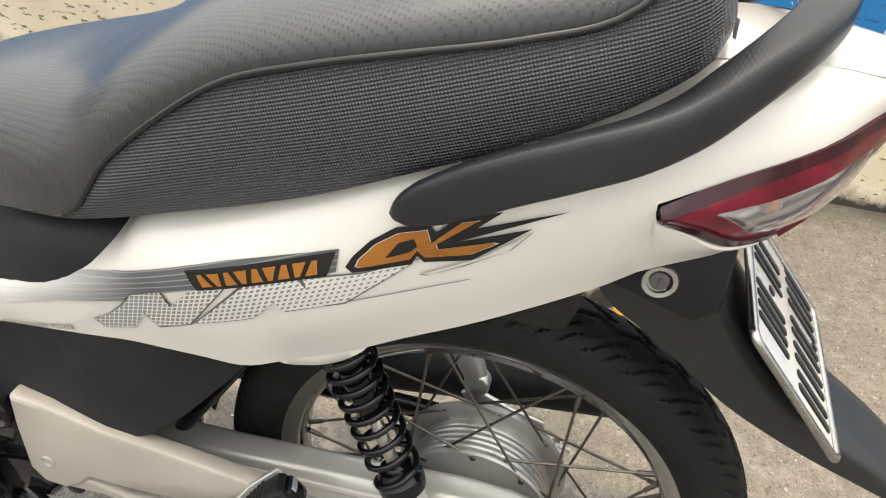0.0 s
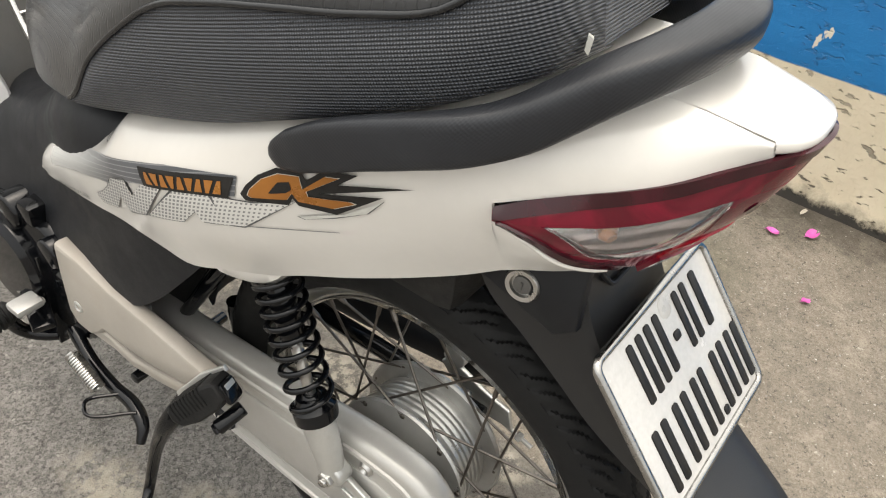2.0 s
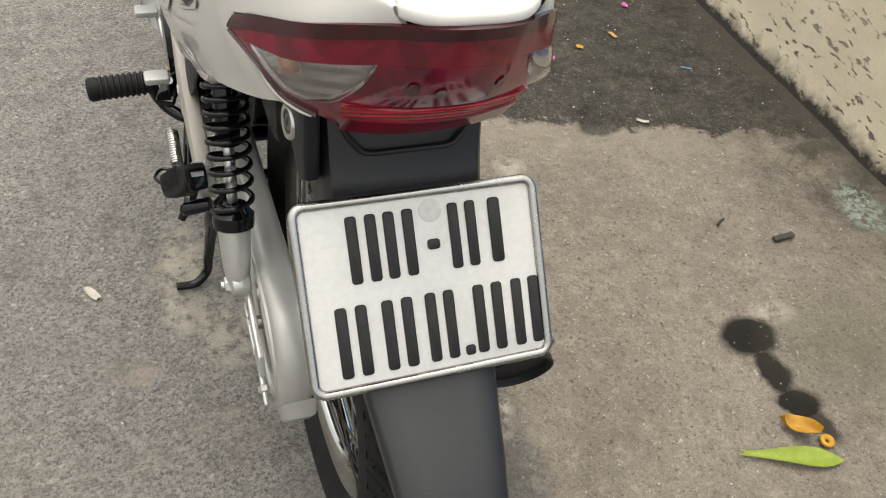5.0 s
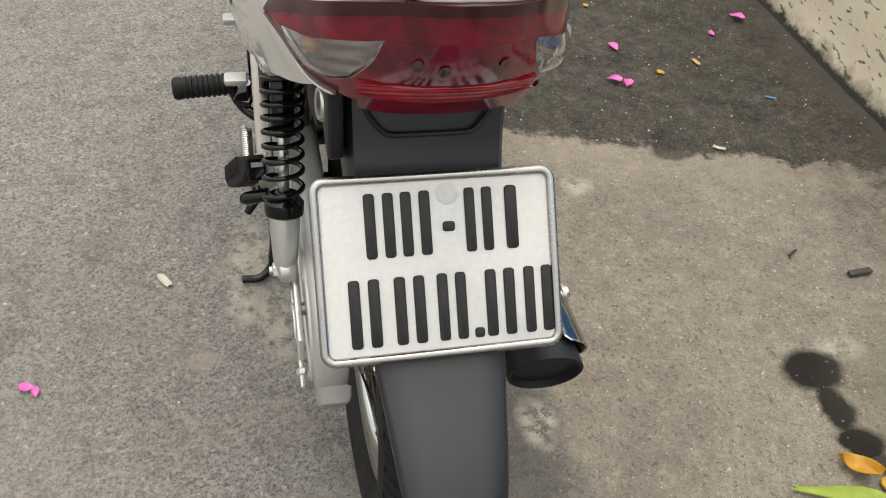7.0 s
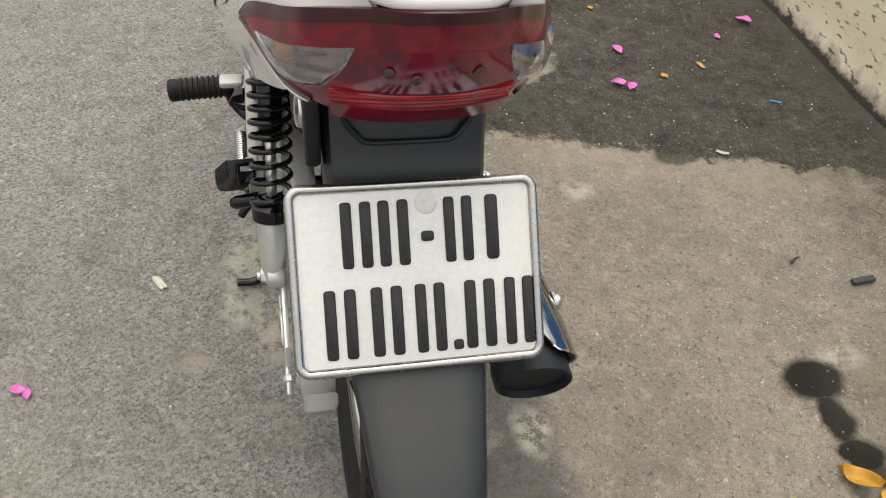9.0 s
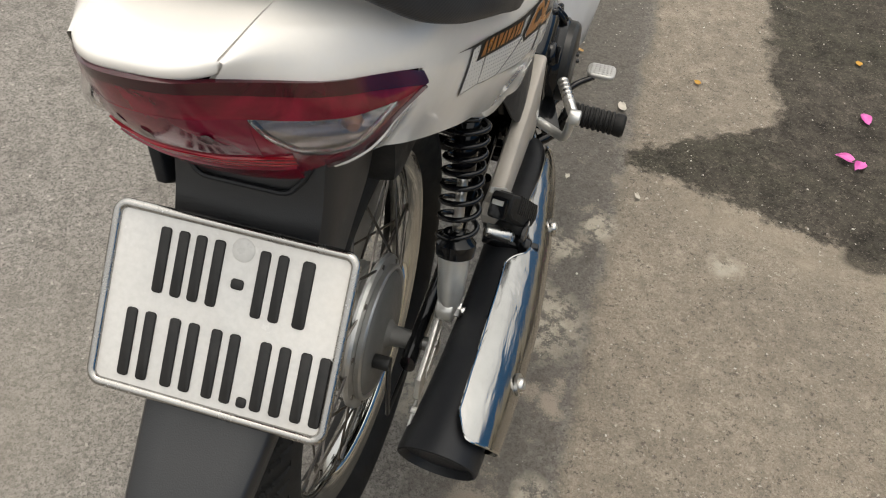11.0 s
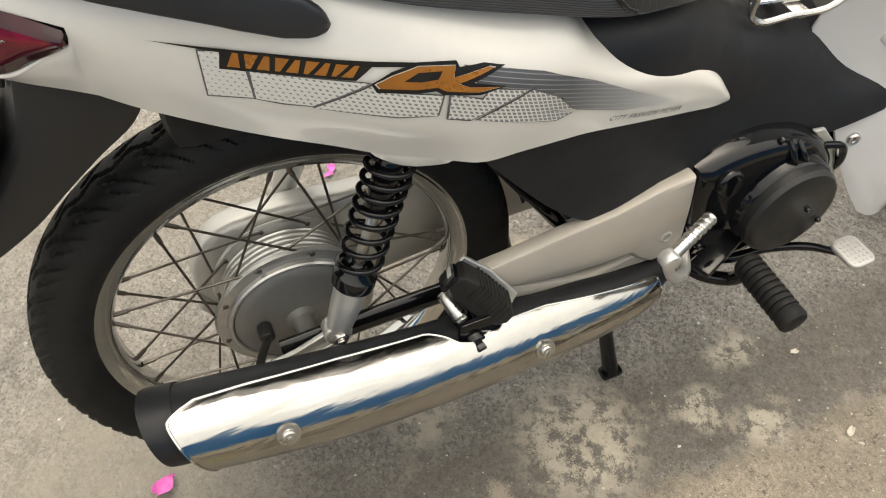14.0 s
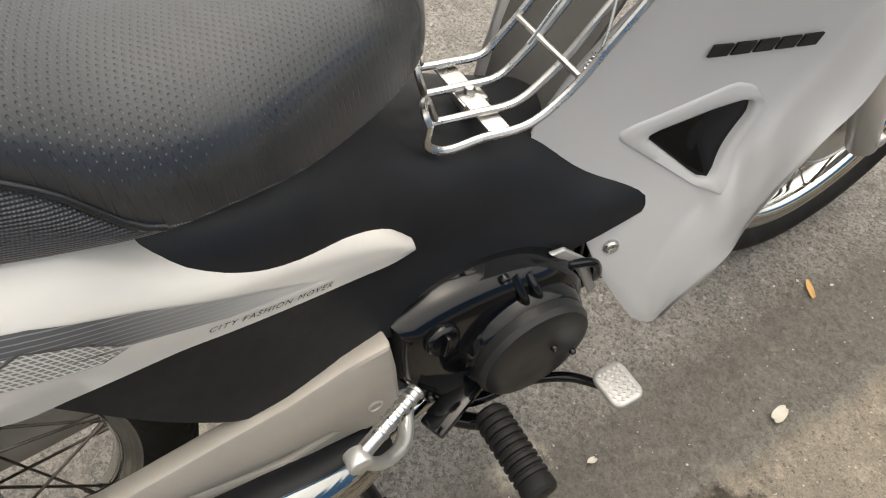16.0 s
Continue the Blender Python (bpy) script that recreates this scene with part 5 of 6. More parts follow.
# ---- swing arm, chain case, springs ----
for sign in (1, -1):
    swing = part("swing_arm", data("swing_arm", *join(tube([(sign * 0.078, 0.44, 0.315), (sign * 0.082, 0.30, 0.320), (sign * 0.084, 0.10, 0.325), (sign * 0.084, -0.035, 0.322)], 0.016, 12, 24, 0.6), rod((0, 0.44, 0.315), (sign * 0.095, 0.44, 0.315), 0.018)), GLOSS_BLACK), bike, "black tubular swing arm")
    part("chain_adjuster", data("chain_adjuster", *join(slab([(0.045, 0.350), (0.030, 0.362), (-0.020, 0.342), (-0.060, 0.333), (-0.068, 0.306), (-0.020, 0.304), (0.030, 0.334)], sign * 0.101, sign * 0.108, 0.0015), slab([(0.020, 0.338), (-0.010, 0.330), (-0.040, 0.326), (-0.044, 0.318), (-0.012, 0.317), (0.020, 0.329)], sign * 0.108, sign * 0.111, 0.001), rod((sign * 0.106, -0.03, 0.312), (sign * 0.106, -0.098, 0.292), 0.003, 8), rod((sign * 0.106, -0.075, 0.299), (sign * 0.106, -0.083, 0.2965), 0.0065, 6)), ALLOY), swing, "steel chain adjuster with a threaded rod")
    part("axle_nut", data("axle_nut", *join(rod((sign * 0.090, 0, 0.322), (sign * 0.113, 0, 0.322), 0.0085, 12), rod((sign * 0.104, 0, 0.322), (sign * 0.112, 0, 0.322), 0.013, 6)), STEEL), swing)
    lo, hi = np.array((sign * 0.115, 0.028, 0.366)), np.array((sign * 0.103, 0.122, 0.602))
    at = lambda k: lo + (hi - lo) * k
    shock = part("rear_spring", data("damper", *rod(at(0.66), at(0.93), 0.0135, 20), GLOSS_BLACK), bike, "black coil-over rear spring")
    part("bump_stop", data("bump_stop", *tube([at(0.30), at(0.35), at(0.39), at(0.405)], [0.016, 0.015, 0.012, 0.008], 16), GLOSS_BLACK), shock)
    part("damper_rod", data("damper_rod", *rod(at(0.28), at(0.68), 0.0062, 14), STEEL), shock, "bright damper rod")
    part("coil", data("coil", *coil(at(0.335), at(0.94), 0.0222, 0.0032, 8.6, 8, 20, 0.80), GLOSS_BLACK, 60), shock, "gloss black coil")
    part("spring_seat", data("spring_seat", *turned([(0, 0.018), (0.003, 0.0228), (0.010, 0.0236), (0.018, 0.0236), (0.022, 0.020), (0.030, 0.016)], at(0.275), hi - lo, 22), GLOSS_BLACK), shock)
    part("clevis", data("clevis", *join(tube([at(0.30), at(0.18), at(0.06), at(-0.03)], [0.0185, 0.0175, 0.0155, 0.012], 18, 12), rod(lo + (sign * -0.014, 0, 0), lo + (sign * 0.008, 0, 0), 0.016, 18)), ALLOY), shock, "cast alloy clevis")
    part("bolt", data("bolt", *join(rod(lo + (sign * 0.004, 0, 0), lo + (sign * 0.016, 0, 0), 0.0095, 6), rod(lo + (sign * 0.012, 0, 0), lo + (sign * 0.020, 0, 0), 0.0055, 10)), STEEL), shock)

CASE = [(0.460, 0.262), (0.475, 0.300), (0.460, 0.350), (0.400, 0.368), (0.250, 0.380), (0.100, 0.392), (-0.017, 0.402), (-0.063, 0.396), (-0.094, 0.366), (-0.108, 0.322), (-0.097, 0.274), (-0.067, 0.240), (-0.017, 0.226), (0.080, 0.226), (0.200, 0.236), (0.330, 0.248), (0.420, 0.250)]
CASE = [tuple(p) for p in cat(CASE + CASE[:1], 70)[:-1]]
case = part("chain_case", data("chain_case", *slab(CASE, -0.052, -0.092, 0.010), GREY_CASE, 35), bike, "silver-grey full chain case")
c = np.array((0.16, 0.312))
part("case_rim", data("case_rim", *tube([(-0.0915, *(c + (np.array(p) - c) * (0.93, 0.80))) for p in CASE], 0.0045, 8, closed=True), GREY_CASE), case)
part("case_flank", data("case_flank", *slab([tuple(c + (np.array(p) - c) * (0.84, 0.52)) for p in CASE], -0.089, -0.0945, 0.004), GREY_CASE), case)
part("case_tip", data("case_tip", *slab([(-0.078, 0.262), (-0.106, 0.300), (-0.114, 0.276), (-0.093, 0.238), (-0.052, 0.222), (-0.047, 0.235)], -0.050, -0.090, 0.006), GREY_CASE), case)
for y, z in ((0.366, 0.366), (0.002, 0.372), (-0.045, 0.245)):
    part("screw", data("screw", *turned([(0, 0.009), (0.006, 0.009), (0.009, 0.006), (0.006, 0.003)], (-0.088, y, z), (-1, 0, 0), 14), STEEL), case)

# a black disc added on the flank stands in for a dark round hole
part("case_hole", data("case_hole", *turned([(0, 0.0175), (0.004, 0.0172), (0.006, 0.015), (0.003, 0.012), (0.002, 0.004)], (-0.0905, 0.232, 0.262), (-1, 0, 0), 24), MATT_BLACK), case, "dark round hole in the case, made as a black disc")

# ---- centre stand and folded side stand ----
stand = part("centre_stand", data("centre_stand", *join(tube([(-0.095, 0.300, 0.250), (-0.114, 0.318, 0.210), (-0.122, 0.350, 0.135), (-0.130, 0.368, 0.060), (-0.138, 0.374, 0.016), (-0.152, 0.365, 0.0078), (-0.188, 0.362, 0.0075)], [0.015, 0.014, 0.011, 0.009, 0.0085, 0.008, 0.007], 12, 40), tube([(0.075, 0.405, 0.235), (0.086, 0.412, 0.150), (0.098, 0.424, 0.060), (0.106, 0.431, 0.012)], [0.012, 0.011, 0.011, 0.013], 12, 30), rod((-0.09, 0.47, 0.235), (0.09, 0.47, 0.235), 0.013), rod((-0.085, 0.445, 0.165), (0.088, 0.448, 0.165), 0.009)), GLOSS_BLACK), bike, "black tubular centre stand, let down")
part("foot", data("foot", *block((0.107, 0.431, 0.008), (0.022, 0.034, 0.014), 0.005), GLOSS_BLACK), stand)
part("stand_spring", data("stand_spring", *coil((-0.158, 0.455, 0.270), (-0.158, 0.405, 0.240), 0.0085, 0.0019, 15), STEEL), stand, "steel return spring")
side = part("side_stand", data("side_stand", *tube([(-0.125, 0.500, 0.262), (-0.135, 0.450, 0.242), (-0.140, 0.400, 0.234), (-0.143, 0.350, 0.232), (-0.152, 0.325, 0.224), (-0.164, 0.318, 0.206)], [0.010, 0.009, 0.009, 0.009, 0.010, 0.006], 12, 30), GLOSS_BLACK), bike, "black side stand, folded up")
part("loop", data("loop", *tube([(-0.142, 0.378, 0.238), (-0.184, 0.398, 0.240), (-0.192, 0.386, 0.240), (-0.150, 0.338, 0.238)], 0.0026, 8, 24), GLOSS_BLACK), side)


# ---- wheels ----
def tyre_mesh(radius, half, deep):
    """A tyre whose tread grooves are cut into its crown; its beads end at the rim's lips."""
    grow = lambda r: 0.224 + (r - 0.224) * (radius - 0.224) / 0.064
    side = [(0.020, 0.2235), (0.0305, 0.2315), (0.0385, 0.243), (0.041, 0.254), (0.0395, 0.265), (0.036, 0.2745), (0.029, 0.2815), (0.020, 0.2855), (0.010, 0.2874), (0, 0.288)]
    line = cat([(-x * half / 0.041, grow(r)) for x, r in side] + [(x * half / 0.041, grow(r)) for x, r in reversed(side[:-1])], 73)
    rows, n, count = [], 600, 40
    for i in range(n):
        th = 2 * np.pi * i / n
        ring = []
        for x, r in line:
            u = x / half
            cut = 0.0
            if r > grow(0.2600):
                phase = (i / n * count + 1.5 * abs(u) + (0.5 if u > 0 else 0)) % 1
                zig = abs((i / n * count) % 1 - 0.5) * 2
                if abs(u - 0.20 * (zig - 0.5)) < 0.055:
                    cut = deep
                elif 0.18 < abs(u) < 0.92 and phase < 0.22:
                    cut = deep
                elif 0.50 < abs(u) < 0.92 and 0.48 < phase < 0.64:
                    cut = deep * 0.8
            ring.append((x, (r - cut) * np.cos(th), (r - cut) * np.sin(th)))
        rows.append(ring)
    return grid(rows + [rows[0]])


def wheel(name, at, radius, half, drum, label):
    w = new(name)
    w.parent, w.location = bike, at
    tagged(w, label)
    part("tyre", data("tyre", *tyre_mesh(radius, half, 0.0034), TYRE, 35), w, "black tyre with a zigzag tread")
    prof = [(-0.021, 0.222), (-0.0235, 0.2265), (-0.0215, 0.229), (-0.018, 0.226), (-0.017, 0.214), (-0.009, 0.207), (0.009, 0.207), (0.017, 0.214), (0.018, 0.226), (0.0215, 0.229), (0.0235, 0.2265), (0.021, 0.222), (0.0195, 0.210), (0.010, 0.2035), (-0.010, 0.2035), (-0.0195, 0.210)]
    rows = [[(x, r * np.cos(a), r * np.sin(a)) for x, r in prof] for a in np.linspace(0, 2 * np.pi, 97)]
    part("rim", data("rim", *grid(rows, True), CHROME, 50), w, "chromed steel rim")
    part("hub", data("hub", *turned([(-0.060, 0.020), (-0.052, 0.045), (-0.037, 0.062), (-0.034, 0.087), (-0.031, 0.0885), (-0.028, 0.087), (-0.025, 0.074), (-0.021, 0.0798), (-0.020, 0.0815), (-0.017, 0.0815), (-0.016, 0.0785), (-0.013, 0.0785), (-0.012, 0.0815), (-0.009, 0.0815), (-0.008, 0.0785), (-0.006, 0.0785), (-0.005, 0.0815), (-0.002, 0.0815), (-0.001, 0.0785), (0.002, 0.0785), (0.003, 0.0815), (0.006, 0.0815), (0.007, 0.0785), (0.009, 0.0785), (0.010, 0.0815), (0.013, 0.0815), (0.014, 0.0785), (0.018, 0.0785), (0.023, 0.078), (0.0245, 0.096), (0.028, 0.098), (0.032, 0.096), (0.034, 0.079), (0.040, 0.066)], (0, 0, 0), (1, 0, 0), 56), DULL_ALLOY, 35), w, "ribbed cast alloy drum hub")
    part("drum_cover", data("drum_cover", *turned([(0.0, 0.0780), (0.003, 0.0778), (0.006, 0.074), (0.008, 0.066), (0.010, 0.032), (0.012, 0.019), (0.018, 0.0135), (0.030, 0.012), (0.052, 0.012)], (0.036, 0, 0), (1, 0, 0), 48), DRUM_GREY if drum else ALLOY, 35), w, "grey drum cover")
    part("drum_lip", data("drum_lip", *turned([(0.0, 0.0850), (0.0055, 0.0848), (0.0075, 0.0830), (0.0075, 0.0805), (0.0050, 0.0785), (0.0, 0.0788)], (0.034, 0, 0), (1, 0, 0), 56), DULL_ALLOY, 35), w, "turned alloy lip round the drum")
    if drum:
        part("brake_arm", data("brake_arm", *join(rod((0.045, -0.045, 0.005), (0.066, -0.045, 0.005), 0.009, 14), tube([(0.064, -0.045, 0.005), (0.068, -0.062, -0.03), (0.070, -0.07, -0.06)], 0.006, 10, 10, 0.5), rod((0.070, -0.07, -0.06), (0.070, 0.12, -0.075), 0.003, 8)), DARK_COVER), w, "rear brake arm and rod")
    # spokes: nine of each lean on each flange
    for side_x, base_r in ((-0.031, 0.082), (0.029, 0.090)):
        for lean in (1, -1):
            a0 = 0.0
            a1 = lean * radians(52)
            p = np.array((side_x + 0.003 * lean, base_r * np.cos(a0), base_r * np.sin(a0)))
            q = np.array((side_x * 0.25, 0.2035 * np.cos(a1), 0.2035 * np.sin(a1)))
            d = (q - p) / np.linalg.norm(q - p)
            piece = join(tube([p, q], 0.00165, 6), tube([q - d * 0.016, q], 0.0029, 6), rod(p - np.array((0.003 * lean, 0, 0)), p + np.array((0.002 * lean, 0, 0)), 0.0035, 8))
            me = data("spoke", *piece, SPOKE_STEEL)
            for k in range(9):
                s = part("spoke", me, w)
                s.rotation_euler = (radians(40 * k + (20 if lean > 0 else 8) + (10 if side_x > 0 else 0)), 0, 0)
    return w


wheel("rear_wheel", (0, 0, 0.322), 0.288, 0.041, True, "wire-spoked rear wheel")
wheel("front_wheel", (0, 1.224, 0.279), 0.279, 0.036, False, "wire-spoked front wheel")
for sign in (1, -1):
    part("fork_leg", data("fork_leg", *join(rod((sign * 0.075, 1.224, 0.255), (sign * 0.080, 1.125, 0.480), 0.022, 18), rod((sign * 0.080, 1.13, 0.47), (sign * 0.085, 0.98, 0.80), 0.0155, 16), rod((sign * 0.06, 1.224, 0.279), (sign * 0.10, 1.224, 0.279), 0.010, 12)), GREY_CASE), bike, "grey front fork leg")
arc = [(1.224 + 0.297 * np.cos(a), 0.279 + 0.297 * np.sin(a)) for a in np.linspace(radians(60), radians(178), 26)]
part("front_mudguard", data("front_mudguard", *shell([[(-0.05, 1.224 + (y - 1.224) * 0.9, 0.279 + (z - 0.279) * 0.9), (-0.045, y, z), (-0.015, 1.224 + (y - 1.224) * 1.02, 0.279 + (z - 0.279) * 1.02), (0.015, 1.224 + (y - 1.224) * 1.02, 0.279 + (z - 0.279) * 1.02), (0.045, y, z), (0.05, 1.224 + (y - 1.224) * 0.9, 0.279 + (z - 0.279) * 0.9)] for y, z in arc[:18]], 0.003), WHITE), bike)


# ---- decals on the side covers ----
def decal(name, pts, mat, sign, lift=0.0008, hole=None):
    """A thin print that follows the flank, cut to an outline of (y, z)."""
    bm = bmesh.new()
    vs = [bm.verts.new((0, y, z)) for y, z in pts]
    es = [bm.edges.new((a, b)) for a, b in zip(vs, vs[1:] + vs[:1])]
    if hole:
        hs = [bm.verts.new((0, y, z)) for y, z in hole]
        es += [bm.edges.new((a, b)) for a, b in zip(hs, hs[1:] + hs[:1])]
    bmesh.ops.triangle_fill(bm, edges=es, use_beauty=True, normal=(1, 0, 0))
    for _ in range(3):
        long = [e for e in bm.edges if e.calc_length() > 0.010]
        if long:
            bmesh.ops.subdivide_edges(bm, edges=long, cuts=1)
            bmesh.ops.triangulate(bm, faces=[f for f in bm.faces if len(f.verts) > 4])
    bm.verts.index_update()
    verts = [(sign * (flank_x(v.co.y, v.co.z) + lift + 0.0006), v.co.y, v.co.z) for v in bm.verts]
    faces = [tuple(v.index for v in f.verts) for f in bm.faces]
    bm.free()
    part(name, data(name, verts, faces, mat, 80), covers[sign])


def letters(text, a, b, sign, lift=0.0010):
    """A line of small print along the flank, from a to b, each an (y, z)."""
    curve = bpy.data.curves.new("print", "FONT")
    curve.body, curve.size, curve.shear, curve.space_character = text, 1.0, 0.25, 1.25
    ob = bpy.data.objects.new("print", curve)
    scene.collection.objects.link(ob)
    me = bpy.data.meshes.new_from_object(ob.evaluated_get(bpy.context.evaluated_depsgraph_get()))
    bpy.data.objects.remove(ob)
    a, b = np.array(a), np.array(b)
    wide = max(v.co.x for v in me.vertices)
    k = np.linalg.norm(b - a) / wide
    along = (b - a) / np.linalg.norm(b - a)
    up = np.array((-along[1], along[0])) * np.sign(along[0])
    verts = []
    for v in me.vertices:
        y, z = a + along * v.co.x * k + up * v.co.y * k * 1.1
        verts.append((sign * (flank_x(y, z) + lift), y, z))
    faces = [tuple(f.vertices) for f in me.polygons]
    bpy.data.meshes.remove(me)
    part("small_print", data("small_print", verts, faces, INK, 80), covers[sign], "small black slogan")


def outlined(name, pts, mat, sign, lift):
    """A block of print with a thin dark edge."""
    m = np.mean(pts, axis=0)
    decal("dark_outline", [tuple(m + (np.array(p) - m) * (1 + 0.0020 / (np.linalg.norm(np.array(p) - m) + 1e-6))) for p in pts], INK_GREY, sign, lift)
    decal(name, pts, mat, sign, lift + 0.0004)


def wedges(a, b, c, d, count, mat, sign, lift, gap=0.012):
    """Slanted blocks in a strip between the lines a-b and c-d, wide and narrow by turns."""
    a, b, c, d = (np.array(p, float) for p in (a, b, c, d))
    for k in range(count):
        k0, k1 = k / count, (k + 1) / count - gap
        e = 0.03 if k % 2 else -0.0
        f = 0.0 if k % 2 else 0.03
        quad = [a + (b - a) * (k0 + e), a + (b - a) * (k1 - e), c + (d - c) * (k1 - f), c + (d - c) * (k0 + f)]
        decal("orange_wedge", [tuple(p) for p in quad], mat, sign, lift)


# right flank
decal("grey_swoosh", [(0.165, 0.7085), (0.196, 0.697), (0.238, 0.6795), (0.294, 0.6475), (0.355, 0.6055), (0.418, 0.5625), (0.339, 0.5885), (0.280, 0.616), (0.270, 0.626), (0.250, 0.648), (0.228, 0.664), (0.180, 0.680)], SWOOSH, 1, 0.0006)
decal("dark_tail", [(-0.0585, 0.7785), (-0.012, 0.763), (0.086, 0.7325), (0.157, 0.7125), (0.157, 0.7095), (0.086, 0.7275), (-0.012, 0.7595)], INK, 1, 0.0012)
outlined("halftone_block", [(-0.0274, 0.7635), (-0.0126, 0.7608), (-0.0157, 0.7458), (0.0009, 0.7395), (0.0024, 0.7112), (-0.0288, 0.7191)], HALFTONE, 1, 0.0007)
outlined("halftone_block", [(0.0035, 0.739), (0.0354, 0.7282), (0.0884, 0.7112), (0.0444, 0.6947), (0.0239, 0.7013), (0.004, 0.710)], HALFTONE, 1, 0.0007)
outlined("halftone_block", [(0.0905, 0.7085), (0.1095, 0.696), (0.1461, 0.6845), (0.1419, 0.6619), (0.1091, 0.6689), (0.045, 0.692)], HALFTONE, 1, 0.0007)
outlined("halftone_block", [(0.1532, 0.6838), (0.1701, 0.6761), (0.1802, 0.670), (0.1872, 0.680), (0.2054, 0.673), (0.222, 0.6665), (0.1718, 0.6485), (0.1518, 0.6557)], HALFTONE, 1, 0.0007)
outlined("halftone_block", [(0.2275, 0.6649), (0.2559, 0.6443), (0.2757, 0.6194), (0.2434, 0.6322), (0.2765, 0.6153), (0.2588, 0.6122), (0.1769, 0.6463)], HALFTONE, 1, 0.0007)
decal("dark_band", [(-0.0130, 0.7635), (-0.0165, 0.7455), (0.0785, 0.7165), (0.0930, 0.7275)], INK, 1, 0.0015)
wedges((-0.0110, 0.7470), (0.0770, 0.7200), (-0.0080, 0.7600), (0.0860, 0.7285), 9, BRASS_ORANGE, 1, 0.0020)
ALPHA_R = [(0.0927, 0.7102), (0.1063, 0.7151), (0.1272, 0.7182), (0.1571, 0.7111), (0.1550, 0.7010), (0.1859, 0.7019), (0.1908, 0.6994), (0.1590, 0.6940), (0.1675, 0.6885), (0.1948, 0.6806), (0.1748, 0.6809), (0.1484, 0.6893), (0.1415, 0.6951), (0.1254, 0.6969), (0.0958, 0.7050)]
decal("dark_outline", [(0.0890, 0.7107), (0.1060, 0.7185), (0.1275, 0.7214), (0.1590, 0.7142), (0.1612, 0.7083), (0.1820, 0.7058), (0.2010, 0.6980), (0.1720, 0.6912), (0.2010, 0.6791), (0.1774, 0.6768), (0.1461, 0.6856), (0.1405, 0.6912), (0.1253, 0.6926), (0.0930, 0.7010)], INK, 1, 0.0017)
decal("pale_outline", [tuple(np.array((0.14, 0.70)) + (np.array(p) - (0.14, 0.70)) * 1.025) for p in ALPHA_R], FOIL_SILVER, 1, 0.0020)
decal("orange_sweep", ALPHA_R, BRASS_ORANGE, 1, 0.0023)
decal("dark_gap", [(0.1147, 0.7078), (0.1265, 0.7131), (0.1463, 0.7094), (0.1419, 0.7031), (0.1281, 0.7040)], INK, 1, 0.0026)
letters("CITY FASHION MOVER", (0.3253, 0.5790), (0.4240, 0.5460), 1)
# left flank
decal("grey_swoosh", [(0.101, 0.732), (0.187, 0.7036), (0.2946, 0.659), (0.369, 0.622), (0.440, 0.586), (0.445, 0.561), (0.368, 0.599), (0.292, 0.6283), (0.270, 0.645), (0.220, 0.668), (0.150, 0.694), (0.103, 0.712)], SWOOSH, -1, 0.0006)
outlined("halftone_block", [(0.3299, 0.5919), (0.3097, 0.6068), (0.2938, 0.6225), (0.280, 0.6407), (0.2494, 0.6563), (0.2428, 0.6415), (0.2195, 0.6681), (0.188, 0.682), (0.2288, 0.6259), (0.2623, 0.6094), (0.2722, 0.6221), (0.2879, 0.5975), (0.3203, 0.5839)], HALFTONE, -1, 0.0007)
outlined("halftone_block", [(0.2235, 0.6285), (0.1735, 0.6853), (0.1315, 0.7000), (0.1140, 0.6755), (0.1459, 0.6638), (0.1511, 0.6733), (0.1696, 0.6514)], HALFTONE, -1, 0.0007)
outlined("halftone_block", [(0.1274, 0.7013), (0.0841, 0.7140), (0.0450, 0.7326), (0.0978, 0.6824), (0.1185, 0.6745), (0.1242, 0.6877)], HALFTONE, -1, 0.0007)
outlined("halftone_block", [(0.0429, 0.7188), (0.0032, 0.7382), (-0.0284, 0.7637), (-0.0151, 0.7466), (0.0105, 0.7319), (0.0371, 0.7181)], FOIL_SILVER, -1, 0.0007)
decal("thin_line", [(0.0978, 0.6830), (0.0099, 0.7158), (0.0099, 0.7150), (0.0978, 0.6820)], FOIL_GREY, -1, 0.0007)
decal("dark_band", [(0.2230, 0.6855), (0.1030, 0.7300), (0.1095, 0.7080), (0.2130, 0.6705)], INK, -1, 0.0015)
wedges((0.2070, 0.6760), (0.1150, 0.7090), (0.2150, 0.6845), (0.1120, 0.7225), 9, BRASS_ORANGE, -1, 0.0020)
ALPHA_L = [(0.0881, 0.7207), (0.0858, 0.7275), (0.0747, 0.7416), (0.0595, 0.7527), (0.0402, 0.7585), (0.0368, 0.7485), (0.0185, 0.7670), (0.0065, 0.7704), (0.0334, 0.7480), (0.0320, 0.7438), (-0.0033, 0.7537), (-0.0071, 0.7532), (0.0110, 0.7412), (0.0404, 0.7357), (0.0460, 0.7411), (0.0507, 0.7329), (0.0841, 0.7203)]
decal("dark_outline", [(0.0960, 0.7186), (0.0905, 0.7291), (0.0790, 0.7432), (0.0618, 0.7567), (0.0385, 0.7630), (0.0340, 0.7572), (0.0200, 0.7715), (-0.0085, 0.7789), (0.0070, 0.7645), (-0.0522, 0.7849), (0.0215, 0.7507), (-0.0290, 0.7682), (0.0089, 0.7358), (0.0411, 0.7310), (0.0459, 0.7362), (0.0495, 0.7280), (0.0910, 0.7142)], INK, -1, 0.0017)
decal("pale_outline", [tuple(np.array((0.05, 0.74)) + (np.array(p) - (0.05, 0.74)) * 1.025) for p in ALPHA_L], FOIL_SILVER, -1, 0.0020)
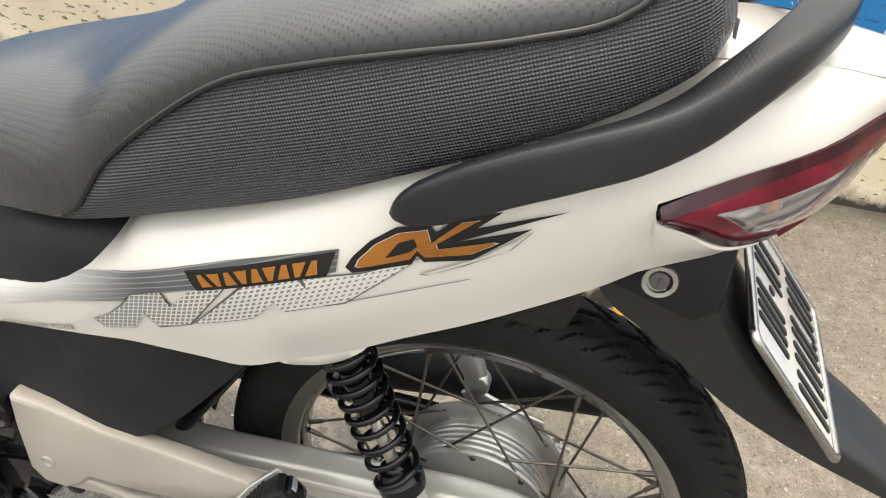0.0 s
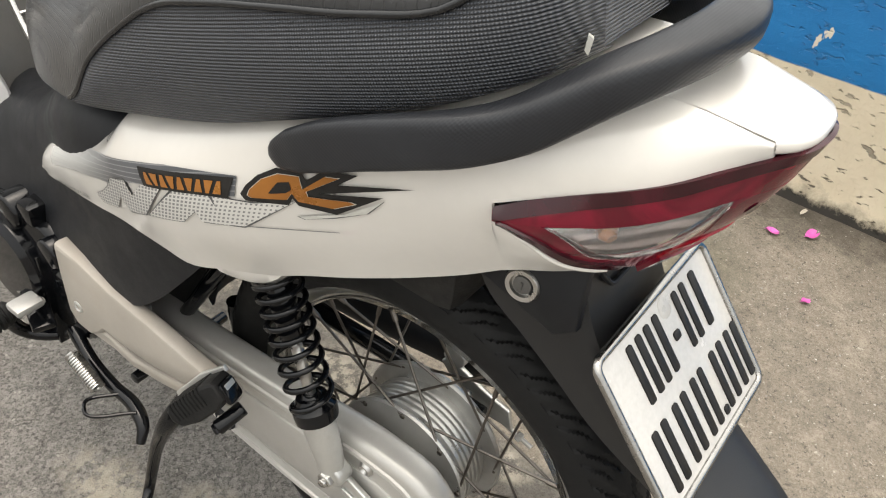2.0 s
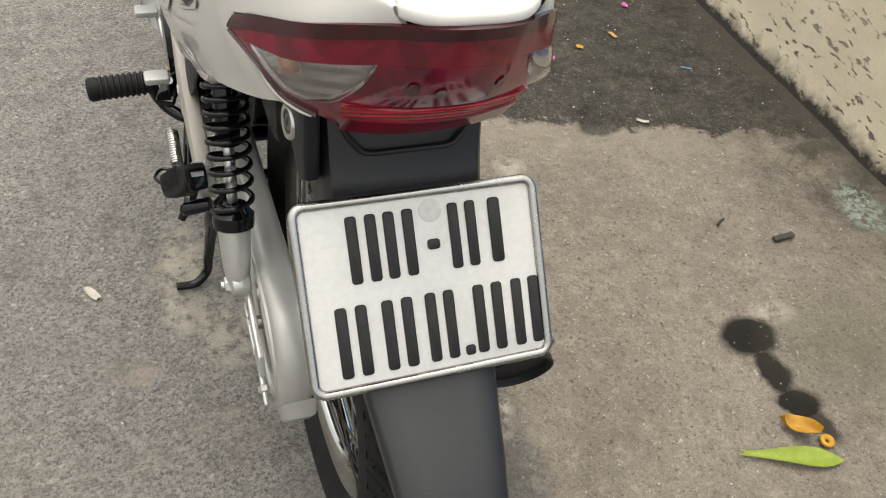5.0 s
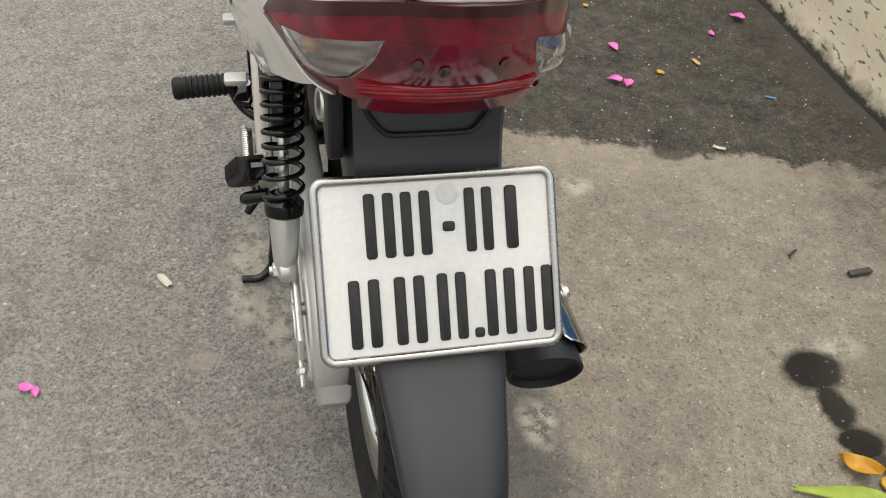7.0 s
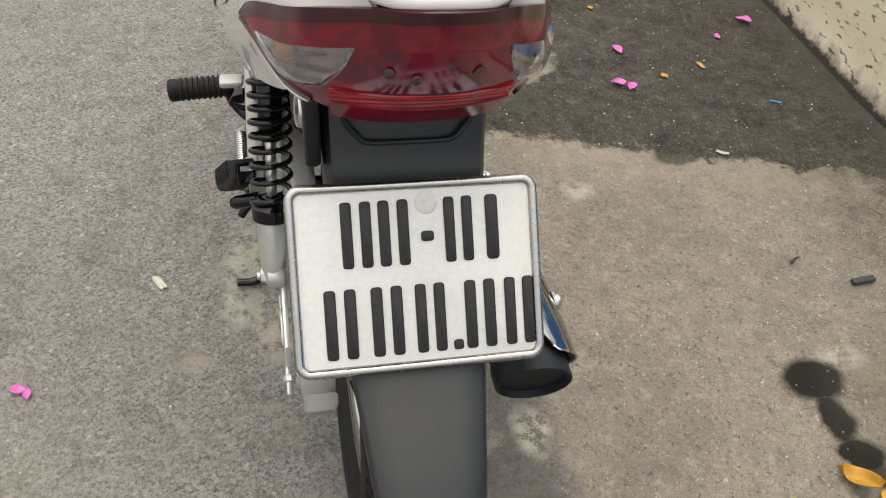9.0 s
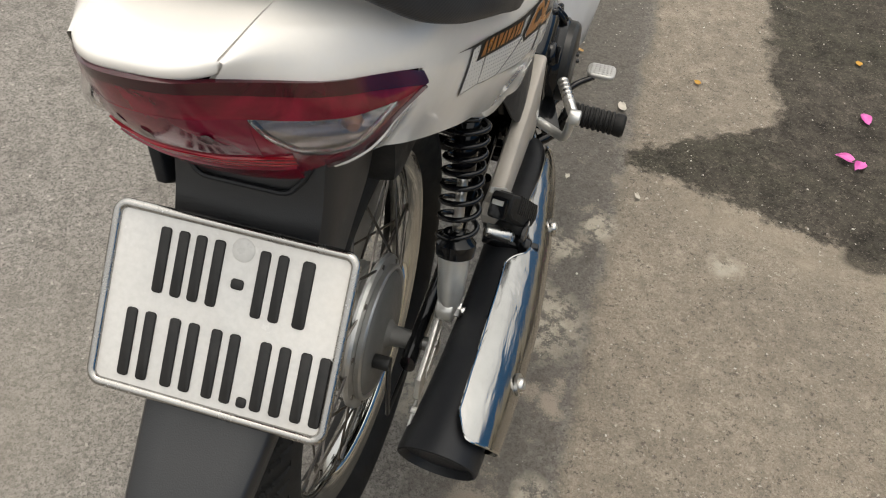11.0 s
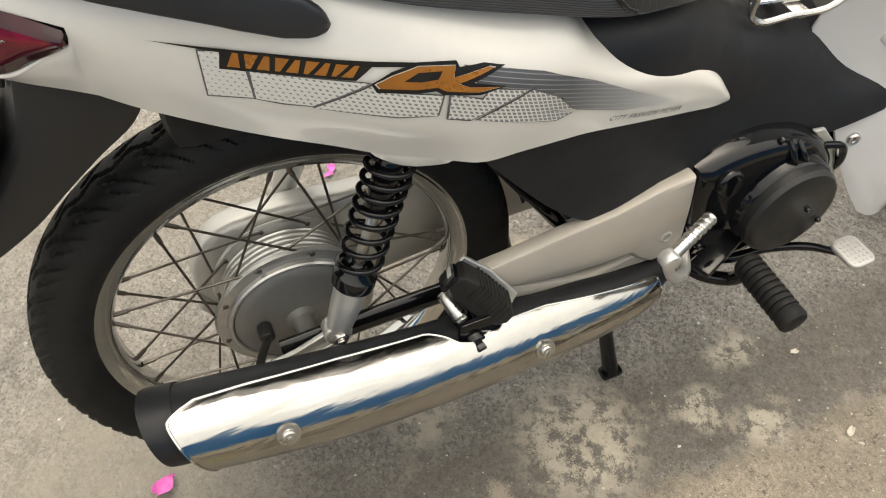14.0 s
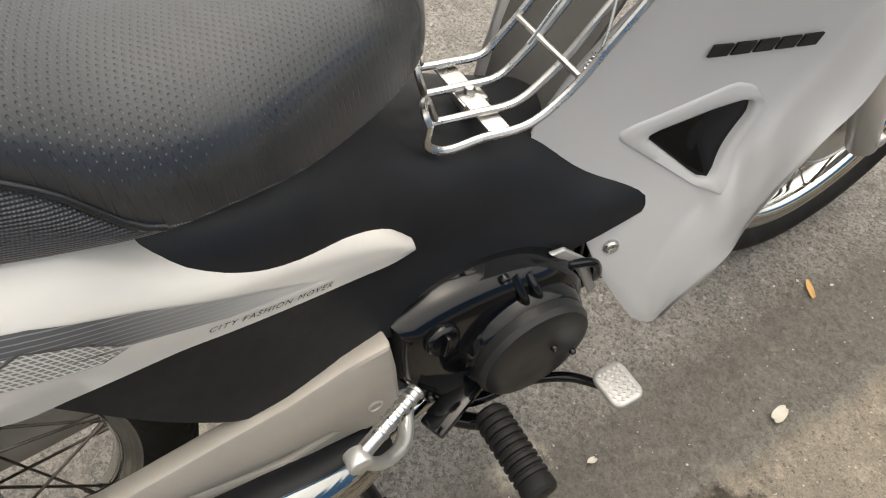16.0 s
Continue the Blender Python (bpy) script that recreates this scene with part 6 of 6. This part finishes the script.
decal("orange_sweep", ALPHA_L, BRASS_ORANGE, -1, 0.0023)
decal("dark_gap", [(0.0675, 0.7321), (0.0590, 0.7457), (0.0485, 0.7506), (0.0458, 0.7450), (0.0509, 0.7395), (0.0644, 0.7331)], INK, -1, 0.0026)
letters("CITY FASHION MOVER", (0.4600, 0.5240), (0.3610, 0.5625), -1)



# ---- ground ----
def ground_material():
    k = Nodes("street_surface")
    ax = k.axes()
    x, y = ax[0], ax[1]
    warp = k.math("SUBTRACT", k.noise(5, 6, 0.6), 0.5)
    warp2 = k.math("SUBTRACT", k.noise(11, 6, 0.65), 0.5)
    wide, mid, fine, grit = k.noise(1.7, 5), k.noise(9, 8, 0.65), k.noise(70, 6, 0.7), k.noise(420, 3, 0.6)
    cells = k.add("ShaderNodeTexVoronoi")
    k.put(cells.inputs["Vector"], k.co)
    cells.inputs["Scale"].default_value = 190
    stone = k.axes(cells.outputs["Color"])[0]
    small = k.add("ShaderNodeTexVoronoi")
    k.put(small.inputs["Vector"], k.co)
    small.inputs["Scale"].default_value = 430
    sand = k.axes(small.outputs["Color"])[1]
    asphalt = k.mix(stone, (0.056, 0.054, 0.051), (0.205, 0.198, 0.188))
    asphalt = k.mix(k.math("MULTIPLY", sand, 0.58), asphalt, (0.225, 0.218, 0.205))
    asphalt = k.mix(k.ramp(grit, 0.52, 0.72, 0, 0.7), asphalt, (0.051, 0.049, 0.047))
    asphalt = k.mix(k.ramp(wide, 0.35, 0.7, 0, 0.45), asphalt, (0.120, 0.116, 0.111))
    asphalt = k.mix(k.ramp(fine, 0.64, 0.74, 0, 0.4), asphalt, (0.060, 0.058, 0.055))
    asphalt = k.mix(k.ramp(stone, 0.988, 0.992, 0, 0.45), asphalt, (0.300, 0.288, 0.264))
    concrete = k.mix(k.ramp(mid, 0.3, 0.7), (0.174, 0.151, 0.123), (0.252, 0.225, 0.186))
    concrete = k.mix(k.math("MULTIPLY", stone, 0.55), concrete, (0.300, 0.270, 0.228))
    concrete = k.mix(k.math("MULTIPLY", sand, 0.50), concrete, (0.114, 0.101, 0.084))
    concrete = k.mix(k.ramp(grit, 0.52, 0.74, 0, 0.65), concrete, (0.090, 0.081, 0.069))
    concrete = k.mix(k.ramp(fine, 0.60, 0.72, 0, 0.6), concrete, (0.114, 0.102, 0.087))
    concrete = k.mix(k.ramp(k.noise(38, 8, 0.75), 0.62, 0.70, 0, 0.5), concrete, (0.324, 0.300, 0.264))
    edge = k.ramp(k.math("ADD", x, k.math("MULTIPLY", warp2, 0.07)), 0.292, 0.312)
    blotch = k.noise(3.3, 7, 0.7)
    concrete = k.mix(k.ramp(blotch, 0.40, 0.62, 0, 0.35), concrete, (0.100, 0.094, 0.082))
    pits = k.noise(120, 5, 0.75)
    concrete = k.mix(k.ramp(pits, 0.565, 0.64, 0, 0.8), concrete, (0.060, 0.054, 0.046))
    concrete = k.mix(k.ramp(k.noise(95, 3, 0.6), 0.67, 0.70, 0, 0.85), concrete, (0.36, 0.34, 0.30))
    asphalt = k.mix(k.ramp(pits, 0.58, 0.70, 0, 0.6), asphalt, (0.045, 0.043, 0.041))
    mottle = k.noise(24, 9, 0.78)
    concrete = k.mix(k.ramp(mottle, 0.52, 0.60, 0, 0.35), concrete, (0.085, 0.076, 0.064))
    concrete = k.mix(k.ramp(mottle, 0.45, 0.38, 0, 0.45), concrete, (0.300, 0.272, 0.226))
    asphalt = k.mix(k.ramp(mottle, 0.54, 0.64, 0, 0.35), asphalt, (0.070, 0.067, 0.063))
    speck = k.noise(210, 3, 0.6)
    asphalt = k.mix(k.ramp(speck, 0.56, 0.64, 0, 0.60), asphalt, (0.035, 0.034, 0.032))
    asphalt = k.mix(k.ramp(speck, 0.42, 0.33, 0, 0.42), asphalt, (0.240, 0.230, 0.212))
    concrete = k.mix(k.ramp(speck, 0.58, 0.68, 0, 0.32), concrete, (0.070, 0.062, 0.052))
    concrete = k.mix(k.ramp(speck, 0.40, 0.32, 0, 0.32), concrete, (0.330, 0.305, 0.262))
    asphalt = k.mix(k.ramp(k.noise(15, 9, 0.72), 0.50, 0.66, 0, 0.45), asphalt, (0.055, 0.051, 0.047))
    asphalt = k.mix(1.0, asphalt, (1.16, 1.155, 1.15), "MULTIPLY")
    base = k.mix(edge, asphalt, concrete)
    # grimy strip along the joint, with pale worn patches in it
    grime = k.math("MULTIPLY", k.ramp(k.math("ADD", x, k.math("MULTIPLY", warp, 0.12)), 0.08, 0.16), k.ramp(k.math("ADD", x, k.math("MULTIPLY", warp2, 0.06)), 0.33, 0.28))
    base = k.mix(k.math("MULTIPLY", grime, 0.7), base, k.mix(k.ramp(fine, 0.3, 0.7), (0.050, 0.047, 0.042), (0.095, 0.088, 0.078)))
    worn = k.ramp(k.math("ADD", k.noise(8.5, 8, 0.62), k.math("MULTIPLY", k.math("SUBTRACT", grit, 0.5), 0.25)), 0.555, 0.64)
    left_worn = k.math("MULTIPLY", k.ramp(k.math("ABSOLUTE", k.math("ADD", x, 0.17)), 0.16, 0.05), k.ramp(k.math("ABSOLUTE", k.math("SUBTRACT", y, 0.27)), 0.30, 0.12))
    zone = k.math("MAXIMUM", grime, left_worn)
    near = k.ramp(k.math("ABSOLUTE", k.math("SUBTRACT", y, 0.35)), 0.75, 0.35)
    base = k.mix(k.math("MULTIPLY", k.math("MULTIPLY", worn, zone), k.math("MULTIPLY", near, 0.85)), base, (0.235, 0.208, 0.176))

    def spot(cx, cy, rx, ry, soft, amount):
        u = k.math("DIVIDE", k.math("SUBTRACT", k.math("ADD", x, k.math("MULTIPLY", warp2, 0.06)), cx), rx)
        v = k.math("DIVIDE", k.math("SUBTRACT", k.math("ADD", y, k.math("MULTIPLY", warp, 0.06)), cy), ry)
        d = k.math("SQRT", k.math("ADD", k.math("MULTIPLY", u, u), k.math("MULTIPLY", v, v)))
        return k.ramp(d, 1 + soft, 1 - soft, 0, amount)

    # crusts of pale mortar on the street
    crust = spot(0.19, 0.33, 0.095, 0.085, 0.35, 1.0)
    for s in ((0.217, 0.526, 0.035, 0.035), (0.150, 0.626, 0.030, 0.045), (0.281, 0.600, 0.035, 0.040), (0.060, 0.127, 0.040, 0.055), (-0.165, 0.430, 0.045, 0.095), (-0.110, 0.255, 0.050, 0.085), (-0.185, 0.310, 0.030, 0.050), (0.269, 0.000, 0.030, 0.040), (0.524, 0.561, 0.030, 0.030), (0.860, 0.065, 0.050, 0.025)):
        crust = k.math("MAXIMUM", crust, spot(*s, 0.35, 1.0))
    flaky = k.ramp(k.math("ADD", k.noise(34, 8, 0.72), k.math("MULTIPLY", k.math("SUBTRACT", grit, 0.5), 0.3)), 0.44, 0.53)
    base = k.mix(k.math("MULTIPLY", k.math("MULTIPLY", crust, flaky), 0.9), base, k.mix(k.ramp(fine, 0.35, 0.65), (0.26, 0.24, 0.20), (0.33, 0.31, 0.265)))
    # water spilt along the foot of the wall, with a pale dried rim
    xs = k.math("ADD", x, k.math("MULTIPLY", warp, 0.20))
    yw = k.math("ADD", y, k.math("MULTIPLY", warp2, 0.16))
    ragged = k.math("SUBTRACT", k.noise(30, 8, 0.72), 0.5)
    yw = k.math("ADD", yw, k.math("MULTIPLY", ragged, 0.075))
    xs = k.math("ADD", xs, k.math("MULTIPLY", ragged, 0.055))
    over = k.math("SUBTRACT", k.math("ADD", yw, k.math("MULTIPLY", xs, 0.27)), 0.885)
    foot = k.math("MULTIPLY", k.ramp(k.math("SUBTRACT", k.math("ADD", xs, k.math("MULTIPLY", yw, 0.22)), 1.20), -0.08, 0.10), k.ramp(k.noise(13, 7, 0.7), 0.40, 0.60, 0.15, 0.85))
    low = k.ramp(over, -0.010, 0.012)
    left = k.ramp(k.math("SUBTRACT", xs, k.ramp(yw, 0.84, 1.02, 0.31, 0.60)), -0.012, 0.014)
    wet = k.math("MAXIMUM", k.math("MULTIPLY", low, left), foot)
    wet = k.math("MAXIMUM", wet, spot(0.800, 0.672, 0.065, 0.042, 0.15, 1.0))
    wet = k.math("MULTIPLY", wet, k.math("MULTIPLY", k.ramp(yw, 2.9, 2.6), k.ramp(x, 1.50, 1.42)))
    rim = k.math("MULTIPLY", k.math("MULTIPLY", k.ramp(over, -0.16, -0.02), k.ramp(over, 0.0, -0.012)), k.ramp(x, 0.36, 0.46))
    base = k.mix(k.math("MULTIPLY", rim, k.ramp(k.noise(14, 6, 0.7), 0.38, 0.62, 0.1, 0.75)), base, (0.240, 0.212, 0.170))
    damp = k.math("MULTIPLY", wet, k.ramp(mid, 0.25, 0.75, 0.72, 1.0))
    soaked = k.mix(k.ramp(fine, 0.35, 0.65), (0.012, 0.0116, 0.0108), (0.045, 0.0415, 0.036))
    soaked = k.mix(k.ramp(blotch, 0.42, 0.60, 0, 0.7), soaked, (0.030, 0.031, 0.022))
    soaked = k.mix(k.ramp(mottle, 0.50, 0.60, 0, 0.75), soaked, (0.009, 0.0088, 0.008))
    soaked = k.mix(k.ramp(mottle, 0.44, 0.36, 0, 0.7), soaked, (0.085, 0.077, 0.064))
    soaked = k.mix(k.ramp(speck, 0.42, 0.34, 0, 0.6), soaked, (0.125, 0.113, 0.094))
    soaked = k.mix(k.ramp(pits, 0.57, 0.63, 0, 0.8), soaked, (0.008, 0.0078, 0.007))
    base = k.mix(damp, base, soaked)
    oil = spot(0.79, 0.028, 0.055, 0.042, 0.2, 0.97)
    for s in ((0.788, -0.050, 0.026, 0.056, 0.25, 0.95), (0.795, -0.122, 0.040, 0.032, 0.15, 0.97), (0.806, -0.165, 0.022, 0.040, 0.3, 0.8)):
        oil = k.math("MAXIMUM", oil, spot(*s))
    base = k.mix(oil, base, (0.0105, 0.0095, 0.008))
    base = k.mix(spot(0.96, -0.03, 0.11, 0.10, 0.7, 0.45), base, (0.078, 0.081, 0.051))
    base = k.mix(k.math("MULTIPLY", spot(1.27, 0.28, 0.055, 0.075, 0.3, 1.0), k.ramp(fine, 0.45, 0.55)), base, (0.228, 0.282, 0.252))
    base = k.mix(spot(0.10, 0.02, 0.10, 0.22, 0.8, 0.3), base, (0.096, 0.087, 0.075))
    base = k.mix(k.math("MULTIPLY", spot(-0.01, -0.32, 0.22, 0.20, 0.5, 0.8), k.ramp(k.math("ADD", k.noise(20, 7, 0.7), k.math("MULTIPLY", k.math("SUBTRACT", grit, 0.5), 0.4)), 0.30, 0.62, 0.45, 1.0)), base, (0.205, 0.190, 0.160))
    base = k.mix(spot(-0.60, -0.22, 0.22, 0.32, 0.6, 0.45), base, (0.190, 0.178, 0.155))
    gutter = k.ramp(k.math("ADD", x, k.math("MULTIPLY", warp2, 0.12)), 1.24, 1.37, 0, 0.65)
    base = k.mix(gutter, base, (0.066, 0.060, 0.051))
    base = k.mix(1.0, base, (1.24, 1.21, 1.17), "MULTIPLY")
    shine = k.math("MAXIMUM", k.math("MULTIPLY", wet, 0.06), k.math("MULTIPLY", oil, 0.1))
    rough = k.math("SUBTRACT", k.ramp(mid, 0.3, 0.7, 0.82, 0.94), shine)
    height = k.math("ADD", k.math("ADD", k.math("MULTIPLY", grit, 0.7), k.math("MULTIPLY", stone, 0.25)), k.math("ADD", k.math("MULTIPLY", fine, 0.9), k.math("MULTIPLY", mid, 1.2)))
    return k.done(base, rough, 0, k.bump(height, 0.9, 0.004), 0.0, **{"Specular IOR Level": 0.12})


GROUND = ground_material()
dense_x, dense_y = np.arange(-1.3, 1.38, 0.02), np.arange(-0.9, 2.3, 0.02)
gx = np.r_[-80, -30, -12, -6, -3, -1.8, dense_x, 1.5, 3, 8, 30, 80]
gy = np.r_[-80, -30, -12, -6, -3, -1.6, dense_y, 2.8, 4, 8, 30, 80]
rows = []
for yy in gy:
    rows.append([(xx, yy, -0.0012 + 0.0022 * noise.noise((xx * 6, yy * 6, 0)) + 0.0010 * noise.noise((xx * 25, yy * 25, 3)) - 0.002) for xx in gx])
ground = new("ground", data("ground", *grid(rows), GROUND, 80))
tagged(ground, "grey asphalt street meeting a stained concrete strip", "ground", kind="structure")


# ---- wall ----
def wall_material():
    k = Nodes("painted_plaster")
    ax = k.axes()
    mid, fine = k.noise(7, 7, 0.62), k.noise(60, 6, 0.7)
    cream = k.mix(k.ramp(mid, 0.3, 0.7), (0.60, 0.52, 0.38), (0.67, 0.595, 0.455))
    cream = k.mix(k.ramp(fine, 0.6, 0.75, 0, 0.35), cream, (0.45, 0.38, 0.28))
    turn = k.add("ShaderNodeMapping")
    k.put(turn.inputs[0], k.co)
    turn.inputs["Rotation"].default_value, turn.inputs["Scale"].default_value = (radians(35), 0, 0), (1, 28, 75)
    flecks = k.ramp(k.noise(1.0, 4, 0.5, turn.outputs[0]), 0.615, 0.665)
    low = k.ramp(ax[2], 0.36, 0.05, 0.35, 1.0)
    cream = k.mix(k.math("MULTIPLY", flecks, low), cream, (0.13, 0.11, 0.085))
    blue = k.mix(k.ramp(mid, 0.3, 0.7), (0.006, 0.135, 0.37), (0.010, 0.17, 0.44))
    chip_turn = k.add("ShaderNodeMapping")
    k.put(chip_turn.inputs[0], k.co)
    chip_turn.inputs["Rotation"].default_value, chip_turn.inputs["Scale"].default_value = (radians(-25), 0, 0), (1, 34, 17)
    chips = k.ramp(k.noise(1.0, 3, 0.5, chip_turn.outputs[0]), 0.695, 0.715)
    blue = k.mix(chips, blue, (0.62, 0.57, 0.47))
    blue = k.mix(k.ramp(k.noise(19, 4, 0.6), 0.72, 0.76, 0, 0.5), blue, (0.02, 0.06, 0.12))
    line = k.ramp(k.math("ADD", ax[2], k.math("MULTIPLY", k.math("SUBTRACT", k.noise(3, 3), 0.5), 0.02)), 0.318, 0.322)
    color = k.mix(line, cream, blue)
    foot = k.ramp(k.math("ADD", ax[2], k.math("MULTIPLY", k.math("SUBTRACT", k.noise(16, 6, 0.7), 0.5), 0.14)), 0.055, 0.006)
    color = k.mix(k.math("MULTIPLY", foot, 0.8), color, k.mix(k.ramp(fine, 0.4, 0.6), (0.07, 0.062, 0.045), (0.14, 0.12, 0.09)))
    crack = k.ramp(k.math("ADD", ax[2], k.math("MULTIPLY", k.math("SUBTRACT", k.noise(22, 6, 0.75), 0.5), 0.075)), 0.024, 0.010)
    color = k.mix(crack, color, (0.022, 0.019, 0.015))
    return k.done(color, k.ramp(line, 0, 1, 0.85, 0.5), 0, k.bump(k.math("ADD", k.math("MULTIPLY", fine, 0.6), k.math("ADD", mid, k.math("MULTIPLY", flecks, -1.0))), 0.9, 0.006))


WALL = wall_material()
rows = []
for yy in np.r_[-30, -10, -4, np.arange(-1.5, 3.0, 0.03), 4, 10, 30]:
    wob = lambda z: 0.006 * noise.noise((yy * 4, z * 4, 7)) + 0.003 * noise.noise((yy * 16, z * 16, 1))
    rows.append([(1.385 - 0.012 * np.exp(-z / 0.03) + wob(z), yy, z) for z in np.r_[-0.02, np.arange(0.0, 0.45, 0.03), np.arange(0.5, 0.97, 0.08), 0.98]] + [(1.60, yy, 0.98), (1.60, yy, -0.02)])
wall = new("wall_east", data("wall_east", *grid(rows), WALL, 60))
tagged(wall, "street wall painted cream below and blue above, scuffed", "wall", kind="structure")


# ---- litter ----
def petal(length, width, curl, seed, point=1.0, skew=1.0):
    rnd = random.Random(seed)
    ph = [rnd.uniform(0, 6.28) for _ in range(4)]
    rows = []
    for s in np.linspace(0, 1, 9):
        w = width * 0.5 * (abs(np.sin(np.pi * min(1, s ** skew * 0.92 + 0.06))) ** (0.7 * point) + 0.02)
        rows.append([(u * w, (s - 0.5) * length + 0.12 * width * np.sin(3 * u + ph[0]), 0.002 + curl * (u * u * (0.6 + 0.4 * np.sin(5 * s + ph[1])) + 0.35 * (s - 0.5) ** 2 + 0.15 * np.sin(7 * s + 3 * u + ph[2]) + 0.15)) for u in np.linspace(-1, 1, 7)])
    return shell(rows, 0.0006)


def tint(name, a, b, rough=0.5):
    return plain(name, a, b, rough, 0, 60, 0.08, 0.3, 300)


PINK = tint("pink_petal", (0.56, 0.07, 0.34), (0.66, 0.16, 0.46))
YELLOW = tint("yellow_leaf", (0.50, 0.28, 0.012), (0.36, 0.17, 0.012))
GREEN = tint("lime_leaf", (0.20, 0.27, 0.022), (0.29, 0.35, 0.045))
PAPER = tint("pale_scrap", (0.50, 0.46, 0.39), (0.42, 0.385, 0.32))
TWIG = tint("dark_twig", (0.035, 0.032, 0.028), (0.06, 0.055, 0.05))
TAN = tint("tan_scrap", (0.50, 0.30, 0.09), (0.42, 0.24, 0.07))
BLUE_SCRAP = tint("blue_scrap", (0.08, 0.22, 0.40), (0.10, 0.28, 0.46))


def lay(name, piece, mat, at, turn, label, category, group=""):
    ob = new(name, data(name, *piece, mat, 60))
    ob.location, ob.rotation_euler = (*at, 0.0), (0, 0, radians(turn))
    return tagged(ob, label, category, group)


PETALS = [(0.81, 1.111, 20, 0.034), (0.757, 0.955, 70, 0.036), (0.787, 0.938, -30, 0.034), (1.207, -0.131, 10, 0.030), (1.258, -0.208, 60, 0.036), (-0.52, 0.175, 80, 0.022), (-0.505, 0.165, 10, 0.018), (0.015, -0.248, 35, 0.036), (1.245, 1.25, 40, 0.042), (1.124, 1.165, 0, 0.024), (0.195, 1.580, 25, 0.034), (1.02, -0.27, 45, 0.022)]
for i, (px, py, turn, size) in enumerate(PETALS):
    lay("petal", petal(size, size * 0.72, size * 0.22, i), PINK, (px, py), turn, "crumpled magenta bougainvillea petal lying on the ground", "petal", "fallen petals")
lay("leaf", petal(0.172, 0.036, 0.008, 40, 1.2, 1.9), GREEN, (0.710, -0.211), 251, "long lime-green leaf lying on the concrete", "leaf")
lay("leaf", petal(0.060, 0.036, 0.024, 41), YELLOW, (0.751, -0.165), 40, "curled yellow leaf lying on the concrete", "leaf")
ring = turned([(0.0, 0.012), (0.003, 0.013), (0.005, 0.012), (0.006, 0.008), (0.004, 0.004), (0.0, 0.003)], (0, 0, 0.001), (0, 0, 1), 20)
lay("blossom", ring, YELLOW, (0.787, -0.200), 0, "small round yellow blossom with a dark centre", "blossom")
for i, (px, py, turn, size) in enumerate([(0.893, 0.982, 20, 0.022), (0.432, 1.138, 50, 0.018), (0.81, 1.344, 10, 0.02), (-0.129, 1.035, 30, 0.020)]):
    lay("leaf", petal(size, size * 0.8, 0.002, 50 + i), YELLOW, (px, py), turn, "small yellow leaf scrap on the ground", "leaf", "yellow leaf scraps")
for i, (px, py, turn, l, w) in enumerate([(-0.321, 0.384, 35, 0.036, 0.014), (0.342, 0.700, 30, 0.017, 0.009), (0.196, 0.716, 0, 0.013, 0.009), (0.904, 0.655, 60, 0.030, 0.010), (1.34, -0.165, 80, 0.03, 0.010), (0.274, 0.988, 15, 0.03, 0.018)]):
    lay("paper_scrap", petal(l, w, 0.003, 60 + i, 0.4), PAPER, (px, py), turn, "pale scrap of paper on the ground", "paper scrap", "paper scraps")
lay("twig", block((0, 0, 0.004), (0.052, 0.013, 0.008), 0.002), TWIG, (1.012, 0.236), 5, "short dark piece of twig on the concrete", "twig")
lay("twig", tube([(-0.012, 0, 0.003), (0, 0.002, 0.004), (0.014, 0, 0.003)], 0.003, 6), TWIG, (0.90, 0.305), 30, "short dark piece of twig on the concrete", "twig")
lay("scrap", petal(0.036, 0.010, 0.002, 70, 0.4), TAN, (0.138, 1.186), 60, "tan sliver of plant lying on the asphalt", "scrap")
lay("scrap", petal(0.030, 0.012, 0.002, 71, 0.4), TAN, (1.013, 1.023), 20, "tan sliver of plant lying on the concrete", "scrap")
lay("scrap", petal(0.030, 0.007, 0.002, 72, 0.4), BLUE_SCRAP, (1.139, 0.844), 70, "faded blue scrap lying on the wet concrete", "scrap")

# grit scattered over the street
rnd = random.Random(5)
ico = [(0, 0, 1), (0.9, 0, 0.1), (0, 0.8, 0), (-0.8, 0.1, 0.1), (0.1, -0.9, 0), (0, 0, -0.6)]
tri = [(0, 1, 2), (0, 2, 3), (0, 3, 4), (0, 4, 1), (5, 2, 1), (5, 3, 2), (5, 4, 3), (5, 1, 4)]
verts, faces = [], []
for _ in range(5200):
    px, py = rnd.uniform(-1.0, 1.36), rnd.uniform(-0.75, 1.9)
    if px < 0.1 and rnd.random() < 0.85:
        continue
    size = rnd.choice((0.0008, 0.001, 0.001, 0.0013, 0.0016, 0.0024)) * rnd.uniform(0.7, 1.4)
    a, sx = rnd.uniform(0, 6.28), rnd.uniform(0.7, 1.5)
    c, s = np.cos(a), np.sin(a)
    faces += [tuple(i + len(verts) for i in t) for t in tri]
    verts += [(px + size * (c * x * sx - s * y), py + size * (s * x * sx + c * y), -0.0025 + size * 0.8 * z + size * 0.3) for x, y, z in ico]
k = Nodes("grit")
GRIT = k.done(k.mix(k.ramp(k.add("ShaderNodeNewGeometry").outputs["Random Per Island"], 0, 1), (0.10, 0.092, 0.08), (0.50, 0.47, 0.42)), 0.85)
me = bpy.data.meshes.new("grit")
me.from_pydata(verts, [], faces)
me.materials.append(GRIT)
tagged(new("grit", me), "pale grit and crumbs scattered over the street", "grit", kind="stuff")
